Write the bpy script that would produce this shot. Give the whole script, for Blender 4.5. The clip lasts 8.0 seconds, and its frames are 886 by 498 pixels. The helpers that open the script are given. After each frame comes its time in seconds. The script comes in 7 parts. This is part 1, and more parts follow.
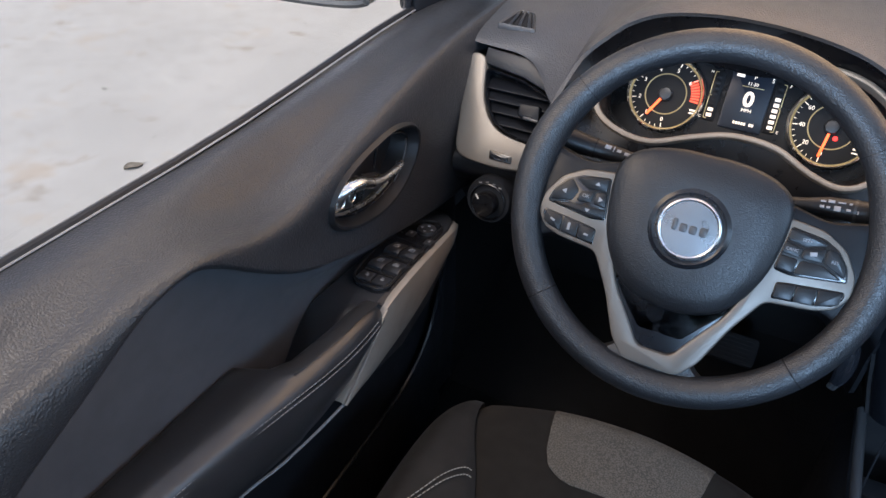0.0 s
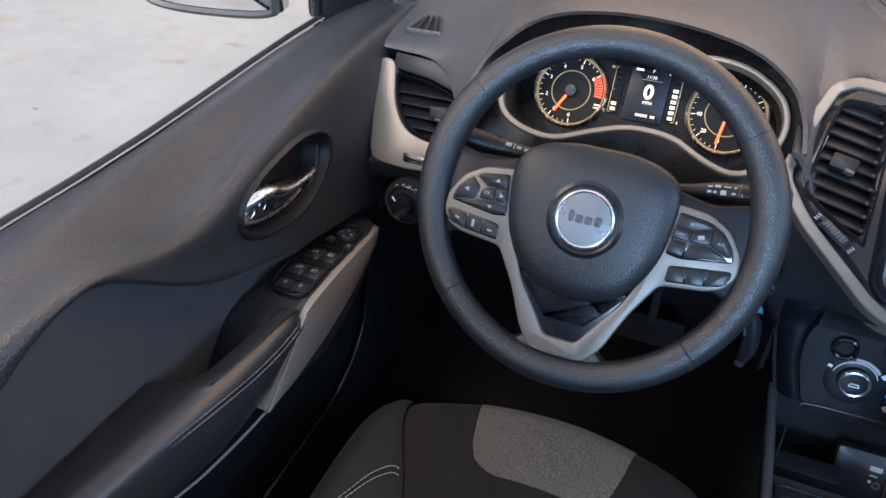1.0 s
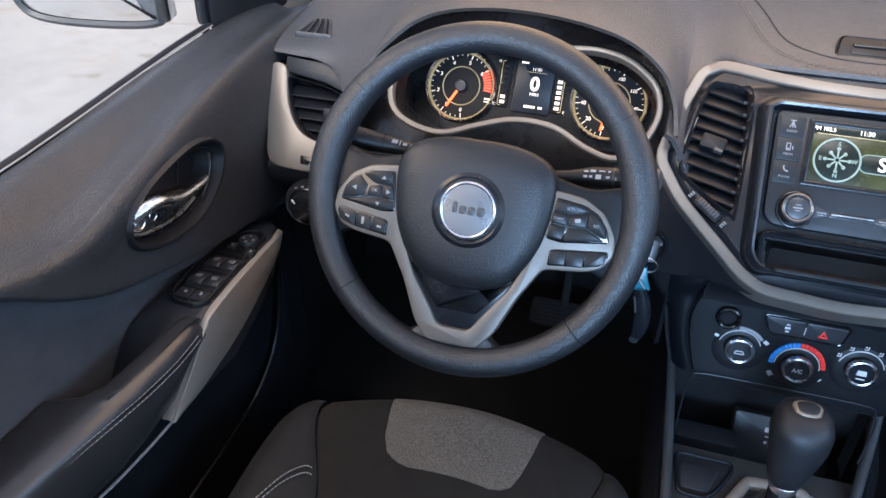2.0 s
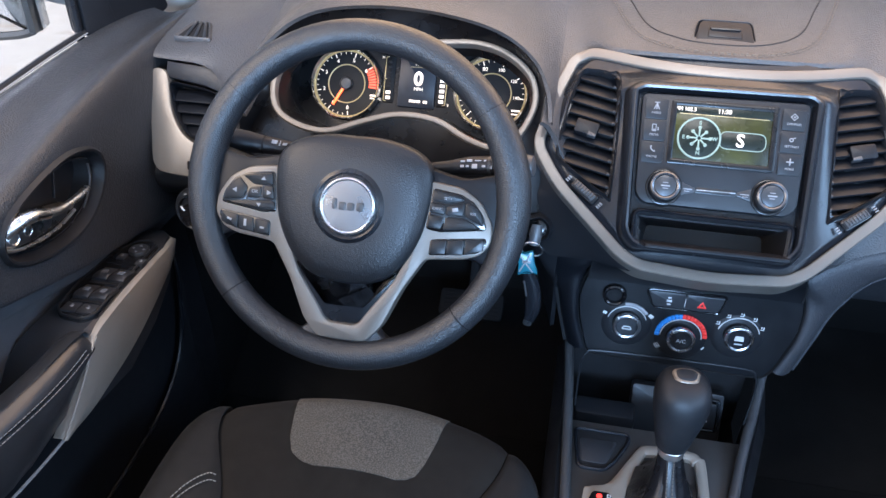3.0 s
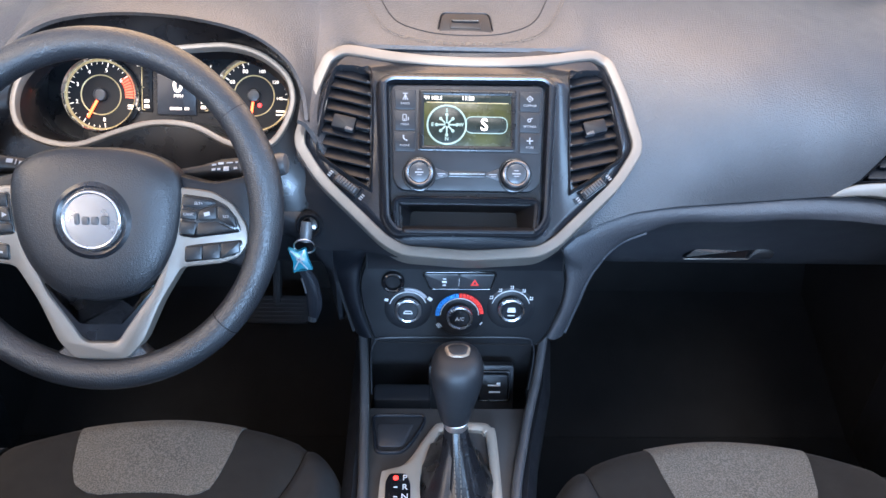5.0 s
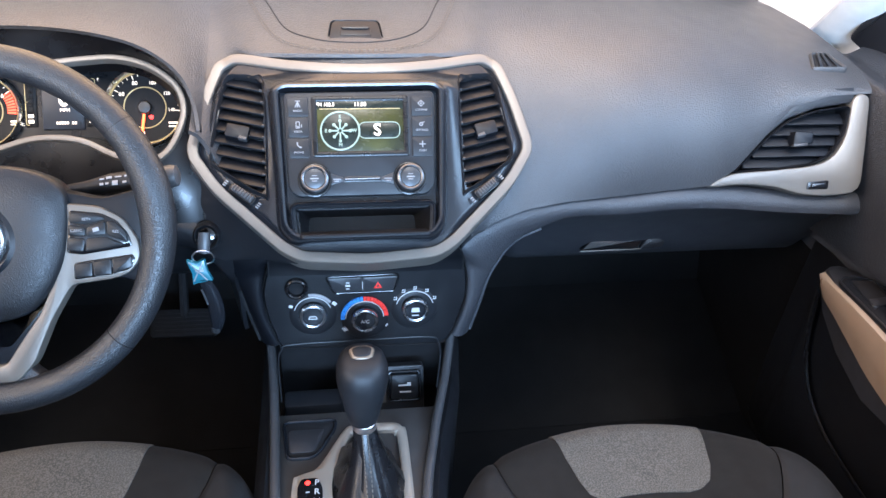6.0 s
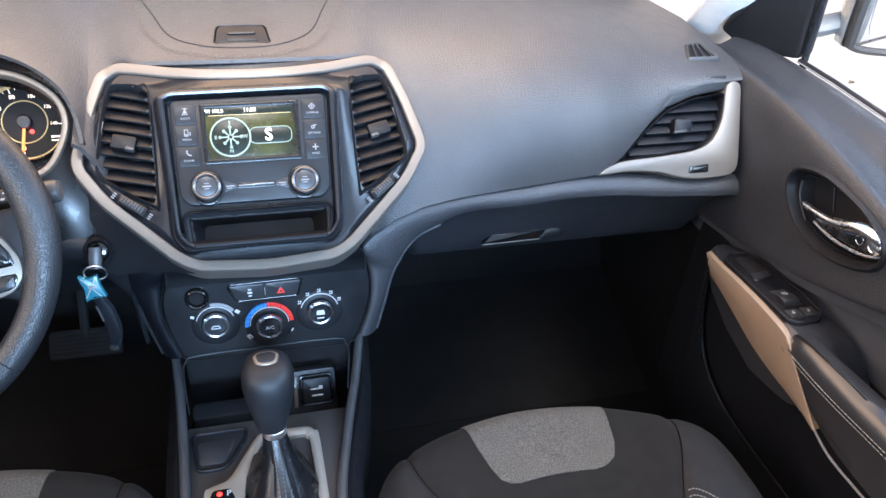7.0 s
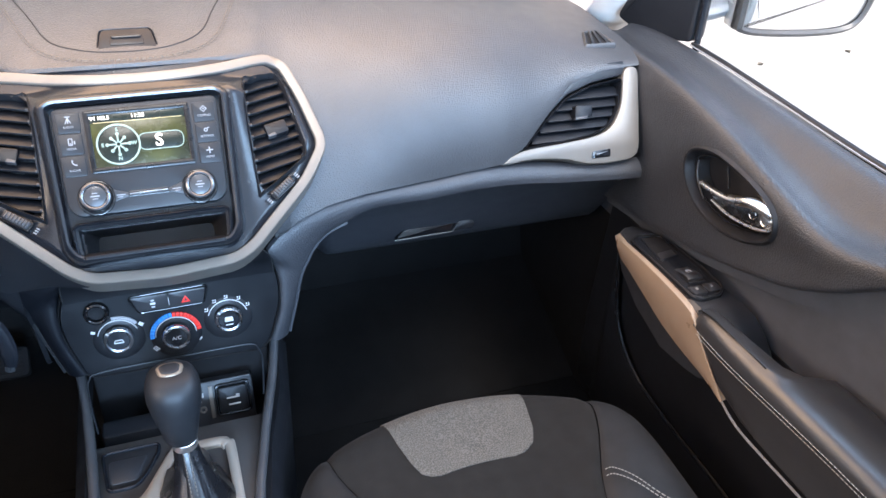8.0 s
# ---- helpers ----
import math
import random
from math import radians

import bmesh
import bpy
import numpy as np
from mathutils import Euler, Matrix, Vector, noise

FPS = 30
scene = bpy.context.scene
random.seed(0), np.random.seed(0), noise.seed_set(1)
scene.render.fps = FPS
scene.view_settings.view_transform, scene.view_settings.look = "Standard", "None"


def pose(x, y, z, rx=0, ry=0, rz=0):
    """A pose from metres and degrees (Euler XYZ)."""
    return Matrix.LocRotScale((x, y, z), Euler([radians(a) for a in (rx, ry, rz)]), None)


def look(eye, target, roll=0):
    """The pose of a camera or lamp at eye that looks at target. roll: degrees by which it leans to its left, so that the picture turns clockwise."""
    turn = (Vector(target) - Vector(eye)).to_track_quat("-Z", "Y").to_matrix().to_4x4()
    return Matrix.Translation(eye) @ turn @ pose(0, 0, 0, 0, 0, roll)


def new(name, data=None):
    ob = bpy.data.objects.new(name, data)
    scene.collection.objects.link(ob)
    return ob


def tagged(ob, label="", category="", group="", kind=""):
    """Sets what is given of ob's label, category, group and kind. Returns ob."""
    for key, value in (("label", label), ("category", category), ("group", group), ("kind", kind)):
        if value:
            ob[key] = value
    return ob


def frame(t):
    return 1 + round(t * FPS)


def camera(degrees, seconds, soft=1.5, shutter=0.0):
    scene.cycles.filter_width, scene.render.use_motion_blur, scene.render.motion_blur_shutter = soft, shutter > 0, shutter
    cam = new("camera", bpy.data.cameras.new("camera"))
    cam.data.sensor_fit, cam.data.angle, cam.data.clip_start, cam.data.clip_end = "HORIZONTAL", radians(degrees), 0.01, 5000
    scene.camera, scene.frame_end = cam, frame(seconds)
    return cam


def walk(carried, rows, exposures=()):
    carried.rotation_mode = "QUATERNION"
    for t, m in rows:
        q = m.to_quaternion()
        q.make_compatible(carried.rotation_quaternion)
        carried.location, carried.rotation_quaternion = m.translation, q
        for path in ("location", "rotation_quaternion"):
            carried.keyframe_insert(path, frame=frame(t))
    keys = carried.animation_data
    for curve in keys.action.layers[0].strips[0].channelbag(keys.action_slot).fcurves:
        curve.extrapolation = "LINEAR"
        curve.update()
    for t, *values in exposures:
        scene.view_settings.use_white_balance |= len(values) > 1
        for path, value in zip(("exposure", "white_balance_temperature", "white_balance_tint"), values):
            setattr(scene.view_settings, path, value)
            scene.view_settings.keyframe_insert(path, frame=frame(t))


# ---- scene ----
cam = camera(60.2, 8.0)
PATH = [
    (0, (-0.327, 0.02, 1.174), (-1.054, 1.479, 0.016), 1.9),
    (0.5, (-0.303, 0.026, 1.179), (-0.997, 1.503, 0.024), 1.5),
    (1, (-0.271, 0.029, 1.182), (-0.902, 1.54, 0.034), 1.0),
    (2.5, (-0.185, 0.032, 1.191), (-0.591, 1.618, 0.042), 0.3),
    (3, (-0.157, 0.032, 1.192), (-0.474, 1.637, 0.042), 0.3),
    (3.5, (-0.134, 0.03, 1.193), (-0.364, 1.65, 0.043), 0.6),
    (4, (-0.111, 0.024, 1.192), (-0.232, 1.658, 0.046), 1.2),
    (4.5, (-0.085, 0.025, 1.191), (-0.118, 1.665, 0.048), 1.7),
    (5, (-0.061, 0.021, 1.195), (0.018, 1.664, 0.057), 2.3),
    (6.5, (-0.024, -0.007, 1.21), (0.358, 1.609, 0.095), 3.9),
    (7, (-0.01, -0.015, 1.212), (0.475, 1.576, 0.101), 4.1),
    (7.5, (0.013, -0.022, 1.212), (0.57, 1.546, 0.102), 4.0),
    (8, (0.032, -0.026, 1.21), (0.668, 1.513, 0.102), 3.8),
]
walk(cam, [(t, look(eye, target, roll)) for t, eye, target, roll in PATH],
     [(0, 1.32, 6220, 14), (1.0, 1.38, 6100, 14), (2.5, 1.65, 5950, 14), (3.5, 1.91, 5880, 15), (5.0, 2.20, 5980, 15), (6.5, 2.15, 6180, 14), (8.0, 2.37, 6270, 14)])

# ---- world, sun and exposure ----
SUN_ELEV, SUN_ROT = radians(60), radians(180)
world = bpy.data.worlds.new("sky")
scene.world = world
world.use_nodes = True
wn = world.node_tree
sky = wn.nodes.new("ShaderNodeTexSky")
sky.sky_type, sky.sun_disc = "NISHITA", False
sky.sun_elevation, sky.sun_rotation = SUN_ELEV, SUN_ROT
sky.dust_density = 2.5
wn.nodes["Background"].inputs[1].default_value = 0.125
wn.links.new(sky.outputs[0], wn.nodes["Background"].inputs[0])
sun = new("sun", bpy.data.lights.new("sun", "SUN"))
sun.data.energy, sun.data.angle, sun.data.color = 1.17, radians(30), (1.0, 0.93, 0.84)
sun_way = Vector((math.sin(SUN_ROT) * math.cos(SUN_ELEV), math.cos(SUN_ROT) * math.cos(SUN_ELEV), math.sin(SUN_ELEV)))
sun.matrix_world = look(sun_way * 20, (0, 0, 0))


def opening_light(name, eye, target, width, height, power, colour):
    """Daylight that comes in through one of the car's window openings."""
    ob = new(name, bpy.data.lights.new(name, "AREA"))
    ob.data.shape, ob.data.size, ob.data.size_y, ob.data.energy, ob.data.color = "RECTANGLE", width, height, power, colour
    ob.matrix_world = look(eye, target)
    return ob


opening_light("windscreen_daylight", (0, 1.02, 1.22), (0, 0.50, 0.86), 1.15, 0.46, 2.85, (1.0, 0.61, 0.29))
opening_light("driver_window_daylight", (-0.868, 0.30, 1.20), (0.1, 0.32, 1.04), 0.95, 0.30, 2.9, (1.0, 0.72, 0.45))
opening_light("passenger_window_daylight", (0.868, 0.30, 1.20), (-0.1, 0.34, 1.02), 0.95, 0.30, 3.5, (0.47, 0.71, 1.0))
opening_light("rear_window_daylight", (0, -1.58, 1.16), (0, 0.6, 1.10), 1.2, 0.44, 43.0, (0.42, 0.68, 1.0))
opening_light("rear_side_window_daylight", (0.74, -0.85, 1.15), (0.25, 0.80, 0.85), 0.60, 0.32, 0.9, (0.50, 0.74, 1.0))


# ---- materials ----
def material(name, colour, rough=0.5, metal=0.0, mottle=0.12, mottle_size=18.0, grain=0.0, grain_size=900.0,
             cells=False, spec=0.5, emit=0.0, sheen=0.0, coat=0.0, rough_var=0.08, speckle=None, relief=0.0006):
    """A principled surface with broad mottling, roughness that varies, and fine relief."""
    m = bpy.data.materials.new(name)
    m.use_nodes = True
    nt = m.node_tree
    b = nt.nodes["Principled BSDF"]
    b.inputs["Metallic"].default_value = metal
    b.inputs["Specular IOR Level"].default_value = spec
    b.inputs["Sheen Weight"].default_value = sheen
    b.inputs["Coat Weight"].default_value = coat
    tc = nt.nodes.new("ShaderNodeTexCoord")

    def tex(scale, detail=4.0):
        n = nt.nodes.new("ShaderNodeTexNoise")
        n.inputs["Scale"].default_value, n.inputs["Detail"].default_value = scale, detail
        nt.links.new(tc.outputs["Object"], n.inputs["Vector"])
        return n

    broad = tex(mottle_size)
    ramp = nt.nodes.new("ShaderNodeMapRange")
    ramp.inputs["From Min"].default_value, ramp.inputs["From Max"].default_value = 0.3, 0.7
    ramp.inputs["To Min"].default_value, ramp.inputs["To Max"].default_value = 1 - mottle, 1 + mottle
    nt.links.new(broad.outputs["Fac"], ramp.inputs["Value"])
    mul = nt.nodes.new("ShaderNodeMix")
    mul.data_type, mul.blend_type = "RGBA", "MULTIPLY"
    mul.inputs["Factor"].default_value = 1.0
    mul.inputs["A"].default_value = (*colour, 1)
    nt.links.new(ramp.outputs["Result"], mul.inputs["B"])
    colour_out = mul.outputs["Result"]
    if speckle:
        fleck = tex(speckle[0], 2.0)
        pick = nt.nodes.new("ShaderNodeMapRange")
        pick.inputs["From Min"].default_value, pick.inputs["From Max"].default_value = 0.42, 0.62
        nt.links.new(fleck.outputs["Fac"], pick.inputs["Value"])
        mix = nt.nodes.new("ShaderNodeMix")
        mix.data_type = "RGBA"
        nt.links.new(pick.outputs["Result"], mix.inputs["Factor"])
        nt.links.new(colour_out, mix.inputs["A"])
        mix.inputs["B"].default_value = (*speckle[1], 1)
        colour_out = mix.outputs["Result"]
    nt.links.new(colour_out, b.inputs["Base Color"])
    smear = tex(mottle_size * 2.3, 6.0)
    rr = nt.nodes.new("ShaderNodeMapRange")
    rr.inputs["From Min"].default_value, rr.inputs["From Max"].default_value = 0.3, 0.7
    rr.inputs["To Min"].default_value, rr.inputs["To Max"].default_value = max(0.02, rough - rough_var), min(1.0, rough + rough_var)
    nt.links.new(smear.outputs["Fac"], rr.inputs["Value"])
    nt.links.new(rr.outputs["Result"], b.inputs["Roughness"])
    if grain:
        if cells:
            g = nt.nodes.new("ShaderNodeTexVoronoi")
            g.feature = "SMOOTH_F1"
            g.inputs["Scale"].default_value, g.inputs["Smoothness"].default_value = grain_size, 0.25
            warp = tex(grain_size * 0.35, 2.0)
            add = nt.nodes.new("ShaderNodeMix")
            add.data_type, add.blend_type = "RGBA", "LINEAR_LIGHT"
            add.inputs["Factor"].default_value = 0.002
            nt.links.new(tc.outputs["Object"], add.inputs["A"])
            nt.links.new(warp.outputs["Color"], add.inputs["B"])
            nt.links.new(add.outputs["Result"], g.inputs["Vector"])
            top = nt.nodes.new("ShaderNodeMapRange")
            top.inputs["From Max"].default_value = 0.75
            top.inputs["To Min"].default_value, top.inputs["To Max"].default_value = 1.0, 0.0
            nt.links.new(g.outputs["Distance"], top.inputs["Value"])
            height = top.outputs["Result"]
        else:
            height = tex(grain_size, 3.0).outputs["Fac"]
        bump = nt.nodes.new("ShaderNodeBump")
        bump.inputs["Strength"].default_value, bump.inputs["Distance"].default_value = grain, relief
        nt.links.new(height, bump.inputs["Height"])
        nt.links.new(bump.outputs["Normal"], b.inputs["Normal"])
    if emit:
        b.inputs["Emission Color"].default_value = (*colour, 1)
        b.inputs["Emission Strength"].default_value = emit * 0.62
    return m


DASH = material("dash_plastic", (0.042, 0.042, 0.044), 0.44, rough_var=0.03, mottle=0.07, grain=0.8, grain_size=430, relief=0.00058, cells=True, spec=0.5)
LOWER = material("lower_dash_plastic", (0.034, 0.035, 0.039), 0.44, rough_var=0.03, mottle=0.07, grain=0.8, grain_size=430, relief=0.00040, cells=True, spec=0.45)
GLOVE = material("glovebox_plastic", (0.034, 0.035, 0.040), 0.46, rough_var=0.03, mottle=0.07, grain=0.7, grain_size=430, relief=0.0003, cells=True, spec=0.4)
ARMREST = material("armrest_leather", (0.026, 0.0262, 0.028), 0.32, rough_var=0.03, mottle=0.06, grain=0.3, grain_size=700, relief=0.0004, spec=0.7)
LEATHER = material("grained_vinyl", (0.0250, 0.0265, 0.0300), 0.41, rough_var=0.03, mottle=0.08, grain=0.9, grain_size=430, relief=0.00048, cells=True, spec=0.5)
RIM = material("wheel_leather", (0.0115, 0.0127, 0.015), 0.40, rough_var=0.03, grain=0.9, grain_size=620, relief=0.00033, cells=True, spec=0.55)
HUB = material("hub_plastic", (0.0105, 0.0115, 0.0135), 0.38, rough_var=0.03, grain=0.8, grain_size=700, relief=0.00022, cells=True, spec=0.42)
BLACK = material("black_plastic", (0.0105, 0.0112, 0.0132), 0.42, rough_var=0.04, spec=0.30, grain=0.12, grain_size=1500)
SATIN = material("satin_black", (0.0090, 0.0102, 0.0130), 0.25, rough_var=0.03, spec=0.46, grain=0.05, grain_size=1500)
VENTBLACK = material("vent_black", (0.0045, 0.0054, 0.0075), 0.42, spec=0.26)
LINING = material("cluster_lining", (0.005, 0.005, 0.0058), 0.30, spec=0.3, grain=0.05, grain_size=1200)
GLOSS = material("gloss_black", (0.006, 0.006, 0.007), 0.12, mottle=0.05, rough_var=0.04)
HEATER = material("heater_plastic", (0.0068, 0.0075, 0.0090), 0.36, spec=0.33, grain=0.06, grain_size=1500)
GRIP = material("grip_leather", (0.010, 0.011, 0.013), 0.50, spec=0.4, grain=0.3, grain_size=700)
RAIL = material("grey_rail", (0.048, 0.048, 0.050), 0.38, grain=0.1, grain_size=1500)
BUTTON = material("button_rubber", (0.022, 0.023, 0.026), 0.38, grain=0.08, grain_size=1800)
SILVER = material("satin_silver_paint", (0.142, 0.126, 0.108), 0.41, metal=0.34, mottle=0.05, rough_var=0.04, grain=0.06, grain_size=2500)
KNOBRING = material("knob_metal", (0.42, 0.425, 0.44), 0.27, metal=1.0, mottle=0.04)
DARKMETAL = material("dark_knob_metal", (0.13, 0.132, 0.14), 0.30, metal=0.9, mottle=0.05)
KNOBCAP = material("knob_face", (0.060, 0.062, 0.066), 0.32, metal=0.6, mottle=0.05)
BRONZE = material("bronze_paint", (0.19, 0.145, 0.105), 0.4, metal=0.3, mottle=0.05)
# Tan copy of the silver paint for the passenger pull; warm light painted in.
SILVER_TAN_LIT = material("silver_paint_tan_lit", (0.30, 0.22, 0.155), 0.35, metal=0.2, mottle=0.05)
CONSOLE = material("console_plastic", (0.036, 0.034, 0.033), 0.45, grain=0.3, grain_size=900)
# Lighter, warmer copy of the silver paint; window light is put into its colour.
SILVER_WARM_LIT = material("silver_paint_warm_lit", (0.28, 0.245, 0.205), 0.36, metal=0.2, mottle=0.05)
REDLIGHT = material("red_light", (1.0, 0.03, 0.02), 0.5, emit=1.5)
CHROME = material("chrome", (0.82, 0.82, 0.83), 0.28, metal=1.0, mottle=0.03, rough_var=0.05)
INSERT = material("door_fabric", (0.055, 0.057, 0.064), 0.8, grain=0.35, grain_size=1400, sheen=0.06)
CLOTH = material("black_seat_cloth", (0.0108, 0.0088, 0.0068), 0.9, grain=0.5, grain_size=1600, sheen=0.03, spec=0.25)
PATCH = material("grey_seat_cloth", (0.056, 0.049, 0.039), 0.92, grain=0.7, grain_size=900, sheen=0.05, speckle=(520.0, (0.118, 0.104, 0.084)))
BOLSTER = material("bolster_cloth", (0.0085, 0.0079, 0.0076), 0.66, grain=0.4, grain_size=1300, sheen=0.03, spec=0.35)
CARPET = material("carpet", (0.0088, 0.0086, 0.0088), 0.98, grain=0.9, grain_size=500, spec=0.1)
# Near-black for joints, with shade put into the colour of recesses and footwell parts.
SHADOW = material("shade_black", (0.011, 0.011, 0.012), 0.8, grain=0.1, grain_size=500, spec=0.2)
LINER = material("headliner", (0.68, 0.66, 0.62), 0.95, grain=0.4, grain_size=900)
PIPING = material("grey_piping", (0.20, 0.20, 0.205), 0.45)
SEAMTHREAD = material("seam_thread", (0.10, 0.085, 0.070), 0.8)
THREAD = material("stitching", (0.25, 0.235, 0.21), 0.8, grain=0.2, grain_size=3000)
DIAL = material("dial_face", (0.006, 0.006, 0.007), 0.5, spec=0.2)
LEGEND = material("printed_grey", (0.24, 0.24, 0.25), 0.6, mottle=0.03)
WHITE = material("printed_white", (0.50, 0.50, 0.50), 0.6, mottle=0.03)
LIT = material("lit_white", (1.0, 0.84, 0.66), 0.5, emit=0.62)
LITBLUE = material("lit_panel", (0.010, 0.013, 0.020), 0.32, emit=0.14, spec=0.4, rough_var=0.02)
NEEDLE = material("lit_needle", (1.0, 0.115, 0.025), 0.5, emit=1.8)
REDZONE = material("lit_red", (1.0, 0.10, 0.04), 0.5, emit=0.7)
GOLD_GLOW = material("gilt_ring", (0.55, 0.43, 0.22), 0.35, metal=0.6, emit=0.17)
RED = material("printed_red", (0.75, 0.03, 0.02), 0.5, mottle=0.03)
BLUE = material("printed_blue", (0.03, 0.22, 0.62), 0.5, mottle=0.03)
TEAL = material("teal_plastic", (0.020, 0.15, 0.20), 0.25)
BADGE = material("brushed_badge", (0.165, 0.167, 0.173), 0.32, metal=0.8, grain=0.1, grain_size=2000)
PAINT = material("car_paint", (0.55, 0.55, 0.55), 0.25, metal=0.2, coat=0.6)
MIRROR = material("mirror_glass", (0.9, 0.9, 0.9), 0.02, metal=1.0, mottle=0.01, rough_var=0.01)


def glass_material():
    m = bpy.data.materials.new("window_glass")
    m.use_nodes = True
    nt = m.node_tree
    out = nt.nodes["Material Output"]
    clear, shine, mix = (nt.nodes.new(k) for k in ("ShaderNodeBsdfTransparent", "ShaderNodeBsdfGlossy", "ShaderNodeMixShader"))
    clear.inputs["Color"].default_value = (0.93, 0.95, 0.94, 1)
    shine.inputs["Roughness"].default_value = 0.02
    mix.inputs[0].default_value = 0.05
    nt.links.new(clear.outputs[0], mix.inputs[1])
    nt.links.new(shine.outputs[0], mix.inputs[2])
    nt.links.new(mix.outputs[0], out.inputs["Surface"])
    return m


STUCCO = material("tan_stucco", (0.52, 0.42, 0.31), 0.9, mottle=0.12, mottle_size=0.7, grain=0.5, grain_size=90, spec=0.2)
GLASS = glass_material()


def concrete_material():
    """Pale paving: broad tone, fine speckle, rusty smudges and a few dark specks."""
    m = material("concrete", (0.375, 0.352, 0.322), 0.85, mottle=0.08, mottle_size=1.3, grain=0.5, grain_size=60, spec=0.3)
    nt = m.node_tree
    b = nt.nodes["Principled BSDF"]
    colour = b.inputs["Base Color"].links[0].from_socket
    tc = nt.nodes.new("ShaderNodeTexCoord")
    for scale, detail, rough, lo, hi, tint, most in ((9.0, 6.0, 0.7, 0.48, 0.72, (0.310, 0.288, 0.262), 0.6), (2.6, 7.0, 0.62, 0.575, 0.70, (0.335, 0.268, 0.205), 0.65), (5.5, 8.0, 0.60, 0.615, 0.74, (0.25, 0.205, 0.165), 0.75), (16.0, 3.0, 0.5, 0.71, 0.76, (0.13, 0.12, 0.10), 0.7)):
        n = nt.nodes.new("ShaderNodeTexNoise")
        n.inputs["Scale"].default_value, n.inputs["Detail"].default_value, n.inputs["Roughness"].default_value = scale, detail, rough
        pick = nt.nodes.new("ShaderNodeMapRange")
        pick.inputs["From Min"].default_value, pick.inputs["From Max"].default_value, pick.inputs["To Max"].default_value = lo, hi, most
        mix = nt.nodes.new("ShaderNodeMix")
        mix.data_type = "RGBA"
        mix.inputs["B"].default_value = (*tint, 1)
        nt.links.new(tc.outputs["Object"], n.inputs["Vector"])
        nt.links.new(n.outputs["Fac"], pick.inputs["Value"])
        nt.links.new(pick.outputs["Result"], mix.inputs["Factor"])
        nt.links.new(colour, mix.inputs["A"])
        colour = mix.outputs["Result"]
    nt.links.new(colour, b.inputs["Base Color"])
    return m


CONCRETE = concrete_material()


# ---- mesh helpers ----
def part(name, bm, mat, parent=None, label="", smooth=True):
    """Links a bmesh, built in world metres, as one mesh object under a thing or a part."""
    bmesh.ops.recalc_face_normals(bm, faces=bm.faces[:])
    me = bpy.data.meshes.new(name)
    bm.to_mesh(me)
    bm.free()
    me.materials.append(mat)
    if smooth:
        me.polygons.foreach_set("use_smooth", [True] * len(me.polygons))
        me.set_sharp_from_angle(angle=radians(38))
    ob = new(name, me)
    if parent is not None:
        ob.parent = parent
        if parent.type == "EMPTY":
            ob.matrix_parent_inverse = parent.matrix_basis.inverted()
    if label:
        tagged(ob, label)
    return ob


def thing(name, at, label, category, group=""):
    ob = new(name)
    ob.empty_display_size = 0.05
    ob.matrix_basis = Matrix.Translation(at)
    return tagged(ob, label, category, group)


def setting(name, bm, mat, label):
    return tagged(part(name, bm, mat), label, kind="structure")


def lean(origin, deg):
    """A frame whose u runs to the car's right, v up the face, and n out of it towards the cabin."""
    a = radians(deg)
    return Matrix(((1, 0, 0, origin[0]), (0, math.sin(a), -math.cos(a), origin[1]), (0, math.cos(a), math.sin(a), origin[2]), (0, 0, 0, 1)))


def spline(pts, n, closed=False):
    """Points on a smooth curve through pts, n to each span."""
    P = [Vector(p) for p in pts]
    m = len(P)
    out = []
    for i in range(m if closed else m - 1):
        a, b, c, d = (P[(i + k) % m] if closed else P[min(max(i + k, 0), m - 1)] for k in (-1, 0, 1, 2))
        for j in range(n):
            t = j / n
            out.append(0.5 * ((2 * b) + (c - a) * t + (2 * a - 5 * b + 4 * c - d) * t * t + (3 * b - a - 3 * c + d) * t ** 3))
    if not closed:
        out.append(P[-1].copy())
    return out


def rounded(pts, r, n=4):
    """A closed outline with its corners rounded off."""
    out = []
    P = [Vector(p[:2]) for p in pts]
    for i, p in enumerate(P):
        a, b = P[i - 1] - p, P[(i + 1) % len(P)] - p
        k = min(r, a.length * 0.45, b.length * 0.45)
        s, e = p + a.normalized() * k, p + b.normalized() * k
        for j in range(n + 1):
            t = j / n
            out.append((1 - t) ** 2 * s + 2 * t * (1 - t) * p + t * t * e)
    return out


def inset(pts, d):
    """A closed outline moved inwards by d."""
    P = [Vector(p[:2]) for p in pts]
    area = sum(P[i - 1].x * P[i].y - P[i].x * P[i - 1].y for i in range(len(P)))
    s = 1 if area > 0 else -1
    out = []
    for i, p in enumerate(P):
        e1, e2 = (p - P[i - 1]), (P[(i + 1) % len(P)] - p)
        n = Vector((-e1.y, e1.x)).normalized() + Vector((-e2.y, e2.x)).normalized()
        out.append(p + s * d * (n.normalized() if n.length > 1e-6 else n))
    return out


def rings(loops, cap0=False, cap1=False, closed=True):
    """A skin over loops of equally many points."""
    bm = bmesh.new()
    rows = [[bm.verts.new(p) for p in loop] for loop in loops]
    n = len(rows[0])
    for a, b in zip(rows, rows[1:]):
        for i in range(n if closed else n - 1):
            j = (i + 1) % n
            bm.faces.new((a[i], a[j], b[j], b[i]))
    if cap0:
        bm.faces.new(rows[0])
    if cap1:
        bm.faces.new(rows[-1])
    return bm


def lay(M, pts, h):
    return [M @ Vector((p[0], p[1], h)) for p in pts]


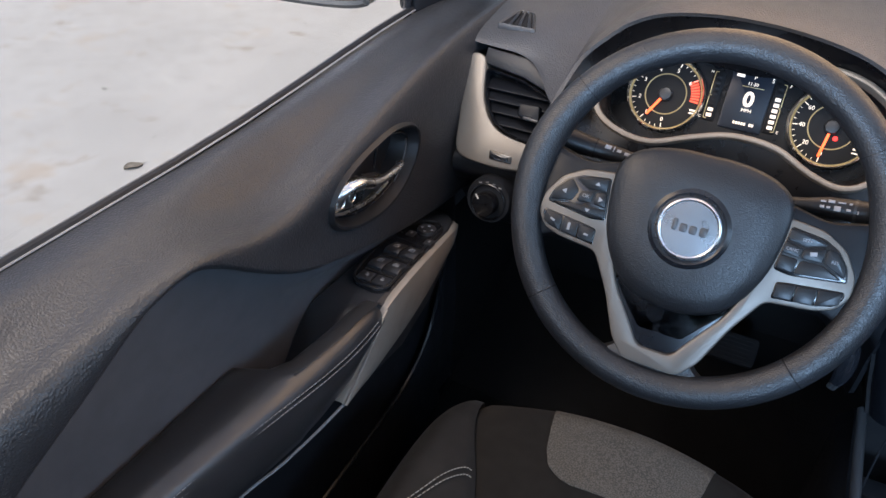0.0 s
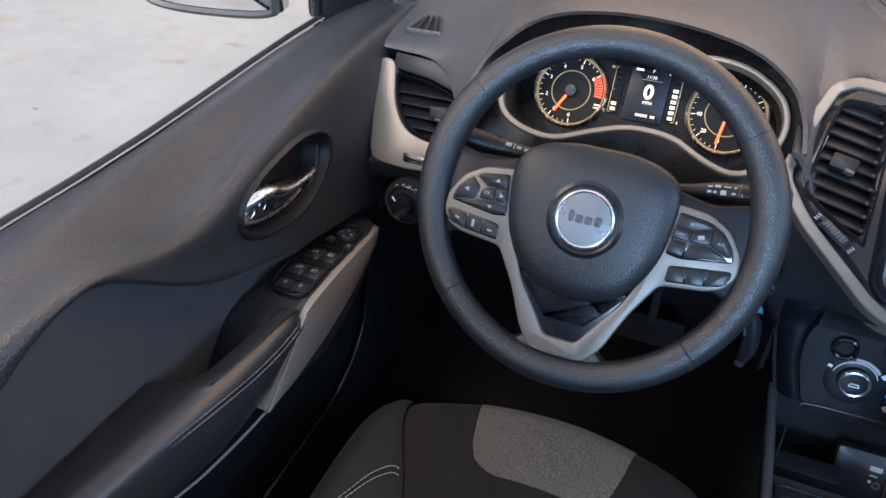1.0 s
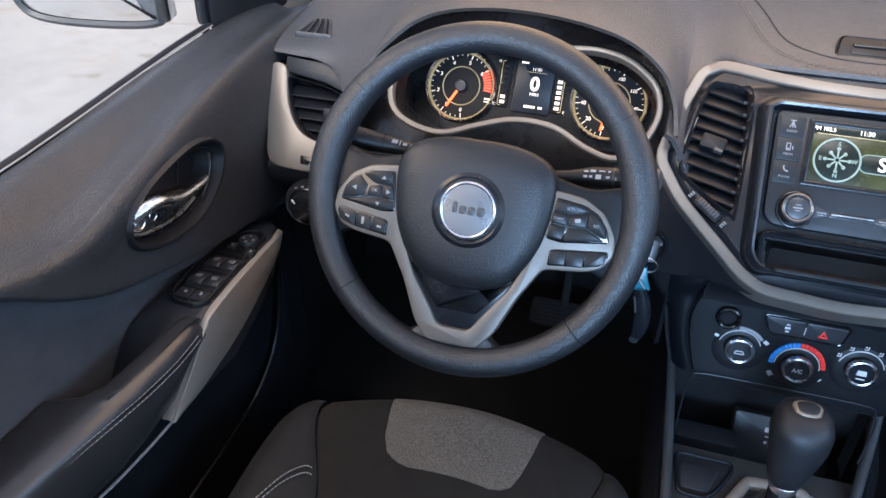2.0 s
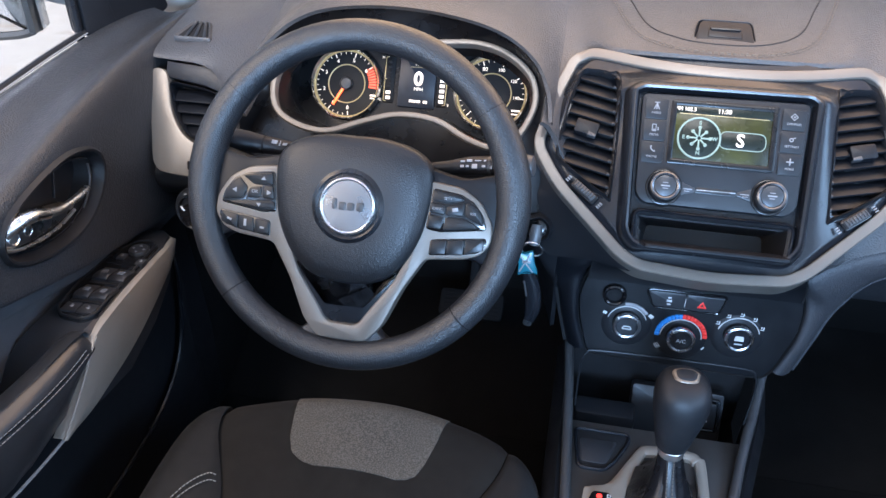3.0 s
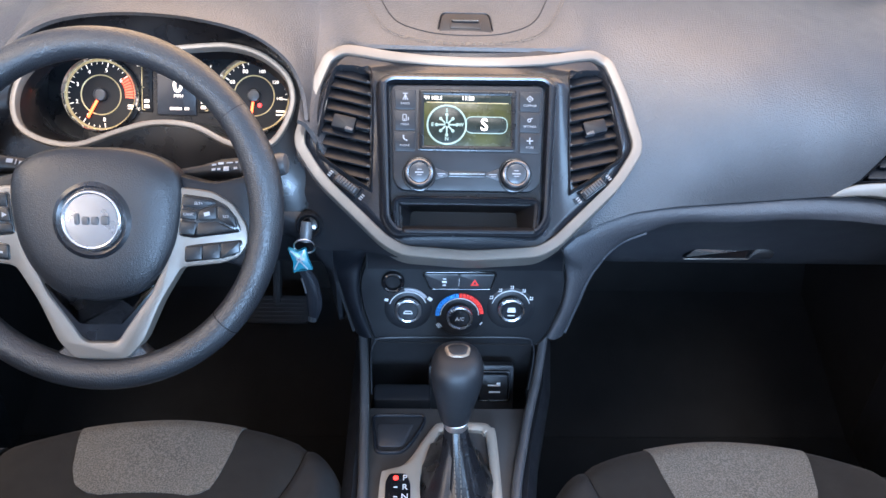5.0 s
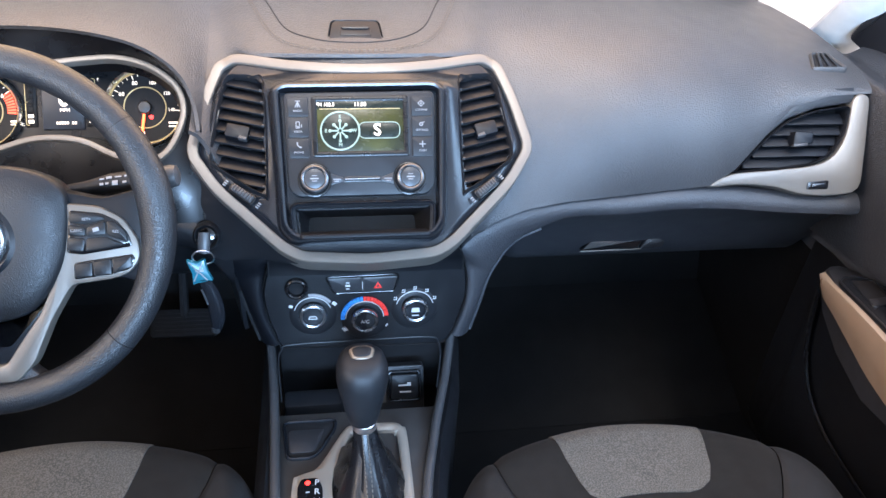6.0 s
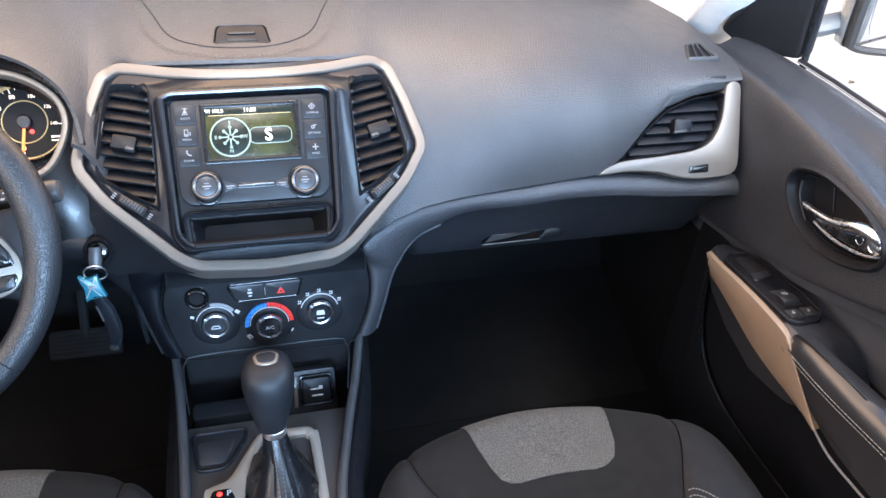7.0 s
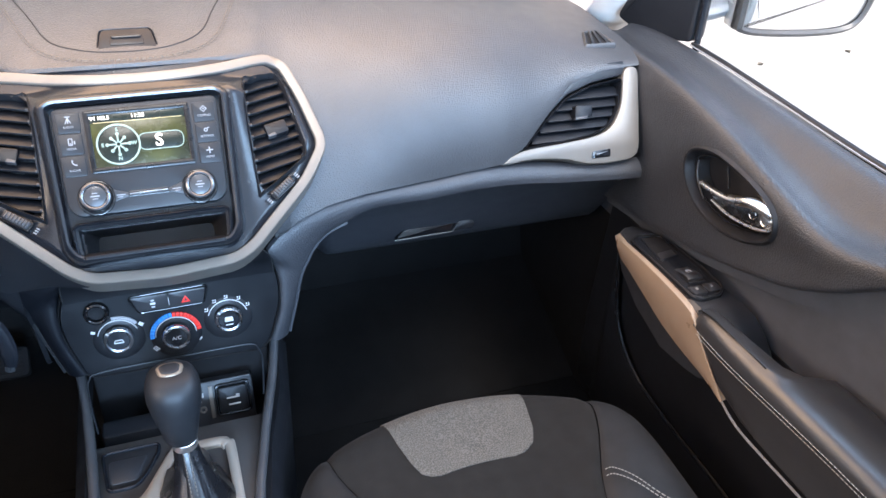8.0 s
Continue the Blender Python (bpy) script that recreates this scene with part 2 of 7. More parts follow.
def panel(pts, M, h0, h1, bev=0.0015):
    """A plate with the given outline, from h0 to h1 above the frame, its front edge rounded."""
    return rings([lay(M, pts, h0), lay(M, pts, h1 - bev), lay(M, inset(pts, bev * 0.3), h1 - bev * 0.3), lay(M, inset(pts, bev), h1)], True, True)


def dome(pts, M, steps, cap0=True):
    """A body over an outline: steps of (share of the outline, height)."""
    c = sum((Vector(p[:2]) for p in pts), Vector((0, 0))) / len(pts)
    return rings([lay(M, [c + (Vector(p[:2]) - c) * k for p in pts], h) for k, h in steps], cap0, True)


def band(outer, inner, M, h0, h1, crown=0.3, soft=0.15):
    """A frame between two outlines of equally many points, with a rounded front; h may be functions of (u, v)."""
    f0 = h0 if callable(h0) else (lambda p: h0)
    f1 = h1 if callable(h1) else (lambda p: h1)
    mix = lambda t: [Vector(a[:2]).lerp(Vector(b[:2]), t) for a, b in zip(outer, inner)]
    loops = []
    for t, k in ((0, 0), (0, 1 - crown), (soft, 1 - crown * 0.3), (0.5, 1), (1 - soft, 1 - crown * 0.3), (1, 1 - crown), (1, 0)):
        loops.append([M @ Vector((p.x, p.y, f0(p) + (f1(p) - f0(p)) * k)) for p in mix(t)])
    loops.append(loops[0])
    bm = rings(loops)
    bmesh.ops.remove_doubles(bm, verts=bm.verts[:], dist=1e-6)
    return bm


def tube(path, r, n=10, closed=False, flat=1.0, up=(0, 0, 1)):
    """A round or flattened rod along a path; r may be a list."""
    P = [Vector(p) for p in path]
    loops = []
    for i, p in enumerate(P):
        a = P[i - 1] if (closed or i) else P[0]
        b = P[(i + 1) % len(P)] if (closed or i < len(P) - 1) else P[-1]
        d = (b - a).normalized()
        s = d.cross(Vector(up))
        s = s.normalized() if s.length > 1e-4 else d.orthogonal().normalized()
        w = s.cross(d).normalized()
        k = r[i] if isinstance(r, (list, tuple)) else r
        loops.append([p + (s * math.cos(q) + w * math.sin(q) * flat) * k for q in (2 * math.pi * j / n for j in range(n))])
    if closed:
        loops.append(loops[0])
        bm = rings(loops)
        bmesh.ops.remove_doubles(bm, verts=bm.verts[:], dist=1e-7)
        return bm
    return rings(loops, True, True)


def circle(c, r, n=32, squash=1.0):
    return [Vector((c[0] + r * math.cos(2 * math.pi * i / n), c[1] + squash * r * math.sin(2 * math.pi * i / n))) for i in range(n)]


def arc_band(M, c, r0, r1, a0, a1, h0, h1, n=16):
    """A flat curved bar between two angles in degrees."""
    qs = [radians(a0 + (a1 - a0) * i / n) for i in range(n + 1)]
    out = [(c[0] + r1 * math.cos(q), c[1] + r1 * math.sin(q)) for q in qs] + [(c[0] + r0 * math.cos(q), c[1] + r0 * math.sin(q)) for q in reversed(qs)]
    return panel(out, M, h0, h1, 0.0001)


def merge(*bms):
    """Several bmeshes as one."""
    out = bmesh.new()
    for b in bms:
        me = bpy.data.meshes.new("tmp")
        b.to_mesh(me)
        b.free()
        out.from_mesh(me)
        bpy.data.meshes.remove(me)
    return out


def box(x0, x1, y0, y1, z0, z1, bev=0.004):
    pts = [(x0, y0), (x1, y0), (x1, y1), (x0, y1)]
    return panel(rounded(pts, bev * 1.5, 2), Matrix.Identity(4), z0, z1, bev)


def sheet(rows, thick):
    """An open skin through rows of points, thickened away from the cabin's middle."""
    bm = rings(rows, closed=False)
    bmesh.ops.recalc_face_normals(bm, faces=bm.faces[:])
    mid = Vector((0, 0.2, 1.0))
    if sum((mid - f.calc_center_median()).normalized().dot(f.normal) * f.calc_area() for f in bm.faces) < 0:
        bmesh.ops.reverse_faces(bm, faces=bm.faces[:])
    bmesh.ops.solidify(bm, geom=bm.faces[:], thickness=abs(thick))
    return bm


def evenly(pts, n):
    """A polyline walked in n equal steps."""
    P = [Vector(p) for p in pts]
    run = [0.0]
    for a, b in zip(P, P[1:]):
        run.append(run[-1] + (b - a).length)
    out = []
    for i in range(n + 1):
        d = run[-1] * i / n
        k = max(j for j in range(len(P) - 1) if run[j] <= d + 1e-9)
        t = (d - run[k]) / max(1e-9, run[k + 1] - run[k])
        out.append(P[k].lerp(P[k + 1], min(1.0, t)))
    return out


def lettering(words, M, at, size, h=0.0004, turn=0.0, bold=0.0):
    """Words as a bmesh in the frame M, centred at (u, v)."""
    cu = bpy.data.curves.new("words", "FONT")
    cu.body, cu.size, cu.align_x, cu.align_y, cu.extrude, cu.offset = words, size, "CENTER", "CENTER", 0.0002, bold
    cu.resolution_u = 3
    ob = bpy.data.objects.new("words", cu)
    me = bpy.data.meshes.new_from_object(ob)
    me.transform(M @ pose(at[0], at[1], h, 0, 0, turn))
    bm = bmesh.new()
    bm.from_mesh(me)
    bpy.data.objects.remove(ob)
    bpy.data.meshes.remove(me)
    return bm


def bar(M, u0, v0, u1, v1, w, h=0.0006, t=0.0004):
    """A thin straight mark between two points of a frame."""
    a, b = Vector((u0, v0)), Vector((u1, v1))
    d = (b - a).normalized()
    s = Vector((-d.y, d.x)) * w / 2
    return panel([a - s, b - s, b + s, a + s], M, h - t, h, 0.0001)


def smoothstep(a, b, x):
    t = min(1, max(0, (x - a) / (b - a)))
    return t * t * (3 - 2 * t)


def interp(x, table):
    """Smooth reading of a table of (x, value)."""
    if x <= table[0][0]:
        return table[0][1]
    for (a, p), (b, q) in zip(table, table[1:]):
        if x <= b:
            t = (x - a) / (b - a)
            return p + (q - p) * t
    return table[-1][1]


# ---- the setting ----
def big_quad(x0, x1, y0, y1, z, t):
    return box(x0, x1, y0, y1, z - t, z, 0.001)


setting("ground", big_quad(-400, 400, -400, 400, -0.42, 0.2), CONCRETE, "pale stained concrete paving round the car")
# Unseen wall, added so that the dash top reflects a warm tan.
setting("wall_ahead_reflector", box(-9, 9, 6.0, 6.3, -0.42, 5.0, 0.02), STUCCO, "unseen plain tan wall added ahead of the car for a warm reflection in the dash")
setting("cabin_floor", box(-0.90, 0.90, -1.6, 1.55, -0.02, 0.03), CARPET, "black carpeted cabin floor")
setting("firewall", sheet([[(x, 1.50, 0.9), (x, 1.46, 0.45), (x, 1.36, 0.16), (x, 1.05, 0.032)] for x in (-0.85, 0, 0.85)], 0.02), CARPET, "black carpeted firewall and footwell")
setting("ceiling", sheet([[(x, y, 1.43 - 0.05 * (abs(x) / 0.72) ** 3 - 0.05 * max(0, y) ** 2 / 0.3) for x in (-0.72, -0.5, 0, 0.5, 0.72)] for y in (-1.6, -0.6, 0.1, 0.58)], 0.02), LINER, "light grey cloth headliner")
# Unseen stand-ins for the seat backs, added to block low light from behind.
for cx in (-0.43, 0.42):
    setting("wall_seat_back_blocker", box(cx - 0.27, cx + 0.27, -0.24, -0.18, 0.02, 0.97), CARPET, "unseen plain wall standing in for a front seat back, added to block rear light")
setting("wall_rear", box(-0.85, 0.85, -1.64, -1.6, -0.02, 0.88), CARPET, "dark trim closing the rear of the cabin")
for s in (-1, 1):
    setting("wall_footwell", sheet([[(s * 0.815, y, 0.0), (s * 0.815, y, 0.45), (s * 0.820, y, 0.72)] for y in (0.93, 1.2, 1.55)], 0.01), CARPET, "black kick panel beside the footwell")
    setting("wall_side", box(min(s * 0.86, s * 0.90), max(s * 0.86, s * 0.90), -1.64, -0.36, -0.05, 0.80), CARPET, "dark rear side trim of the cabin")
    setting("pillar_trim", tube([(s * 0.872, 1.26, 0.76), (s * 0.842, 1.14, 0.87), (s * 0.812, 1.02, 0.99), (s * 0.735, 0.64, 1.37)], [0.052, 0.050, 0.044, 0.036], 12, flat=0.6), LINER, "light grey windscreen pillar trim")
    setting("pillar_trim", box(min(s * 0.715, s * 0.84), max(s * 0.715, s * 0.84), -0.52, -0.34, 0.0, 1.4, 0.02), LINER, "light grey door pillar trim")
ws = sheet([[(x, 1.62 - 0.12 * x * x, 0.84), (x * 0.95, 1.1 - 0.1 * x * x, 1.14), (x * 0.84, 0.58 - 0.06 * x * x, 1.41)] for x in (-0.86, -0.6, -0.3, 0, 0.3, 0.6, 0.86)], 0.005)
ws = setting("window_windscreen", ws, GLASS, "clear raked windscreen glass")
ws.visible_shadow = False

# ---- dashboard ----
dash = thing("dashboard", (0, 1.1, 0.6), "dark grey grained soft-plastic dashboard under the windscreen", "dashboard")
B = lean((0.010, 0.897, 0.743), 50)   # plane of the silver stack frame
R = lean((0.004, 0.866, 0.770), 37)   # plane of the radio face
H = lean((0.004, 0.857, 0.550), 8)    # plane of the heater panel
K = lean((-0.388, 0.945, 0.785), 48)  # plane of the cluster's silver ring
G = lean((-0.398, 1.035, 0.745), 30)  # plane of the dials
W = lean((-0.392, 0.716, 0.756), 29)  # plane of the steering wheel

TOP = [(0, 0.888), (0.23, 0.884), (0.5, 0.866), (0.6, 0.850), (0.7, 0.829), (0.78, 0.817)]
SEAM = [(0.10, (0.835, 0.598)), (0.134, (0.847, 0.626)), (0.16, (0.855, 0.643)), (0.187, (0.862, 0.657)), (0.229, (0.870, 0.669)), (0.285, (0.879, 0.6735)), (0.37, (0.888, 0.676)), (0.505, (0.899, 0.682)),
        (0.544, (0.912, 0.700)), (0.594, (0.938, 0.742)), (0.636, (0.960, 0.775)), (0.696, (0.968, 0.789)), (0.78, (0.972, 0.792))]


def seam(ax):
    return interp(ax, [(x, p[0]) for x, p in SEAM]), interp(ax, [(x, p[1]) for x, p in SEAM])


def bezier(p, n):
    P = [Vector(q) for q in p]
    return [P[0] * (1 - t) ** 3 + 3 * P[1] * t * (1 - t) ** 2 + 3 * P[2] * t * t * (1 - t) + P[3] * t ** 3 for t in (i / n for i in range(n + 1))]


def pad_profile(x):
    """Section of the dash pad at x, from its front seam over the top to the windscreen."""
    ax = abs(x)
    y0, z0 = seam(ax)
    zt = sum(interp(abs(ax + e), TOP) for e in (-0.05, -0.025, 0.0, 0.025, 0.05)) / 5
    k = smoothstep(0.5, 0.62, ax)
    out = bezier([(y0, z0), (y0 + 0.004, z0 + (zt - z0) * (0.62 - 0.2 * k)), (y0 + 0.07, zt - 0.012 + 0.004 * k), (1.20, zt)], 24)
    b = 1 - (ax / 0.178) ** 2
    bow = 0.5 * (b + math.sqrt(b * b + 0.02))
    back = smoothstep(0.160, 0.125, ax)
    y0, z0 = y0 + (0.905 - y0) * back, z0 + (0.690 - z0) * back
    mid = spline([(y0, z0), (y0 + 0.012, z0 + 0.01), (0.935, 0.742), (1.002 - 0.010 * bow, 0.818), (1.005 - 0.047 * bow, 0.836 + 0.0155 * bow), (1.016 - 0.036 * bow, 0.848 + 0.011 * bow), (1.040 - 0.010 * bow, 0.862 + 0.008 * bow), (1.10, 0.880), (1.20, zt)], 3)
    soft_mid = bezier([(y0, z0), (0.945, 0.788), (0.992, 0.872), (1.20, zt)], 24)
    k2 = smoothstep(0.155, 0.210, ax)
    mid = [a.lerp(b.to_3d(), k2) for a, b in zip(mid, soft_mid)]
    w = smoothstep(0.205, 0.40, ax)
    pts = [b.lerp(a, w) for a, b in zip(out, mid)] + [Vector((1.32, zt - 0.004)), Vector((1.50, zt - 0.02))]
    return [(x, p.x, p.y) for p in pts]


# cowl over the instruments: from an arched lip back into the dash top
ARCH = [(-0.232, -0.045), (-0.226, -0.01), (-0.216, 0.03), (-0.196, 0.061), (-0.170, 0.090), (-0.128, 0.111), (-0.055, 0.121), (0.03, 0.116), (0.105, 0.097), (0.155, 0.062), (0.178, 0.02), (0.186, -0.02)]
HOODSHIFT = Vector((0.010, -0.038, 0.012))
arch = [K @ Vector((p.x, p.y, 0)) + HOODSHIFT for p in spline([(*p, 0) for p in ARCH], 5)]
rows = []
for i, p in enumerate(arch):
    f = i / (len(arch) - 1)
    xq = -0.62 + 0.43 * f
    q = Vector((xq, 1.20, interp(abs(xq), TOP)))
    rise = max(0.0, math.sin(math.pi * f)) * 0.022
    c1 = p + Vector((0, 0.05, 0.010 + rise * 0.4))
    c2 = Vector((p.x * 0.5 + q.x * 0.5, 1.10, q.z + rise * 0.3))
    rows.append([tuple(v) for v in bezier([p, c1, c2, q], 12)] + [(xq, 1.32, q.z - 0.004), (xq, 1.5, q.z - 0.02)])
cowl_rows = rows
part("cowl", sheet(rows, -0.005), DASH, dash, "hooded cowl over the instruments")

def blended(x):
    """The dash pad's section, led smoothly into the cowl's two ends."""
    own = [Vector(p) for p in pad_profile(x)]
    if -0.206 <= x < -0.10:
        edge, w = [*evenly(cowl_rows[-1][:13], 24), *map(Vector, cowl_rows[-1][13:])], smoothstep(-0.205, -0.12, x)
    elif -0.70 < x <= -0.570:
        edge, w = [*evenly(cowl_rows[0][:13], 24), *map(Vector, cowl_rows[0][13:])], smoothstep(-0.585, -0.68, x)
    else:
        return [tuple(p) for p in own]
    return [(x, b.y + (a.y - b.y) * w, b.z + (a.z - b.z) * w) for a, b in zip(own, edge)]


xs = [-0.205 + i * 0.01 for i in range(98)] + [0.775]
part("dash_pad", sheet([blended(x) for x in xs], 0.006), DASH, dash)
part("side_pad", sheet([blended(-0.775 + i * 0.01055) for i in range(19)], 0.006), DASH, dash)

RING = [(-0.185, -0.012), (-0.172, -0.046), (-0.138, -0.066), (-0.094, -0.071), (-0.047, -0.053), (-0.004, -0.040), (0.045, -0.043), (0.086, -0.063), (0.123, -0.073), (0.152, -0.060),
        (0.170, -0.025), (0.174, 0.008), (0.161, 0.040), (0.126, 0.067), (0.086, 0.078), (0.044, 0.076), (-0.01, 0.070), (-0.065, 0.076), (-0.11, 0.078), (-0.155, 0.058), (-0.180, 0.025)]
ring_out = [p.to_2d() for p in spline([(*p, 0) for p in RING], 4, True)]
ring_in = inset(ring_out, 0.0085)

# dark lining between the cowl's lip, the ring and the column
outer_pts = []
for p in ring_out:
    ang = math.atan2(p.y - 0.0, p.x + 0.01)
    best = min(arch, key=lambda a: abs(math.atan2((K.inverted() @ (a - HOODSHIFT)).y, (K.inverted() @ (a - HOODSHIFT)).x + 0.01) - ang))
    if p.y > -0.02:
        outer_pts.append(best + Vector((0, 0.004, -0.004)))
    else:
        d = Vector((p.x, p.y)) - Vector((-0.01, 0.01))
        s = Vector((p.x, p.y)) + Vector((d.x * 0.16, -0.045))
        outer_pts.append(K @ Vector((s.x, s.y, -0.02)))
low_pts = [Vector((p.x, 0.868, 0.640)) if q.y < -0.02 else p + Vector((0, 0.01, 0.0)) for p, q in zip(outer_pts, ring_out)]
part("cowl_lining", rings([low_pts, outer_pts, lay(K, ring_out, 0.0)]), LINING, dash)

# glovebox side and knee side under the pad
def lower_profile(x):
    """Section under the pad's seam: a rolled lip, then a face that falls back towards the footwell."""
    ax = abs(x)
    y0, z0 = seam(min(ax, 0.505))
    z0 = z0 - 0.002 if ax < 0.505 else 0.676 - 0.012 * smoothstep(0.505, 0.62, ax) - 0.010 * smoothstep(0.62, 0.76, ax)
    y0 = min(y0, 0.899) + (0.0 if ax < 0.505 else 0.004)
    w = smoothstep(0.148, 0.215, ax)
    leg = [(y0 + 0.004, z0), (y0 - 0.002, z0 - 0.012), (0.862, 0.592), (0.858, 0.56), (0.855, 0.52), (0.853, 0.480), (0.866, 0.448), (0.96, 0.415), (1.1, 0.38)]
    far = [(y0 + 0.006, z0), (y0 - 0.005, z0 - 0.010), (y0 - 0.003, z0 - 0.030), (y0 + 0.018, z0 - 0.054), (0.957, 0.580), (1.002, 0.52), (1.040, 0.470), (1.10, 0.425), (1.25, 0.40)]
    pts = spline([Vector(a).lerp(Vector(b), w).to_3d() for a, b in zip(leg, far)], 4)
    return [(x, p.x, p.y) for p in pts]


def lip_ends(x):
    """Seam point and lower turn of the rolled lip under the pad at x."""
    p = lower_profile(x)
    return Vector(p[0]), Vector((x - 0.003, 0.884 + 0.010 * smoothstep(0.37, 0.60, x), p[0][2] - 0.0275))


SEAM_A = [Vector(p) for p in ((0.1325, 0.8490, 0.470), (0.146, 0.8525, 0.508), (0.1505, 0.8555, 0.534), (0.151, 0.8594, 0.567), (0.1445, 0.8632, 0.594), (0.137, 0.851, 0.6215))]
TURN_B = [Vector(p) for p in ((0.160, 0.864, 0.462), (0.170, 0.867, 0.500), (0.175, 0.867, 0.523), (0.180, 0.868, 0.547), (0.186, 0.869, 0.566), (0.194, 0.870, 0.582))]
for x, b in ((0.160, (0.2045, 0.871, 0.601)), (0.187, (0.2245, 0.874, 0.620)), (0.229, (0.2555, 0.878, 0.633))):
    SEAM_A.append(lip_ends(x)[0])
    TURN_B.append(Vector(b))
for x in (0.30, 0.38, 0.46, 0.54, 0.62, 0.70, 0.775):
    a, b = lip_ends(x)
    SEAM_A.append(a)
    TURN_B.append(b)


def lip_rows(first, last, flip=None):
    """Rows from the seam over a soft roll to the turn; flip mirrors them about x."""
    rows = []
    for a, b in zip(spline(SEAM_A[first:last], 5), spline(TURN_B[first:last], 5)):
        row = []
        for t, dy in ((0.0, 0.006), (0.03, -0.001), (0.22, -0.0065), (0.50, -0.0085), (0.78, -0.0055), (1.0, 0.0), (1.03, 0.016)):
            p = a.lerp(b, t) + Vector((0, dy, 0))
            row.append(p if flip is None else Vector((flip - p.x, p.y, p.z)))
        rows.append([tuple(p) for p in spline(row, 2)])
    return rows


def under_rows(first, last, flip=None):
    """The dark face below the turn: a side wall near the console, then the glovebox front."""
    rows = []
    for b in spline(TURN_B[first:last], 5):
        k = smoothstep(0.20, 0.27, b.x)
        side = [(b.x + 0.004, b.y + 0.03, b.z), (b.x + 0.006, b.y + 0.07, b.z - 0.002), (b.x + 0.008, b.y + 0.12, b.z - 0.004), (b.x + 0.010, b.y + 0.20, b.z - 0.006)]
        front = [(b.x, 0.945, 0.595), (b.x, 1.002, 0.52), (b.x, 1.045, 0.465), (b.x, 1.12, 0.42)]
        row = [b + Vector((0, 0.004, 0))] + [Vector(p).lerp(Vector(q), k) for p, q in zip(side, front)]
        rows.append([tuple(p if flip is None else Vector((flip - p.x, p.y, p.z))) for p in spline(row, 3)])
    return rows


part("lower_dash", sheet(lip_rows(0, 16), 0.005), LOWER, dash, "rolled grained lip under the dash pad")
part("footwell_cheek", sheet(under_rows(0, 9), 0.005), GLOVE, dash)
low = part("glovebox_door", sheet(under_rows(8, 16), 0.005), GLOVE, dash, "dark glovebox door")
# Left cheek and its side wall: footwell shade is put into their near-black.
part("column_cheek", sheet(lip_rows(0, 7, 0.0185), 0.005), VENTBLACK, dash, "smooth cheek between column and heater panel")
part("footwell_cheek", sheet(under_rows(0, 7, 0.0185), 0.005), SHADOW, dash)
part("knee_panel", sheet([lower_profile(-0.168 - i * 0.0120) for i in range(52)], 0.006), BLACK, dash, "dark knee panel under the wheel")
GL = lean((0.435, 1.003, 0.515), 28)
part("latch_recess", panel(rounded([(-0.068, -0.009), (0.035, -0.008), (0.050, 0.008), (-0.050, 0.007)], 0.004), GL, -0.01, 0.006), GLOSS, low, "dark latch recess of the glovebox")
part("latch", panel(rounded([(0.030, -0.009), (0.070, -0.008), (0.076, 0.002), (0.062, 0.010), (0.046, 0.009)], 0.004), GL, -0.008, 0.010), HEATER, low, "dark glovebox latch")
part("latch_edge", merge(bar(GL, -0.070, -0.010, 0.035, -0.009, 0.0016, 0.008, 0.004), bar(GL, -0.055, 0.009, 0.045, 0.010, 0.0012, 0.008, 0.004)), SILVER, low)

# storage lid with its handle on top of the dash
LID = [(-0.150, 1.20), (-0.112, 1.085), (-0.088, 1.022), (-0.055, 0.996), (-0.02, 0.985), (0.026, 0.985), (0.065, 0.998), (0.098, 1.028), (0.122, 1.09), (0.16, 1.20)]


def pad_height(x, y):
    prof = [p for p in pad_profile(x) if p[2] > 0.85]
    return interp(y, [(p[1], p[2]) for p in prof])


lid_line = [Vector((p.x, p.y + 0.004, pad_height(p.x, p.y + 0.004) + 0.0006)) for p in spline([(*p, 0) for p in LID], 6)]
part("lid_groove", tube([p - Vector((0, 0, 0.0004)) for p in lid_line], 0.0009, 6), BLACK, dash, "dark joint round the storage lid")
for off in (0.020, 0.0235):
    c = Vector((0.004, 1.12, 0))
    line = [p + (p - c).to_2d().normalized().to_3d() * off for p in lid_line]
    line = [Vector((p.x, p.y, pad_height(p.x, p.y) + 0.0014)) for p in line]
    part("stitch_line", merge(*[tube([a, a.lerp(b, 0.7)], 0.00055, 4) for a, b in zip(evenly(line, 90), evenly(line, 90)[1:])]), SEAMTHREAD, dash, "fine stitched seam beside the lid")
HN = lean((0.004, 1.012, 0.866), 58)
part("lid_handle", panel(rounded([(-0.036, -0.018), (0.036, -0.018), (0.030, 0.016), (-0.030, 0.016)], 0.007), HN, -0.006, 0.005), VENTBLACK, dash, "dark pull handle of the lid")
hr = rounded([(-0.039, -0.021), (0.039, -0.021), (0.033, 0.019), (-0.033, 0.019)], 0.008)
part("lid_handle_joint", band(hr, inset(hr, 0.003), HN, -0.006, 0.0042), VENTBLACK, dash)
part("lid_pull", panel(rounded([(-0.021, -0.010), (0.021, -0.010), (0.020, 0.004), (-0.020, 0.004)], 0.003), HN, -0.004, 0.0062), VENTBLACK, dash)
part("lid_lip", panel(rounded([(-0.018, 0.0), (0.018, 0.0), (0.019, 0.005), (-0.019, 0.005)], 0.002), HN, 0.0, 0.0085), HEATER, dash)

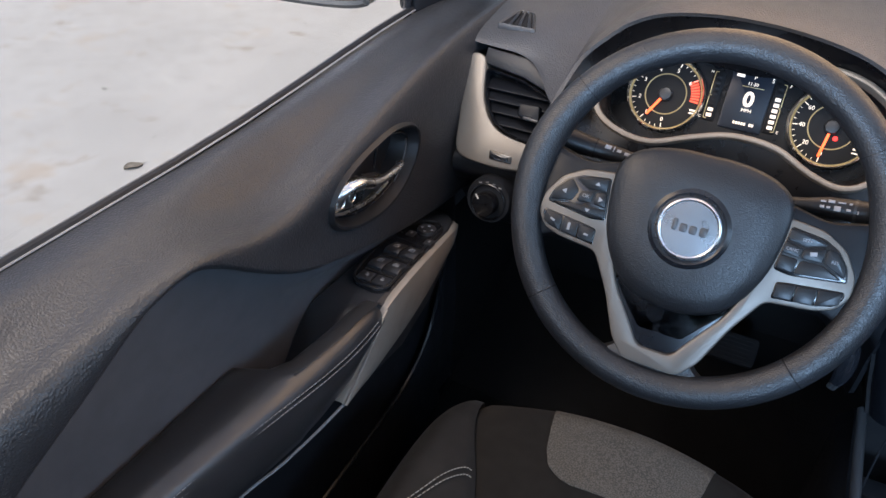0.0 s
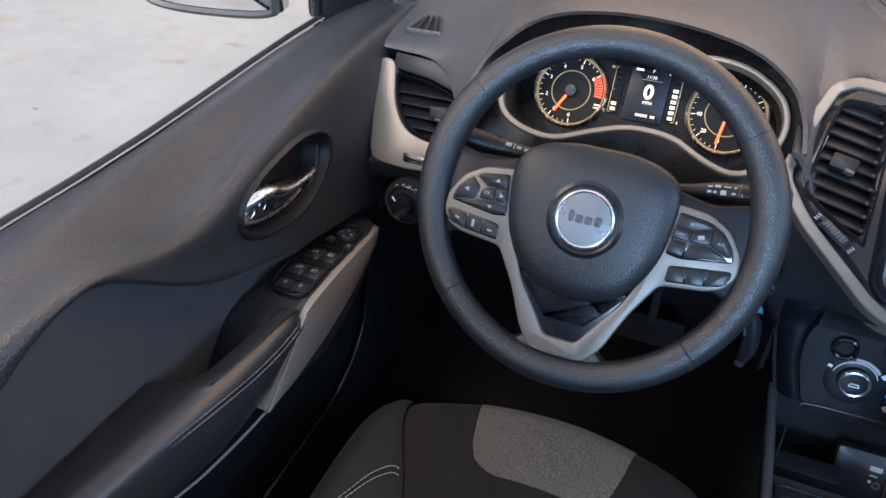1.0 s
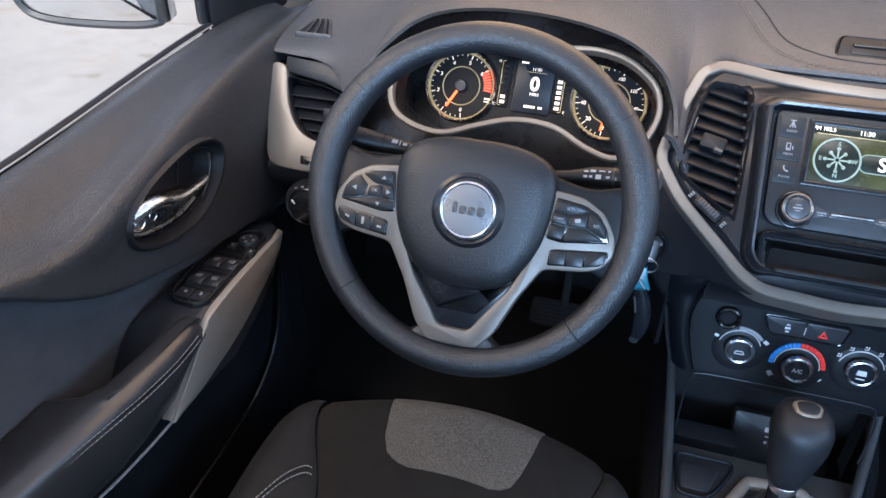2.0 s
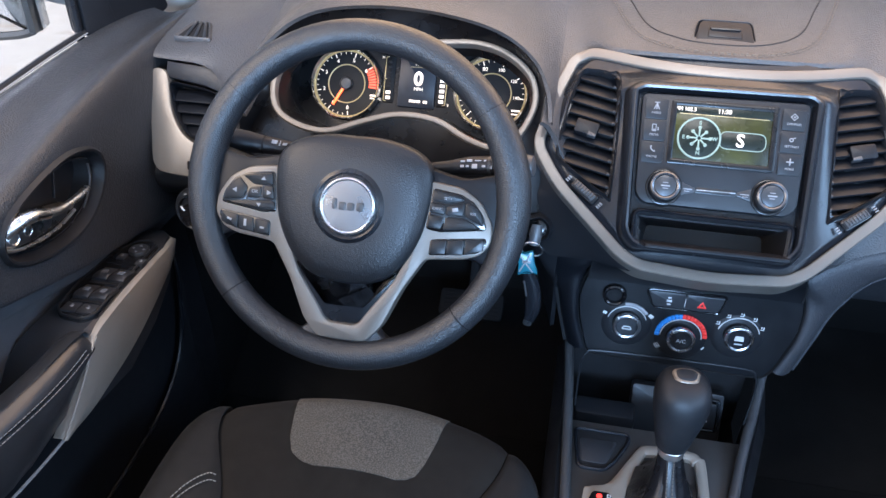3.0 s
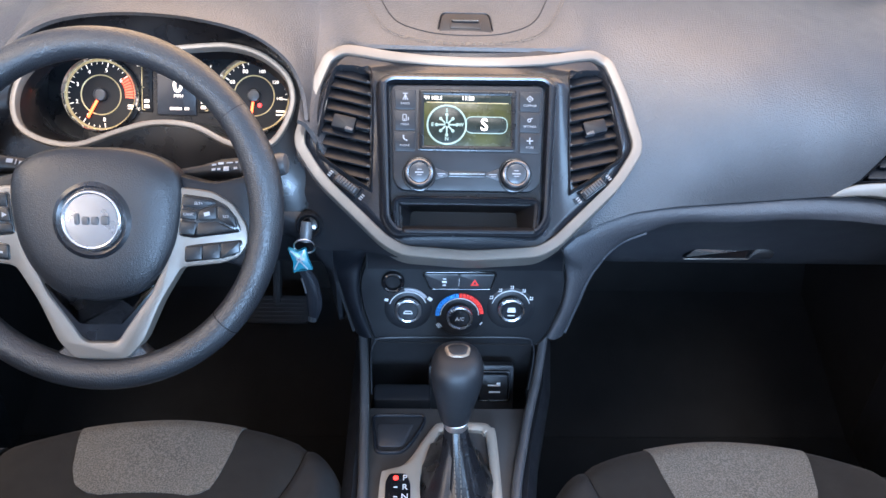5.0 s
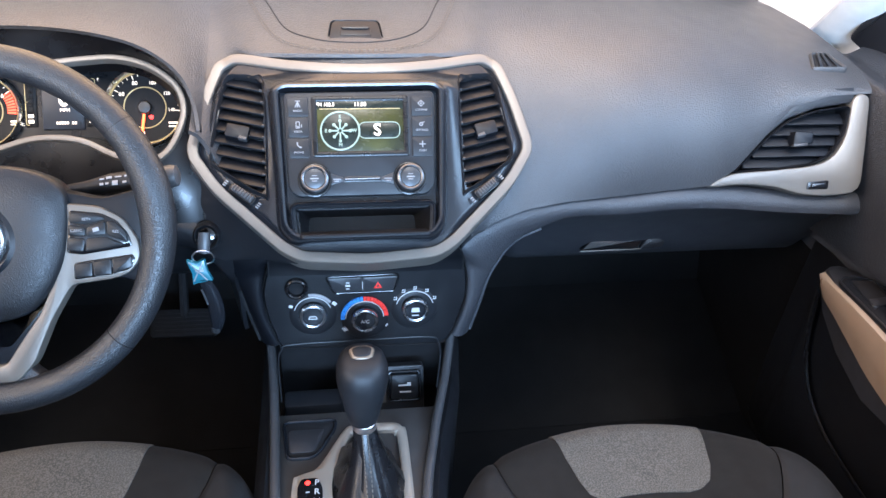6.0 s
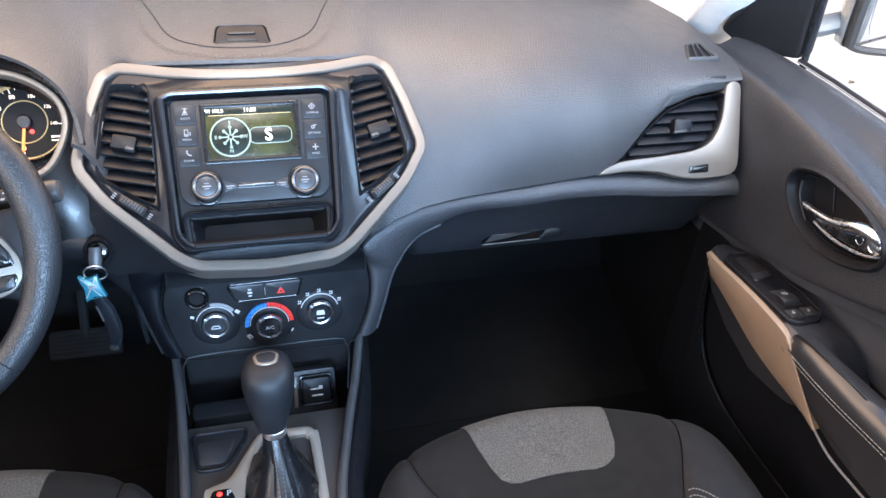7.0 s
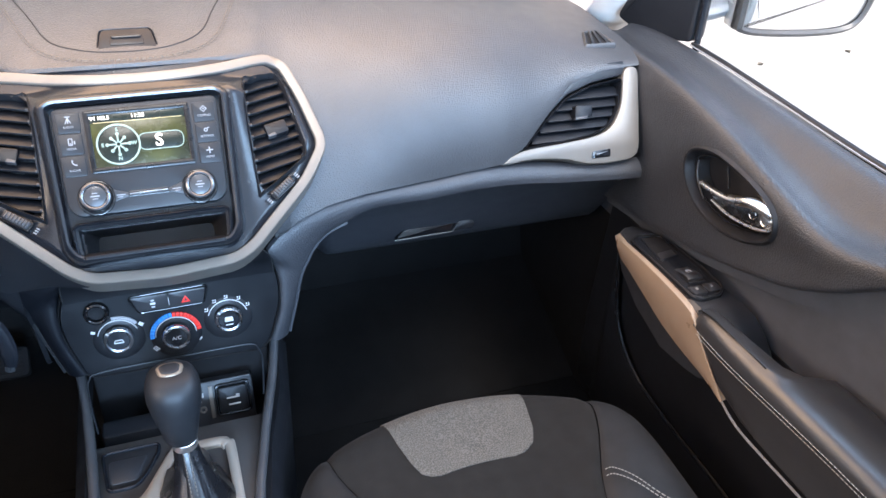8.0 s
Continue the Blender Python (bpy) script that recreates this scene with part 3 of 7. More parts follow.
# windscreen defroster strip and side demisters
part("defroster_grille", tube([(-0.60 + i * 0.06, 1.335 - 0.04 * abs(-0.6 + i * 0.06) ** 2, 0.898 - 0.09 * abs(-0.6 + i * 0.06) ** 2) for i in range(21)], 0.016, 8, flat=0.35), BLACK, dash)


def demister(s, y):
    z0, z1 = (interp(t, [(p[1], p[2]) for p in pad_profile(s * 0.715)]) for t in (y - 0.02, y + 0.02))
    M = lean((s * 0.715, y, (z0 + z1) / 2 + 0.001), 90 - math.degrees(math.atan2(z1 - z0, 0.04)))
    o = rounded([(-0.032 * s, -0.024), (0.030 * s, -0.024), (0.017 * s, 0.026), (-0.012 * s, 0.026)], 0.008)
    base = part("demister", band(o, inset(o, 0.006), M, -0.012, 0.0055, 0.35), DASH, dash, "small demister outlet")
    # No hole is cut: a near-black plate puts the outlet's inner shade into colour.
    part("cavity", panel(inset(o, 0.005), M, -0.006, 0.003, 0.0005), SHADOW, base)
    for i in range(3):
        u = (-0.017 + i * 0.014) * s
        part("fin", panel([(u, -0.020), (u + 0.005, -0.020), (u * 0.5 + 0.006 * s + 0.004, 0.022), (u * 0.5 + 0.006 * s, 0.022)], M, 0.0, 0.0058, 0.0008), HUB, base)


demister(1, 1.036)
demister(-1, 1.024)


# side air outlets with their silver surrounds
def side_vent(s, origin):
    M = lean(origin, 32)
    m = lambda pts: [(s * u, v) for u, v in pts]
    cv = lambda pts, n: [p.to_2d() for p in spline([(*p, 0) for p in m(pts)], n, True)]
    trim = cv([(-0.146, -0.036), (-0.112, -0.019), (-0.04, -0.014), (0.02, -0.008), (0.050, 0.006), (0.070, 0.038), (0.083, 0.089), (0.1065, 0.090), (0.104, 0.05), (0.098, 0.0), (0.088, -0.044), (0.05, -0.053), (0.0, -0.051), (-0.045, -0.039), (-0.095, -0.034)], 4)
    v = thing("air_vent", origin, "dark slatted side air vent in a satin silver surround", "air vent", "side air vents")
    part("surround", panel(trim, M, -0.03, 0.004, 0.003), SILVER, v, "satin silver surround")
    hole = m([(-0.112, -0.018), (-0.057, 0.032), (-0.022, 0.058), (0.024, 0.073), (0.082, 0.080), (0.070, 0.036), (0.050, 0.006), (0.02, -0.008), (-0.04, -0.014)])
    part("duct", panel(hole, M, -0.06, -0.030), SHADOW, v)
    brow = m([(-0.116, -0.012), (-0.070, 0.048), (-0.030, 0.084), (0.024, 0.102), (0.086, 0.106), (0.086, 0.084), (0.024, 0.075), (-0.022, 0.060), (-0.057, 0.034), (-0.110, -0.017)])
    part("brow", panel(brow, M, -0.03, 0.0, 0.003), HUB, v, "dark brow over the slats")
    part("lip", band(rounded(hole, 0.012), inset(rounded(hole, 0.012), 0.004), M, -0.03, 0.002), SATIN, v)
    for i in range(5):
        y = -0.002 + i * 0.0155
        u0 = (-0.10 + 1.02 * y + 0.012, -0.10)[0]
        u0 = max(u0, -0.095)
        u1 = interp(y, [(-0.01, 0.03), (0.006, 0.052), (0.036, 0.068), (0.08, 0.078)])
        S = M @ pose(0, y, -0.012, -34)
        part("slat", panel(rounded(m([(u0, -0.010), (u1, -0.010), (u1, 0.010), (u0 + 0.008, 0.010)]), 0.002, 2), S, -0.0012, 0.0012, 0.0006), VENTBLACK, v)
    t = part("slider_tab", panel(rounded(m([(-0.017, 0.020), (0.015, 0.022), (0.017, 0.040), (-0.013, 0.042)]), 0.004), M, -0.018, 0.006, 0.003), VENTBLACK, v)
    part("tab_edge", panel(rounded(m([(-0.016, 0.019), (0.006, 0.020), (0.006, 0.024), (-0.016, 0.023)]), 0.001), M, 0.0, 0.0066, 0.001), RAIL, t)
    sw = part("thumbwheel_frame", panel(rounded(m([(0.004, -0.044), (0.038, -0.044), (0.040, -0.031), (0.006, -0.033)]), 0.003), M, -0.01, 0.0052, 0.001), GLOSS, v)
    part("thumbwheel", panel(rounded(m([(0.010, -0.041), (0.034, -0.041), (0.035, -0.034), (0.011, -0.035)]), 0.002), M, 0.0, 0.0075, 0.0015), SATIN, sw)
    return v


side_vent(1, (0.650, 0.920, 0.710))
side_vent(-1, (-0.655, 0.914, 0.698))

# headlamp switch panel on the knee panel's outer end
LS = lean((-0.683, 0.880, 0.607), 12)
hs = thing("headlamp_switch", (-0.69, 0.88, 0.6), "round black rotary headlamp switch beside the wheel", "switch")
part("plate", dome(circle((0, -0.002), 0.034, 32), LS, [(1, -0.03), (1, 0.004), (0.95, 0.008), (0.93, 0.008)]), BLACK, hs)
part("bezel", band(circle((0, -0.004), 0.0275), circle((0, -0.004), 0.0245), LS, 0.004, 0.012), SATIN, hs)
kb = part("knob", dome(circle((0, -0.005), 0.0175), LS, [(1, 0.004), (0.97, 0.022), (0.9, 0.026), (0.5, 0.027)]), GLOSS, hs)
part("pointer", bar(LS, -0.012, 0.010, -0.007, 0.004, 0.0025, 0.0285), WHITE, kb)
part("icon", merge(*[bar(LS, -0.0165 + i * 0.010, 0.0250 - abs(i - 1.5) * 0.003, -0.0125 + i * 0.010, 0.0255 - abs(i - 1.2) * 0.003, 0.0018, 0.0095) for i in range(4)]), LEGEND, hs)


# ---- instrument cluster ----
cl = thing("instrument_cluster", (-0.39, 1.0, 0.76), "lit instrument cluster with two round gilt dials in a silver ring", "instrument cluster")
part("ring", band(ring_out, ring_in, K, -0.012, 0.006, 0.16), SILVER, cl, "satin silver ring")
floor_out = [p.to_2d() for p in spline([(*p, 0) for p in [(-0.175, 0.0), (-0.165, -0.04), (-0.13, -0.06), (-0.09, -0.062), (-0.045, -0.045), (0.0, -0.034), (0.05, -0.036), (0.09, -0.055), (0.125, -0.06), (0.155, -0.05),
             (0.178, -0.02), (0.182, 0.01), (0.170, 0.045), (0.14, 0.066), (0.1, 0.072), (0.05, 0.07), (0.0, 0.07), (-0.055, 0.07), (-0.1, 0.07), (-0.15, 0.055), (-0.172, 0.025)]], 4, True)]
part("bucket", rings([lay(K, ring_in, -0.006), lay(K, inset(ring_in, 0.004), -0.02), lay(G, floor_out, 0.0)], False, True), LINING, cl)


def dial(c, r, count, numbers, a_start, a_step, needle, needle_len, redzone):
    d = part("dial", dome(circle(c, r, 48), G, [(1, -0.004), (1, 0.003), (0.98, 0.004)]), DIAL, cl, "black round dial with gilt rings")
    part("outer_ring", band(circle(c, r * 1.07, 64), circle(c, r * 0.985, 64), G, -0.004, 0.014, 0.5), CHROME, d)
    part("gilt_ring", band(circle(c, r * 0.985, 64), circle(c, r * 0.935, 64), G, 0.0, 0.007, 0.4), GOLD_GLOW, d)
    part("inner_ring", band(circle(c, r * 0.57, 48), circle(c, r * 0.54, 48), G, 0.003, 0.0058, 0.3), GOLD_GLOW, d)
    ticks = []
    n = (count - 1) * 4
    for i in range(n + 1):
        q = radians(a_start + a_step * i / 4)
        k = 0.80 if i % 4 == 0 else 0.86
        ticks.append(bar(G, c[0] + r * k * math.cos(q), c[1] + r * k * math.sin(q), c[0] + r * 0.92 * math.cos(q), c[1] + r * 0.92 * math.sin(q), 0.0010 if i % 4 == 0 else 0.0006, 0.0052))
    part("ticks", merge(*ticks), LIT, d)
    for i, w in numbers:
        q = radians(a_start + a_step * i)
        part("numeral", lettering(w, G, (c[0] + r * 0.70 * math.cos(q), c[1] + r * 0.70 * math.sin(q)), 0.0076 if len(w) < 3 else 0.0064, 0.0052), LIT, d)
    q = radians(needle)
    nd = bar(G, c[0] + 0.006 * math.cos(q), c[1] + 0.006 * math.sin(q), c[0] + needle_len * math.cos(q), c[1] + needle_len * math.sin(q), 0.0032, 0.0085, 0.002)
    part("needle", nd, NEEDLE, d, "glowing orange needle")
    part("hub_cap", dome(circle(c, 0.0092, 28), G, [(1, 0.003), (1, 0.009), (0.85, 0.0110), (0.5, 0.0118)]), BUTTON, d)
    if redzone:
        bars = [arc_band(G, c, r * 0.68, r * 0.91, a, a + 3.6, 0.0044, 0.0052, 3) for a in (33, 27.5, 22, 16.5, 11, 5.5, 0, -5.5)]
        part("red_zone", merge(*bars), REDZONE, d)
    return d


tach = dial((-0.1005, 0.002), 0.0492, 7, [(i, str(i)) for i in range(7)], 277, -40.2, 241, 0.036, True)
part("legend", merge(bar(G, -0.064, -0.012, -0.054, -0.012, 0.0022, 0.0052), bar(G, -0.064, -0.016, -0.056, -0.016, 0.0016, 0.0052)), LIT, tach)
speedo = dial((0.1115, 0.005), 0.0505, 8, [(0, "0"), (1, "20"), (2, "40"), (3, "60"), (4, "80"), (5, "100"), (6, "120"), (7, "140")], 264, -38.5, 262, 0.040, False)
part("legend", merge(bar(G, 0.142, -0.016, 0.154, -0.016, 0.0024, 0.0052), bar(G, 0.142, -0.021, 0.152, -0.021, 0.0016, 0.0052)), LIT, speedo)
part("warning_light", panel(circle((0.119, -0.008), 0.0030, 12), G, 0.004, 0.0054, 0.0002), REDLIGHT, speedo)
disp = part("display", panel(rounded([(-0.024, -0.024), (0.0305, -0.024), (0.0305, 0.058), (-0.024, 0.058)], 0.002), G, -0.004, 0.003), LITBLUE, cl, "small lit colour display")
part("speed_digit", lettering("0", G, (0.005, 0.0165), 0.027, 0.004, bold=0.0008), LIT, disp)
part("speed_unit", lettering("MPH", G, (0.006, 0.0025), 0.0065, 0.004), LIT, disp)
part("distance_line", merge(*[bar(G, -0.006 + i * 0.0034, -0.0148, -0.0036 + i * 0.0034, -0.0148, 0.0036, 0.004) for i in (0, 1, 2, 3, 4, 6, 7)]), LIT, disp)
part("clock_line", lettering("11:30", G, (0.005, 0.0375), 0.0062, 0.004), LIT, disp)
part("gear_line", lettering("P", G, (0.006, 0.0465), 0.0072, 0.004), LIT, disp)
part("heading", lettering("S", G, (0.028, 0.0465), 0.0072, 0.004), LIT, disp)
part("clock_rule", bar(G, -0.008, 0.0335, 0.020, 0.0335, 0.0006, 0.004), GOLD_GLOW, disp)
part("outside_line", bar(G, -0.018, 0.0465, -0.008, 0.0465, 0.0040, 0.004), LIT, disp)
for s, u in ((-1, -0.0385), (1, 0.0400)):
    gauge = part("bar_gauge", panel(rounded([(u - 0.008, -0.020), (u + 0.008, -0.020), (u + 0.008, 0.047), (u - 0.008, 0.047)], 0.002), G, -0.004, 0.002), DIAL, cl)
    e = u + 0.0062 * s
    part("scale_line", merge(bar(G, e, -0.0165, e, 0.0125, 0.0008, 0.0030), bar(G, e, 0.0155, e, 0.0445, 0.0008, 0.0030), bar(G, e, -0.0165, e - 0.004 * s, -0.0175, 0.0008, 0.003), bar(G, e, 0.0445, e - 0.004 * s, 0.0455, 0.0008, 0.003), bar(G, e, 0.014, e - 0.003 * s, 0.014, 0.0008, 0.003)), GOLD_GLOW, gauge)
    for w, v in zip("CH" if s < 0 else "EF", (-0.0165, 0.0440)):
        part("end_mark", lettering(w, G, (e + 0.0045 * s, v), 0.0050, 0.0028), LIT, gauge)
    for i in range(8):
        lit = i < 2 if s < 0 else i < 6
        v0 = -0.0145 + i * 0.0074
        part("segment", panel([(u - 0.0034, v0), (u + 0.0034, v0), (u + 0.0034, v0 + 0.0044), (u - 0.0034, v0 + 0.0044)], G, 0.001, 0.003, 0.0003), LIT if lit else DIAL, gauge)

# ---- steering wheel ----
wheel = thing("steering_wheel", (-0.392, 0.78, 0.72), "black leather-grained three-spoke steering wheel with satin silver spokes", "steering wheel")
RR = 0.1753
path, radii = [], []
for i in range(96):
    q = 2 * math.pi * i / 96
    grow = math.exp(-(((math.degrees(q) - 12 + 180) % 360 - 180) / 20) ** 2) + math.exp(-(((math.degrees(q) - 168 + 180) % 360 - 180) / 20) ** 2)
    path.append(W @ Vector((RR * math.cos(q), RR * math.sin(q), 0)))
    radii.append(0.0167 + 0.0022 * grow)
rim = part("rim", tube(path, radii, 20, True, up=W.to_3x3() @ Vector((0, 0, 1))), RIM, wheel, "grained black rim")
for q in (37, 143, 222, 318):
    a = radians(q)
    e = Vector((math.cos(a), math.sin(a), 0))
    loop = [W @ (e * RR + (e * math.cos(t) + Vector((0, 0, 1)) * math.sin(t)) * 0.01665) for t in (2 * math.pi * k / 20 for k in range(20))]
    part("rim_seam", tube(loop, 0.0007, 6, True, up=W.to_3x3() @ Vector((-math.sin(a), math.cos(a), 0))), SHADOW, rim)
# spoke bodies that join hub and rim
def spoke(pts, h0, h1):
    return panel(rounded(pts, 0.012, 4), W, h0, h1, 0.006)


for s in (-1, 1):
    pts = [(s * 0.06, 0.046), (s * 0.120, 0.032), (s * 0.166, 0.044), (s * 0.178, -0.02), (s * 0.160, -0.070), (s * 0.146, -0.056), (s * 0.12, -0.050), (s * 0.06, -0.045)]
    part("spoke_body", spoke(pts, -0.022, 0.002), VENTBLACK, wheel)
part("lower_spoke_body", spoke([(-0.034, -0.136), (0.034, -0.136), (0.046, -0.150), (0.066, -0.160), (0.030, -0.178), (-0.030, -0.178), (-0.066, -0.160), (-0.046, -0.150)], -0.016, 0.003), RIM, wheel)
half = [(0.0905, 0.027), (0.119, 0.0235), (0.141, 0.011), (0.1555, -0.012), (0.157, -0.031), (0.147, -0.046), (0.130, -0.0525), (0.0865, -0.0575), (0.064, -0.095), (0.045, -0.138), (0.028, -0.157)]
inner = [(0.0175, -0.139), (0.027, -0.124), (0.054, -0.086), (0.072, -0.045), (0.078, 0.0), (0.08, 0.027)]
trim = [(u, v) for u, v in half] + [(-u, v) for u, v in reversed(half)] + [(-u, v) for u, v in reversed(inner)] + [(u, v) for u, v in inner]
part("spoke_trim", panel(rounded(trim, 0.007, 4), W, -0.014, 0.0075, 0.003), SILVER, wheel, "satin silver spoke trim")
part("spoke_infill", panel(rounded([(-0.060, -0.075), (-0.048, -0.098), (-0.024, -0.132), (-0.014, -0.1385), (0.014, -0.1385), (0.024, -0.132), (0.048, -0.098), (0.060, -0.075), (0.042, -0.085), (0.022, -0.118), (-0.022, -0.118), (-0.042, -0.085)], 0.004), W, -0.016, 0.004, 0.002), SATIN, wheel)
hub_half = [(0.0, 0.0675), (0.030, 0.067), (0.060, 0.0605), (0.080, 0.048), (0.088, 0.028), (0.0865, -0.005), (0.080, -0.036), (0.064, -0.066), (0.040, -0.087), (0.0, -0.0945)]
hub_o = [p.to_2d() for p in spline([(u, v, 0) for u, v in hub_half] + [(-u, v, 0) for u, v in hub_half[-2:0:-1]], 4, True)]
hub = part("airbag_cover", dome(hub_o, W, [(0.96, -0.03), (1.0, -0.004), (1.0, 0.004), (0.985, 0.009), (0.95, 0.0125), (0.8, 0.0175), (0.6, 0.0195), (0.45, 0.020)]), HUB, wheel, "grained black airbag cover")
part("badge_recess", band(circle((0, -0.008), 0.0425, 64), circle((0, -0.008), 0.029, 64), W, 0.012, 0.0222, 0.8), SATIN, hub)
badge = part("badge", dome(circle((0, -0.008), 0.0285, 64), W, [(1, 0.012), (1, 0.021), (0.97, 0.0225), (0.5, 0.0232)]), BADGE, hub, "round brushed metal badge")
part("badge_edge", band(circle((0, -0.008), 0.0310, 64), circle((0, -0.008), 0.0268, 64), W, 0.014, 0.0248, 0.35), CHROME, badge)
marks = []
for k, (u, w, hgt) in enumerate(((-0.0165, 0.005, 0.012), (-0.009, 0.0075, 0.0085), (0.0005, 0.0075, 0.0085), (0.0105, 0.008, 0.0095))):
    o = [(u, -0.0125), (u + w, -0.0125), (u + w, -0.0125 + hgt), (u, -0.0125 + hgt)]
    marks.append(panel(rounded(o, 0.002, 2), W, 0.022, 0.0248, 0.0006))
part("badge_mark", merge(*marks), RAIL, badge)
part("airbag_mark", merge(bar(W, -0.008, -0.066, 0.004, -0.066, 0.0020, 0.0178, 0.001), bar(W, -0.010, -0.071, 0.008, -0.071, 0.0026, 0.0172, 0.001)), SATIN, hub)


def button(parent, pts, r=0.003, mark=None, h=0.0095):
    b = part("button", panel(rounded(pts, r, 3), W, 0.002, h, 0.0012), HEATER, parent)
    return b


def pod(s):
    m = lambda pts: [(s * u, v) for u, v in pts]
    up = part("button_pad", panel(rounded(m([(0.150, -0.019), (0.146, -0.005), (0.135, 0.009), (0.120, 0.0165), (0.089, 0.0205), (0.084, -0.024), (0.10, -0.0262)]), 0.004), W, 0.0, 0.0082, 0.0008), GLOSS, wheel)
    lo = part("button_pad", panel(rounded(m([(0.150, -0.027), (0.1515, -0.033), (0.144, -0.0435), (0.128, -0.0475), (0.090, -0.052), (0.0905, -0.035), (0.10, -0.033)]), 0.003), W, 0.0, 0.0082, 0.0008), GLOSS, wheel)
    for a, b in ((0.0915, 0.1085), (0.1095, 0.1275), (0.1285, 0.1485)):
        f = lambda u: -0.036 + (u - 0.09) * 0.13
        g = lambda u: -0.0505 + (u - 0.09) * 0.07 + max(0, u - 0.135) * 0.42
        button(lo, m([(a, f(a)), (b, f(b)), (b, g(b)), (a, g(a))]), 0.0022)
    if s < 0:
        button(up, m([(0.110, 0.0165), (0.091, 0.0185), (0.090, 0.0045), (0.112, 0.0035), (0.126, 0.0125)]), 0.003)
        button(up, m([(0.1475, -0.0165), (0.144, -0.004), (0.134, 0.0075), (0.129, 0.0105), (0.119, 0.0), (0.124, -0.0125)]), 0.003)
        button(up, m([(0.1195, -0.0115), (0.117, 0.0), (0.103, 0.0025), (0.1035, -0.0105)]), 0.003)
        button(up, m([(0.1015, -0.0105), (0.101, 0.0025), (0.0895, 0.0035), (0.0875, -0.0115)]), 0.003)
        button(up, m([(0.1455, -0.0185), (0.123, -0.0145), (0.087, -0.0130), (0.0855, -0.0225), (0.10, -0.0245)]), 0.003)
        tri = lambda c, d: panel([(c[0] + d * 0.003, c[1]), (c[0] - d * 0.002, c[1] - 0.0028), (c[0] - d * 0.002, c[1] + 0.0028)], W, 0.009, 0.0099, 0.0001)
        part("legend", merge(tri((-0.134, -0.004), -1), tri((-0.0945, -0.004), 1), lettering("OK", W, (-0.1105, -0.004), 0.0052, 0.0097),
                             panel([(-0.104, 0.0095), (-0.0985, 0.0095), (-0.101, 0.0135)], W, 0.009, 0.0099, 0.0001), panel([(-0.108, -0.0165), (-0.1025, -0.0165), (-0.105, -0.0205)], W, 0.009, 0.0099, 0.0001)), LEGEND, up)
        part("legend", merge(bar(W, -0.141, -0.036, -0.136, -0.038, 0.0022, 0.0099), bar(W, -0.1195, -0.0355, -0.1195, -0.0435, 0.003, 0.0099), bar(W, -0.102, -0.043, -0.097, -0.0435, 0.0022, 0.0099)), LEGEND, lo)
    else:
        button(up, m([(0.0895, 0.0185), (0.0885, 0.007), (0.105, 0.0045), (0.125, 0.0105), (0.119, 0.0155)]), 0.003)
        button(up, m([(0.0875, 0.0055), (0.0865, -0.006), (0.1035, -0.0075), (0.104, 0.0025)]), 0.003)
        button(up, m([(0.1055, 0.0025), (0.105, -0.0075), (0.124, -0.0065), (0.124, 0.0085)]), 0.003)
        button(up, m([(0.1255, 0.0085), (0.1255, -0.0065), (0.146, -0.0155), (0.143, -0.002), (0.133, 0.0075)]), 0.003)
        button(up, m([(0.0865, -0.0075), (0.0855, -0.0215), (0.101, -0.0235), (0.1035, -0.009)]), 0.003)
        button(up, m([(0.105, -0.009), (0.1025, -0.0235), (0.145, -0.0175), (0.124, -0.008)]), 0.003)
        part("legend", merge(lettering("SET+", W, (0.106, 0.0105), 0.0042, 0.0097), lettering("CANC", W, (0.0955, -0.001), 0.0040, 0.0097), lettering("RES", W, (0.134, -0.003), 0.0040, 0.0097),
                             bar(W, 0.1115, -0.001, 0.1175, 0.0005, 0.004, 0.0099)), LEGEND, up)
    return up


pod(-1)
pod(1)
# column, stalks and ignition
col = thing("steering_column", (-0.392, 0.84, 0.66), "black plastic steering column shroud with two stalks", "steering column")
part("shroud", dome(rounded([(-0.07, -0.075), (0.07, -0.075), (0.075, 0.035), (-0.075, 0.035)], 0.03, 5), W, [(1.0, -0.16), (1.0, -0.05), (0.9, -0.035)]), LINING, col)
boss = part("boss", dome(circle((0, -0.01), 0.055, 32), W, [(1, -0.05), (0.95, -0.02)]), LINING, col)
stalk_l = part("turn_stalk", tube([W @ Vector(p) for p in ((-0.045, 0.040, -0.058), (-0.088, 0.0455, -0.052), (-0.118, 0.0475, -0.049), (-0.148, 0.0495, -0.046), (-0.168, 0.0505, -0.044))], [0.0075, 0.0090, 0.0108, 0.0140, 0.0148], 16, flat=0.9), BLACK, col, "black turn signal stalk")
part("stalk_end", tube([W @ Vector(p) for p in ((-0.166, 0.0504, -0.0441), (-0.1705, 0.0507, -0.0437), (-0.172, 0.0508, -0.0435))], [0.0146, 0.0140, 0.0115], 16, flat=0.9), GLOSS, stalk_l, "glossy stalk end")
part("stalk_collar", tube([W @ Vector(p) for p in ((-0.1265, 0.048, -0.0481), (-0.1280, 0.0481, -0.0479))], [0.0124, 0.0124], 16, flat=0.9), SHADOW, stalk_l)
SL = W @ pose(-0.100, 0.0505, -0.0405, -28, 0, -4)
part("legend", merge(bar(SL, -0.016, 0.001, -0.009, 0.001, 0.0050, 0.0006), bar(SL, -0.0055, -0.003, -0.0055, 0.004, 0.0012, 0.0006), bar(SL, -0.002, 0.0, 0.003, 0.0, 0.0034, 0.0006), bar(SL, 0.007, -0.001, 0.0135, -0.001, 0.0042, 0.0006)), LEGEND, stalk_l)
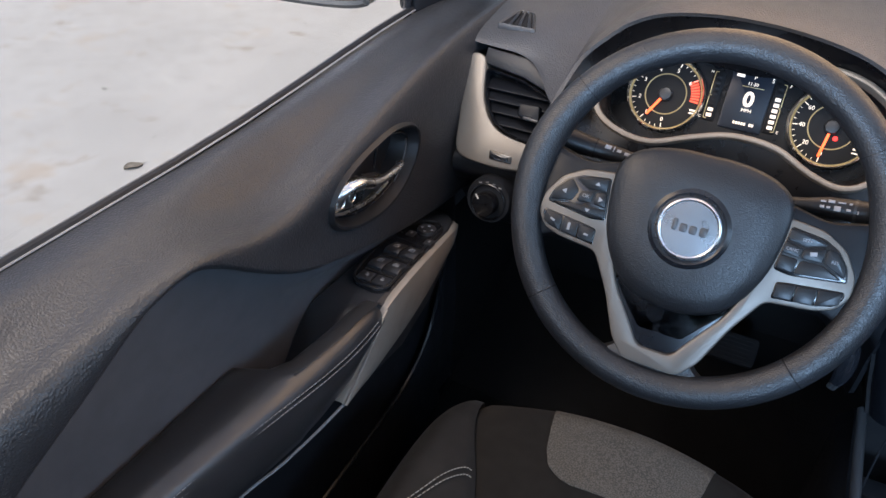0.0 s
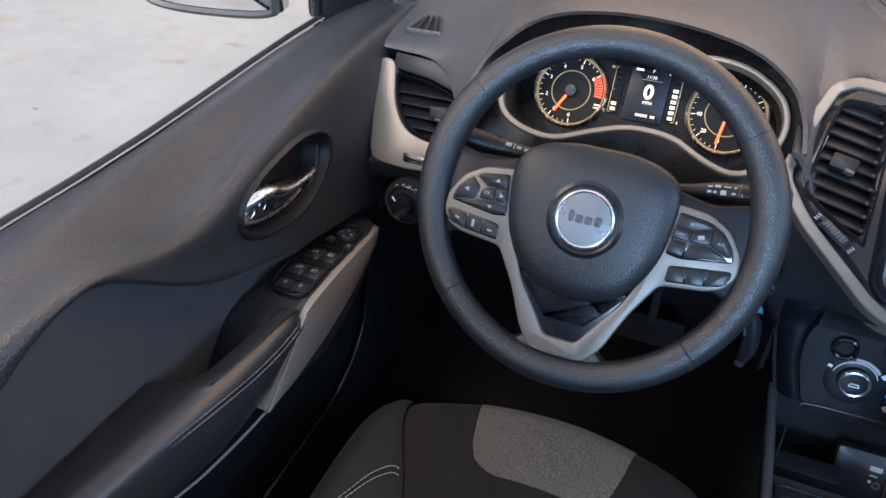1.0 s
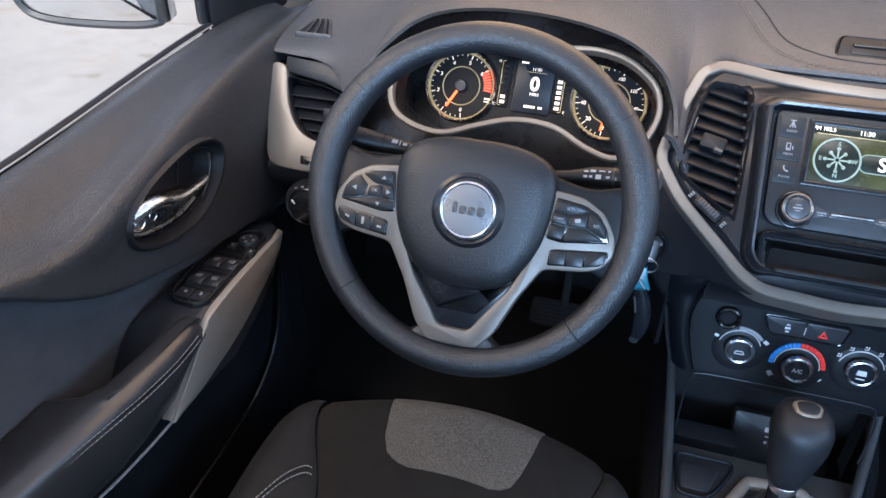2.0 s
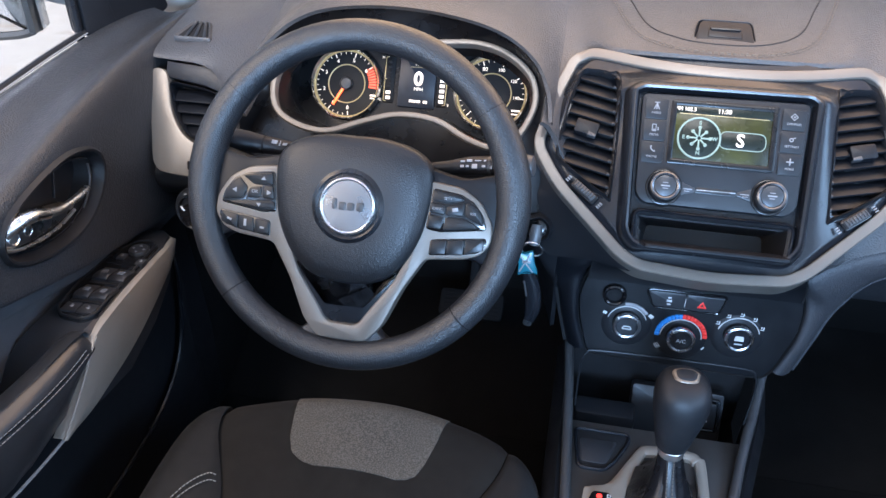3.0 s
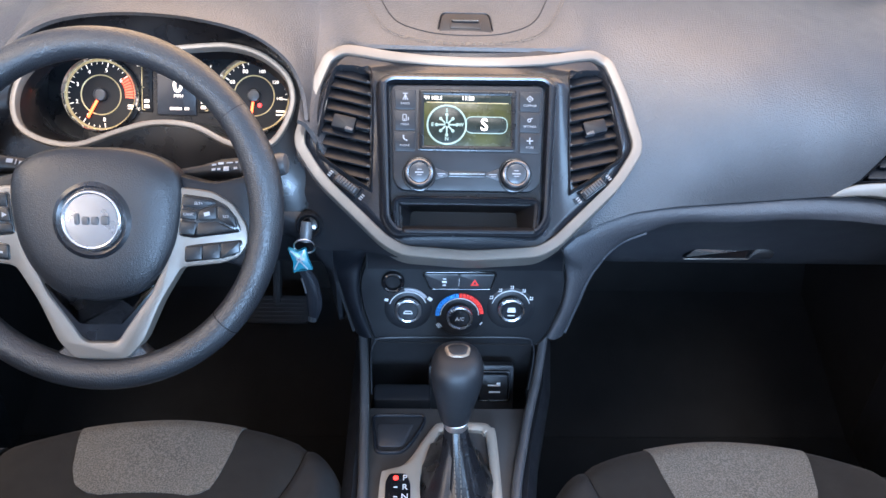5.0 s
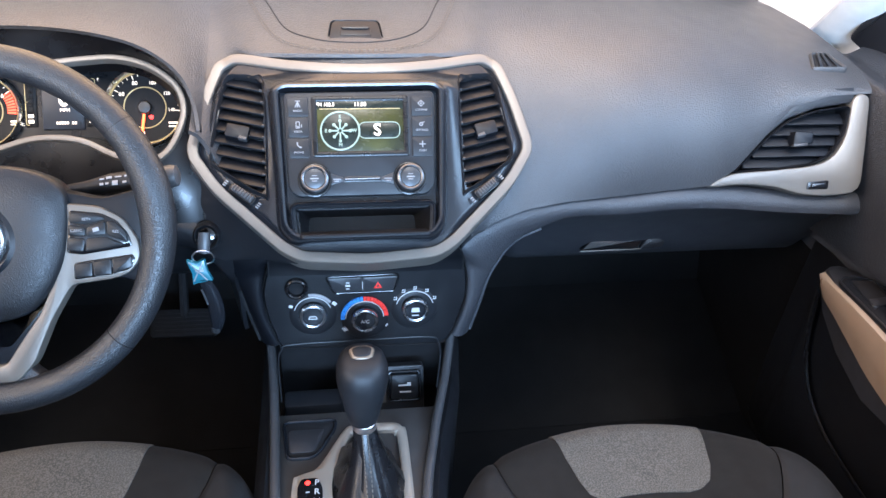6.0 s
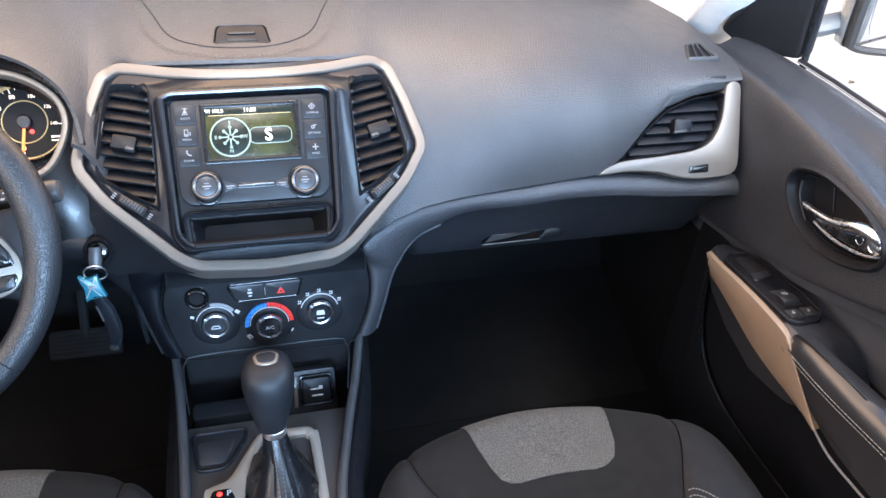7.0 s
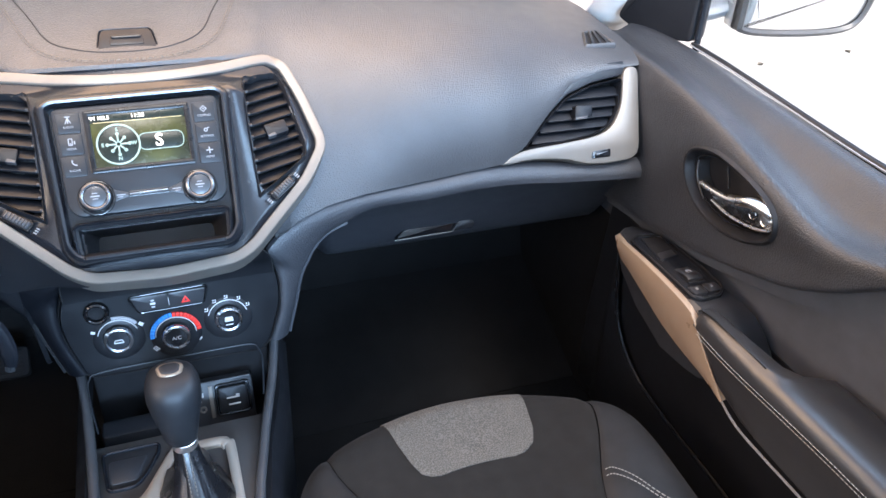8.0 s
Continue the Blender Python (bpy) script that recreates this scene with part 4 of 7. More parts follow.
stalk_r = part("wiper_stalk", tube([W @ Vector(p) for p in ((0.045, 0.034, -0.058), (0.094, 0.0425, -0.052), (0.118, 0.0470, -0.050), (0.150, 0.0500, -0.047), (0.176, 0.0528, -0.0445))], [0.008, 0.0088, 0.0115, 0.0122, 0.0120], 16, flat=0.95), BLACK, col, "black wiper stalk")
part("stalk_collar", tube([W @ Vector(p) for p in ((0.152, 0.0502, -0.0468), (0.1535, 0.0504, -0.0466))], [0.0127, 0.0127], 16, flat=0.95), SHADOW, stalk_r)
part("stalk_ring", tube([W @ Vector(p) for p in ((0.140, 0.0491, -0.0480), (0.1425, 0.0493, -0.0477))], [0.0126, 0.0126], 16, flat=0.95), BUTTON, stalk_r)
part("stalk_tip", tube([W @ Vector(p) for p in ((0.1755, 0.0527, -0.0446), (0.183, 0.0535, -0.0438), (0.1885, 0.0541, -0.0432), (0.1905, 0.0543, -0.0430))], [0.0128, 0.0132, 0.0118, 0.007], 16, flat=0.95), RAIL, stalk_r, "grey stalk end cap")
SR = W @ pose(0.124, 0.0500, -0.0375, -26, 0, 5)
marks = [bar(SR, u, v, u + w, v, hgt, 0.0006) for u, v, w, hgt in ((-0.016, 0.003, 0.005, 0.002), (-0.009, 0.004, 0.006, 0.003), (-0.016, -0.003, 0.004, 0.0028), (-0.010, -0.003, 0.0035, 0.0024), (0.000, 0.004, 0.007, 0.0014), (-0.003, -0.003, 0.006, 0.0055), (0.008, -0.003, 0.004, 0.0026), (0.010, 0.004, 0.006, 0.0022), (0.018, -0.001, 0.0012, 0.010))]
part("legend", merge(*marks), LEGEND, stalk_r)

IG = lean((-0.196, 0.862, 0.648), 25)
keys = thing("ignition_key", (-0.196, 0.84, 0.63), "car key in the ignition with teal tag and black fob", "key")
part("ignition_barrel", band(circle((0, 0), 0.019, 32), circle((0, 0), 0.011, 32), IG, -0.03, 0.012, 0.4), BLACK, keys)
part("barrel_face", dome(circle((0, 0), 0.0115, 24), IG, [(1, -0.01), (1, 0.008), (0.8, 0.009)]), GLOSS, keys)
part("key_head", tube([(-0.1965, 0.845, 0.664), (-0.1972, 0.838, 0.652), (-0.1985, 0.834, 0.640)], [0.0068, 0.0080, 0.0070], 12, flat=0.55, up=(0, 1, 0)), RAIL, keys, "worn grey key head")
part("key_ring", tube([(-0.200 + 0.0135 * math.cos(t), 0.834 - 0.003 * math.sin(t), 0.633 + 0.0125 * math.sin(t)) for t in (2 * math.pi * i / 28 for i in range(28))], 0.0012, 6, True, up=(0, 1, 0)), CHROME, keys)
TG = lean((-0.2065, 0.828, 0.617), 14) @ pose(0, 0, 0, 0, 0, -8)
tag_o = rounded([(-0.0170, 0.0140), (-0.0040, 0.0110), (0.0060, 0.0180), (0.0110, 0.0020), (0.0190, -0.0120), (0.0050, -0.0120), (-0.0060, -0.0200), (-0.0080, -0.0040)], 0.003, 3)
tg = part("tag", panel(tag_o, TG, -0.0035, 0.0035, 0.0015), TEAL, keys, "teal plastic tag")
part("tag_print", merge(bar(TG, -0.013, 0.0115, 0.012, -0.0105, 0.0018, 0.0042), bar(TG, 0.004, 0.013, -0.005, -0.014, 0.0018, 0.0042), bar(TG, -0.004, 0.0005, 0.006, 0.0025, 0.0030, 0.0042)), LEGEND, tg)
strap = spline([(-0.203, 0.832, 0.598), (-0.197, 0.832, 0.580), (-0.193, 0.832, 0.555), (-0.1935, 0.833, 0.530), (-0.197, 0.834, 0.513)], 4)
fb = part("fob", tube(strap, [0.0075 + 0.003 * smoothstep(0, 0.3, i / 16) - 0.004 * smoothstep(0.6, 1, i / 16) for i in range(len(strap))], 12, flat=0.45, up=(0, 1, 0)), SATIN, keys, "black leather key fob")
part("fob_tip", tube([(-0.1965, 0.8335, 0.517), (-0.1985, 0.834, 0.509)], [0.0062, 0.0058], 10, flat=0.6, up=(0, 1, 0)), KNOBCAP, fb)
part("fob_edge", tube([Vector(p) + Vector((-0.0085, -0.003, 0)) for p in strap[3:8]], 0.0014, 6), RAIL, fb)


# ---- centre stack ----
stack = thing("centre_stack", (0.004, 0.9, 0.74), "black centre stack in a broad satin silver frame", "centre stack")
sym = lambda h: h + [(-u, v) for u, v in reversed(h) if abs(u) > 1e-6]
FRAME = sym([(0.0, 0.107), (0.05, 0.110), (0.10, 0.1195), (0.140, 0.1325), (0.166, 0.1405), (0.190, 0.130), (0.209, 0.075), (0.223, 0.012), (0.2205, -0.005), (0.193, -0.048), (0.110, -0.129), (0.085, -0.143), (0.0, -0.149)])
fo = rounded(FRAME, 0.020, 6)
fi = inset(fo, 0.0134)
def bow(p):
    """The frame's upper bar bulges towards the cabin in its middle."""
    return 0.036 * max(0.0, 1 - (p.x / 0.178) ** 2) * smoothstep(0.0, 0.10, p.y)


part("frame", band(fo, fi, B, lambda p: bow(p) - 0.03, lambda p: bow(p) + 0.010, 0.05, 0.09), SILVER, stack, "satin silver frame")


# plain flank between the frame and the column
rows = []
for p in (q for q in fo if q.x < -0.085 and -0.150 < q.y < 0.03):
    k = smoothstep(-0.01, -0.07, p.y)
    q = B @ Vector((p.x, p.y, -0.012))
    rows.append([B @ Vector((p.x + 0.004, p.y, -0.008)), B @ Vector((p.x - 0.003, p.y, -0.012)), q + Vector((-0.008 - 0.040 * k, 0.034, -0.014)), q + Vector((-0.012 - 0.085 * k, 0.050, -0.026))])
part("stack_flank", sheet(rows, 0.003), BLACK, stack)
nu, nv = 130, 92
grid = []
fin = inset(fo, 0.0120)
vmin, vmax = min(p.y for p in fin), max(p.y for p in fin)


def half_width(v):
    best = 0.0
    for i in range(len(fin)):
        a, b = fin[i - 1], fin[i]
        if (a.y - v) * (b.y - v) <= 0 and abs(a.y - b.y) > 1e-9:
            best = max(best, abs(a.x + (b.x - a.x) * (v - a.y) / (b.y - a.y)))
    return best


def face_height(u, v):
    """How far the black face stands out of the frame's plane."""
    top = 0.0 + 0.24 * (v + 0.125)
    top = top * (1 - smoothstep(0.070, 0.105, v)) + (0.002 + bow(Vector((u, v)))) * smoothstep(0.070, 0.105, v)
    side = 1 - smoothstep(0.105, 0.150, abs(u)) * 0.70
    edge = smoothstep(0.0, 0.014, half_width(v) - abs(u))
    return 0.002 + max(0.0, top) * (side if v < 0.075 else side + (1 - side) * smoothstep(0.075, 0.10, v)) * edge


for j in range(nv + 1):
    v = vmin + 0.0005 + (vmax - vmin - 0.001) * j / nv
    w = half_width(v)
    grid.append([B @ Vector((w * (2 * i / nu - 1), v, face_height(w * (2 * i / nu - 1), v) + 0.001)) for i in range(nu + 1)])
face_bm = sheet(grid, 0.004)
VENT = [(0.126, 0.088), (0.140, 0.103), (0.158, 0.107), (0.176, 0.099), (0.1885, 0.03), (0.192, -0.004), (0.183, -0.020), (0.131, -0.056), (0.124, -0.048)]
BINV = B.inverted()


def inside(p, poly):
    hit = False
    for i in range(len(poly)):
        a, b = poly[i - 1], poly[i]
        if (a[1] > p[1]) != (b[1] > p[1]) and p[0] < (b[0] - a[0]) * (p[1] - a[1]) / (b[1] - a[1]) + a[0]:
            hit = not hit
    return hit


RINV = R.inverted()
BIN = [(-0.078, -0.108), (0.086, -0.108), (0.089, -0.077), (-0.081, -0.077)]
doomed = []
for f in face_bm.faces:
    c = f.calc_center_median()
    b = BINV @ c
    r = RINV @ c
    if inside((abs(b.x), b.y), VENT) or inside((r.x, r.y), BIN):
        doomed.append(f)
bmesh.ops.delete(face_bm, geom=doomed, context="FACES")
part("face", face_bm, SATIN, stack, "satin black curved face")


def centre_vent(s):
    m = lambda pts: [(s * u, v) for u, v in pts]
    M = B @ pose(0, 0, 0.014)
    v = thing("air_vent", B @ Vector((s * 0.155, 0.02, 0.01)), "tall black slatted air vent beside the radio", "air vent", "centre air vents")
    o = [p.to_2d() for p in spline([(*p, 0) for p in m(VENT)], 4, True)]
    oo = inset(o, -0.003)
    part("rim", band(oo, inset(o, 0.0025), M, -0.02, lambda p: max(0.004, face_height(p.x, p.y) - 0.014 + 0.0035), 0.5), BLACK, v)
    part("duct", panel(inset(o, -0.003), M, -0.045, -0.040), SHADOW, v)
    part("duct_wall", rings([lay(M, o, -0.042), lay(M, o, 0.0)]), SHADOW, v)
    incline = math.tan(radians(13))
    for i in range(10):
        y = -0.047 + i * 0.0162
        us = [u for u in (0.118 + k * 0.0005 for k in range(160)) if inside((u, y + incline * (u - 0.157)), [(abs(p.x), p.y) for p in o])]
        if len(us) < 8:
            continue
        uc, hw = (us[0] + us[-1]) / 2, (us[-1] - us[0]) / 2 / math.cos(radians(13)) - 0.0005
        deep = min(0.0, face_height(uc, y) - 0.014)
        S = M @ pose(s * uc, y + incline * (uc - 0.157), -0.006 + deep, 0, 0, s * 13) @ pose(0, 0, 0, -30)
        part("slat_pin", panel(rounded([(-s * hw, -0.0095), (-s * hw + s * 0.004, -0.0095), (-s * hw + s * 0.004, -0.0065), (-s * hw, -0.0065)], 0.0008, 2), S, 0.0, 0.0030, 0.0006), RAIL, v)
        part("slat", panel(rounded([(-hw, -0.0092), (hw, -0.0092), (hw, 0.0092), (-hw, 0.0092)], 0.002, 2), S, -0.0013, 0.0013, 0.0006), VENTBLACK, v)
    TB = M @ pose(s * 0.160, 0.028, -0.003, 0, 0, s * 13)
    t = part("slider_tab", panel(rounded([(-0.0145, -0.009), (0.0145, -0.009), (0.0145, 0.009), (-0.0145, 0.009)], 0.003), TB, -0.008, 0.007, 0.0012), VENTBLACK, v)
    part("tab_edge", panel(rounded([(s * -0.014, -0.0095), (s * -0.003, -0.0095), (s * -0.004, -0.0045), (s * -0.014, -0.006)], 0.001), TB, 0.0, 0.0074, 0.0008), RAIL, t)
    T = B @ pose(s * 0.154, -0.0545, 0.012, 0, 0, s * 38)
    fr = part("thumbwheel_frame", panel(rounded([(-0.018, -0.0065), (0.018, -0.0065), (0.018, 0.0065), (-0.018, 0.0065)], 0.003), T, -0.01, 0.002), GLOSS, v)
    tw = part("thumbwheel", panel(rounded([(-0.015, -0.0045), (0.015, -0.0045), (0.015, 0.0045), (-0.015, 0.0045)], 0.002), T, -0.004, 0.006, 0.002), RAIL, fr)
    part("ridges", merge(*[bar(T, -0.012 + k * 0.004, -0.004, -0.012 + k * 0.004, 0.004, 0.001, 0.0066, 0.001) for k in range(7)]), SATIN, tw)
    for k in (-1, 1):
        part("icon", merge(*[bar(T, k * 0.025 - 0.002, -0.001 + j * 0.003, k * 0.025 + 0.002, -0.001 + j * 0.003, 0.0014, 0.003, 0.002) for j in (-1, 0, 1)]), PIPING, v)


centre_vent(-1)
centre_vent(1)

# radio with its screen
radio = thing("car_radio", (0.004, 0.87, 0.77), "black car radio with a lit colour touchscreen and two knobs", "radio")
SH = rounded([(-0.097, 0.088), (0.097, 0.090), (0.1145, 0.077), (0.108, -0.10), (0.090, -0.122), (-0.090, -0.122), (-0.108, -0.10), (-0.1145, 0.077)], 0.015, 6)
SI = inset(SH, 0.0165)
ridge = [lay(R, [a.lerp(b, t) for a, b in zip(SH, SI)], h) for t, h in ((0.0, -0.016), (0.12, -0.008), (0.30, 0.001), (0.52, 0.0075), (0.70, 0.0095), (0.86, 0.0085), (0.96, 0.004), (1.0, -0.003), (1.0, -0.02))]
part("shroud", rings(ridge), SATIN, radio, "satin raised shroud round the radio")
part("body", panel(rounded([(-0.094, 0.068), (0.094, 0.070), (0.090, -0.050), (0.080, -0.061), (-0.080, -0.061), (-0.090, -0.050)], 0.008), R, -0.03, 0.004, 0.002), BLACK, radio)
sb = rounded([(-0.0600, 0.0630), (0.0600, 0.0635), (0.0600, -0.0125), (-0.0600, -0.0125)], 0.004)
scr = part("screen_frame", band(sb, inset(sb, 0.0065), R, 0.0, 0.0062, 0.12), LINING, radio)
SCREEN = material("screen", (0.024, 0.024, 0.0055), 0.25, spec=0.3, emit=0.07, mottle=0.8, mottle_size=28.0)
part("screen", panel([(-0.0545, -0.0065), (0.0545, -0.0065), (0.0545, 0.0585), (-0.0545, 0.0585)], R, 0.0, 0.0046, 0.0002), SCREEN, scr, "lit screen showing a compass")
DARKUI = material("screen_dark", (0.007, 0.010, 0.007), 0.25, spec=0.3, emit=0.2)
RINGUI = material("screen_green", (0.17, 0.22, 0.18), 0.3, emit=0.30)
part("status_bar", panel([(-0.0545, 0.0470), (0.0545, 0.0470), (0.0545, 0.0585), (-0.0545, 0.0585)], R, 0.0046, 0.0050, 0.0001), DARKUI, scr)
part("station_text", lettering("FM 102.5", R, (-0.043, 0.0525), 0.0062, 0.0052), LIT, scr)
part("clock_text", lettering("11:30", R, (0.0, 0.0525), 0.0070, 0.0052), LIT, scr)
part("rule", bar(R, -0.05, 0.0472, 0.050, 0.0472, 0.0006, 0.0054), GOLD_GLOW, scr)
cc = (-0.0255, 0.0198)
part("compass_face", panel(circle(cc, 0.024, 48), R, 0.0046, 0.0052, 0.0001), DARKUI, scr)
part("compass_ring", band(circle(cc, 0.0247, 48), circle(cc, 0.0226, 48), R, 0.0046, 0.0058), RINGUI, scr)
needles = []
for k in range(8):
    q = radians(45 * k)
    L = 0.0125 if k % 2 == 0 else 0.0105
    needles.append(bar(R, cc[0] + 0.002 * math.cos(q), cc[1] + 0.002 * math.sin(q), cc[0] + L * math.cos(q), cc[1] + L * math.sin(q), 0.0019, 0.0058))
    q2 = (cc[0] + L * math.cos(q), cc[1] + L * math.sin(q))
    needles.append(panel(circle(q2, 0.0021, 10), R, 0.0052, 0.0058, 0.0001))
for w, (du, dv) in (("S", (0, 0.0175)), ("N", (0, -0.0175)), ("W", (0.0175, 0)), ("E", (-0.0175, 0))):
    needles.append(lettering(w, R, (cc[0] + du, cc[1] + dv), 0.0060, 0.0056, bold=0.0002))
part("compass_rose", merge(*needles), RINGUI, scr)
pill = rounded([(-0.0025, 0.0102), (0.0485, 0.0102), (0.0485, 0.0302), (-0.0025, 0.0302)], 0.0098, 5)
part("heading_box", panel(pill, R, 0.0046, 0.0050, 0.0001), DARKUI, scr)
part("heading_rim", band(inset(pill, -0.0006), inset(pill, 0.0004), R, 0.0046, 0.0054), RINGUI, scr)
part("heading", lettering("S", R, (0.0205, 0.0200), 0.021, 0.0054, bold=0.0003), LIT, scr)
for s in (-1, 1):
    for i in range(3):
        v0, v1 = 0.0625 - i * 0.0258, 0.0625 - i * 0.0258 - 0.0245
        b = part("button", panel(rounded([(s * 0.0635, v1), (s * 0.0890, v1), (s * 0.0905, v0), (s * 0.0635, v0)], 0.003), R, 0.002, 0.0050, 0.0008), BLACK, radio)
        c = (s * 0.0765, (v0 + v1) / 2)
        words = [["RADIO", "MEDIA", "PHONE"], ["COMPASS", "SETTINGS", "MORE"]][s > 0][i]
        icon = [band(circle((c[0] - 0.0008, c[1] + 0.0026), 0.0024, 14), circle((c[0] - 0.0008, c[1] + 0.0026), 0.0013, 14), R, 0.005, 0.0056), bar(R, c[0] + 0.001, c[1] + 0.0048, c[0] + 0.0036, c[1] + 0.0052, 0.0011, 0.0056)] if i != 2 or s < 0 else [bar(R, c[0] - 0.004, c[1] + 0.003, c[0] + 0.004, c[1] + 0.003, 0.0014, 0.0061), bar(R, c[0], c[1] - 0.001, c[0], c[1] + 0.007, 0.0014, 0.0061)]
        if i == 0 and s > 0:
            kite = [(c[0] - 0.0044, c[1] + 0.0032), (c[0], c[1] - 0.0010), (c[0] + 0.0044, c[1] + 0.0032), (c[0], c[1] + 0.0074)]
            icon = [band(kite, inset(kite, 0.0012), R, 0.005, 0.0056), panel(circle((c[0], c[1] + 0.0032), 0.0010, 8), R, 0.005, 0.0056, 0.0001)]
        if i == 0 and s < 0:
            icon = [bar(R, c[0], c[1] - 0.001, c[0], c[1] + 0.007, 0.0012, 0.0061), bar(R, c[0] - 0.003, c[1] - 0.001, c[0], c[1] + 0.006, 0.001, 0.0061), bar(R, c[0] + 0.003, c[1] - 0.001, c[0], c[1] + 0.006, 0.001, 0.0061), bar(R, c[0] - 0.003, c[1] + 0.007, c[0] + 0.003, c[1] + 0.007, 0.001, 0.0061)]
        if i == 1 and s < 0:
            slab = rounded([(c[0] - 0.003, c[1] - 0.001), (c[0] + 0.002, c[1] - 0.001), (c[0] + 0.002, c[1] + 0.0075), (c[0] - 0.003, c[1] + 0.0075)], 0.001)
            icon = [band(slab, inset(slab, 0.0009), R, 0.005, 0.0056), bar(R, c[0] - 0.0015, c[1] + 0.001, c[0] + 0.0005, c[1] + 0.001, 0.0014, 0.0056), bar(R, c[0] + 0.004, c[1], c[0] + 0.004, c[1] + 0.004, 0.0012, 0.0061)]
        if i == 2 and s < 0:
            icon = [arc_band(R, (c[0] + 0.003, c[1] + 0.0062), 0.0042, 0.0056, 165, 260, 0.0050, 0.0056, 8), panel(circle((c[0] - 0.0016, c[1] + 0.0068), 0.0011, 8), R, 0.005, 0.0056, 0.0001), panel(circle((c[0] + 0.0024, c[1] + 0.0014), 0.0011, 8), R, 0.005, 0.0056, 0.0001)]
        part("legend", merge(*icon, lettering(words, R, (c[0], c[1] - 0.0052), 0.0036, 0.0058)), LEGEND, b)


def knob(parent, M, c, r, h, base=0.0, ring=KNOBRING):
    k = part("knob", dome(circle(c, r, 40), M, [(1, base), (1, h * 0.75), (0.94, h * 0.95), (0.90, h), (0.76, h), (0.73, h - 0.001), (0.4, h - 0.0008)]), SATIN, parent)
    part("knob_ring", band(circle(c, r * 1.03, 40), circle(c, r * 0.74, 40), M, h * 0.66, h + 0.001, 0.42), ring, k, "metal ring")
    part("grip", rings([lay(M, [p for i, p in enumerate(circle(c, r * (1.0 + 0.015 * (j % 2)), 40))], z) for j, z in enumerate((base, h * 0.25, h * 0.5, h * 0.72))]), BLACK, k)
    return k


for u in (-0.0585, 0.0585):
    part("knob_base", band(circle((u, -0.041), 0.021, 40), circle((u, -0.041), 0.016, 40), R, 0.0, 0.006), GLOSS, radio)
    k = knob(radio, R, (u, -0.041), 0.0165, 0.020, ring=DARKMETAL)
    part("knob_cap", panel(circle((u, -0.041), 0.0122, 40), R, 0.017, 0.0201, 0.0008), KNOBCAP, k, "dark metallic knob face")
    part("legend", merge(bar(R, u - 0.005, -0.041, u + 0.005, -0.041, 0.0016, 0.0204), bar(R, u - 0.003, -0.044, u + 0.003, -0.044, 0.001, 0.0204), bar(R, u - 0.003, -0.0375, u + 0.003, -0.0375, 0.001, 0.0204)), LEGEND, k)
    d = 1 if u < 0 else -1
    w = rounded([(u + d * 0.019, -0.048), (u + d * 0.036, -0.043), (u + d * 0.036, -0.039), (u + d * 0.019, -0.033)], 0.002)
    wing = part("button", panel(w, R, 0.0, 0.0052, 0.001), BUTTON, radio)
    part("legend", merge(bar(R, u + d * 0.022, -0.0405, u + d * 0.032, -0.0405, 0.0012, 0.0058), bar(R, u + d * 0.023, -0.043, u + d * 0.029, -0.043, 0.001, 0.0058)), LEGEND, wing)
part("accent_groove", panel(rounded([(-0.0240, -0.0440), (0.0240, -0.0440), (0.0225, -0.0370), (-0.0225, -0.0370)], 0.002), R, 0.0, 0.0050, 0.0006), SATIN, radio)
part("accent_line", bar(R, -0.0215, -0.0405, 0.0215, -0.0400, 0.0012, 0.0058, 0.003), KNOBRING, radio)
# small storage bin under the radio
bo = rounded([(-0.084, -0.110), (0.084, -0.110), (0.087, -0.072), (-0.087, -0.072)], 0.008)
bi = rounded([(-0.070, -0.106), (0.070, -0.106), (0.068, -0.082), (-0.068, -0.082)], 0.005)
part("bin_rim", band(inset(bo, -0.005), inset(bo, 0.001), R, -0.004, 0.0075, 0.6), SATIN, stack)
pocket = part("storage_bin", rings([lay(R, bo, 0.006), lay(R, inset(bo, 0.003), 0.003), lay(R, inset(bo, 0.003), -0.006), lay(R, bi, -0.05)], False, True), BLACK, stack, "open storage bin with a dark mat")
part("bin_floor", panel(rounded([(-0.077, -0.052), (0.077, -0.052), (0.079, 0.0), (-0.079, 0.0)], 0.006), R @ pose(0, -0.106, 0.0, -82), -0.002, 0.002), VENTBLACK, pocket)

# heater panel
heater = thing("heater_panel", (0.004, 0.86, 0.55), "black heater control panel with three rotary knobs", "control panel")
ho = rounded([(-0.1154, 0.0626), (-0.130, 0.036), (-0.1385, 0.0045), (-0.1345, -0.0313), (-0.118, -0.088), (0.116, -0.092), (0.1285, -0.075), (0.1463, -0.018), (0.1471, 0.0174), (0.139, 0.047), (0.129, 0.063)], 0.014, 4)
chin = sorted((p for p in fo if p.y < 0 and -0.133 < p.x < 0.114), key=lambda p: p.x)
rows = []
for p in chin:
    f = (p.x - chin[0].x) / (chin[-1].x - chin[0].x)
    u = -0.127 + 0.267 * f
    a = B @ Vector((p.x, p.y + 0.003, -0.010))
    b = H @ Vector((u, 0.043, 0.0035))
    rows.append([tuple(q) for q in bezier([a, a + Vector((0, 0.020, -0.016)), b + Vector((0, -0.004, 0.026)), b], 8)] + [tuple(H @ Vector((u, 0.030, 0.0016)))])
apron_edges = [rows[0], rows[-1]]
part("apron", sheet(rows, 0.003), HEATER, heater, "smooth black apron under the silver frame")
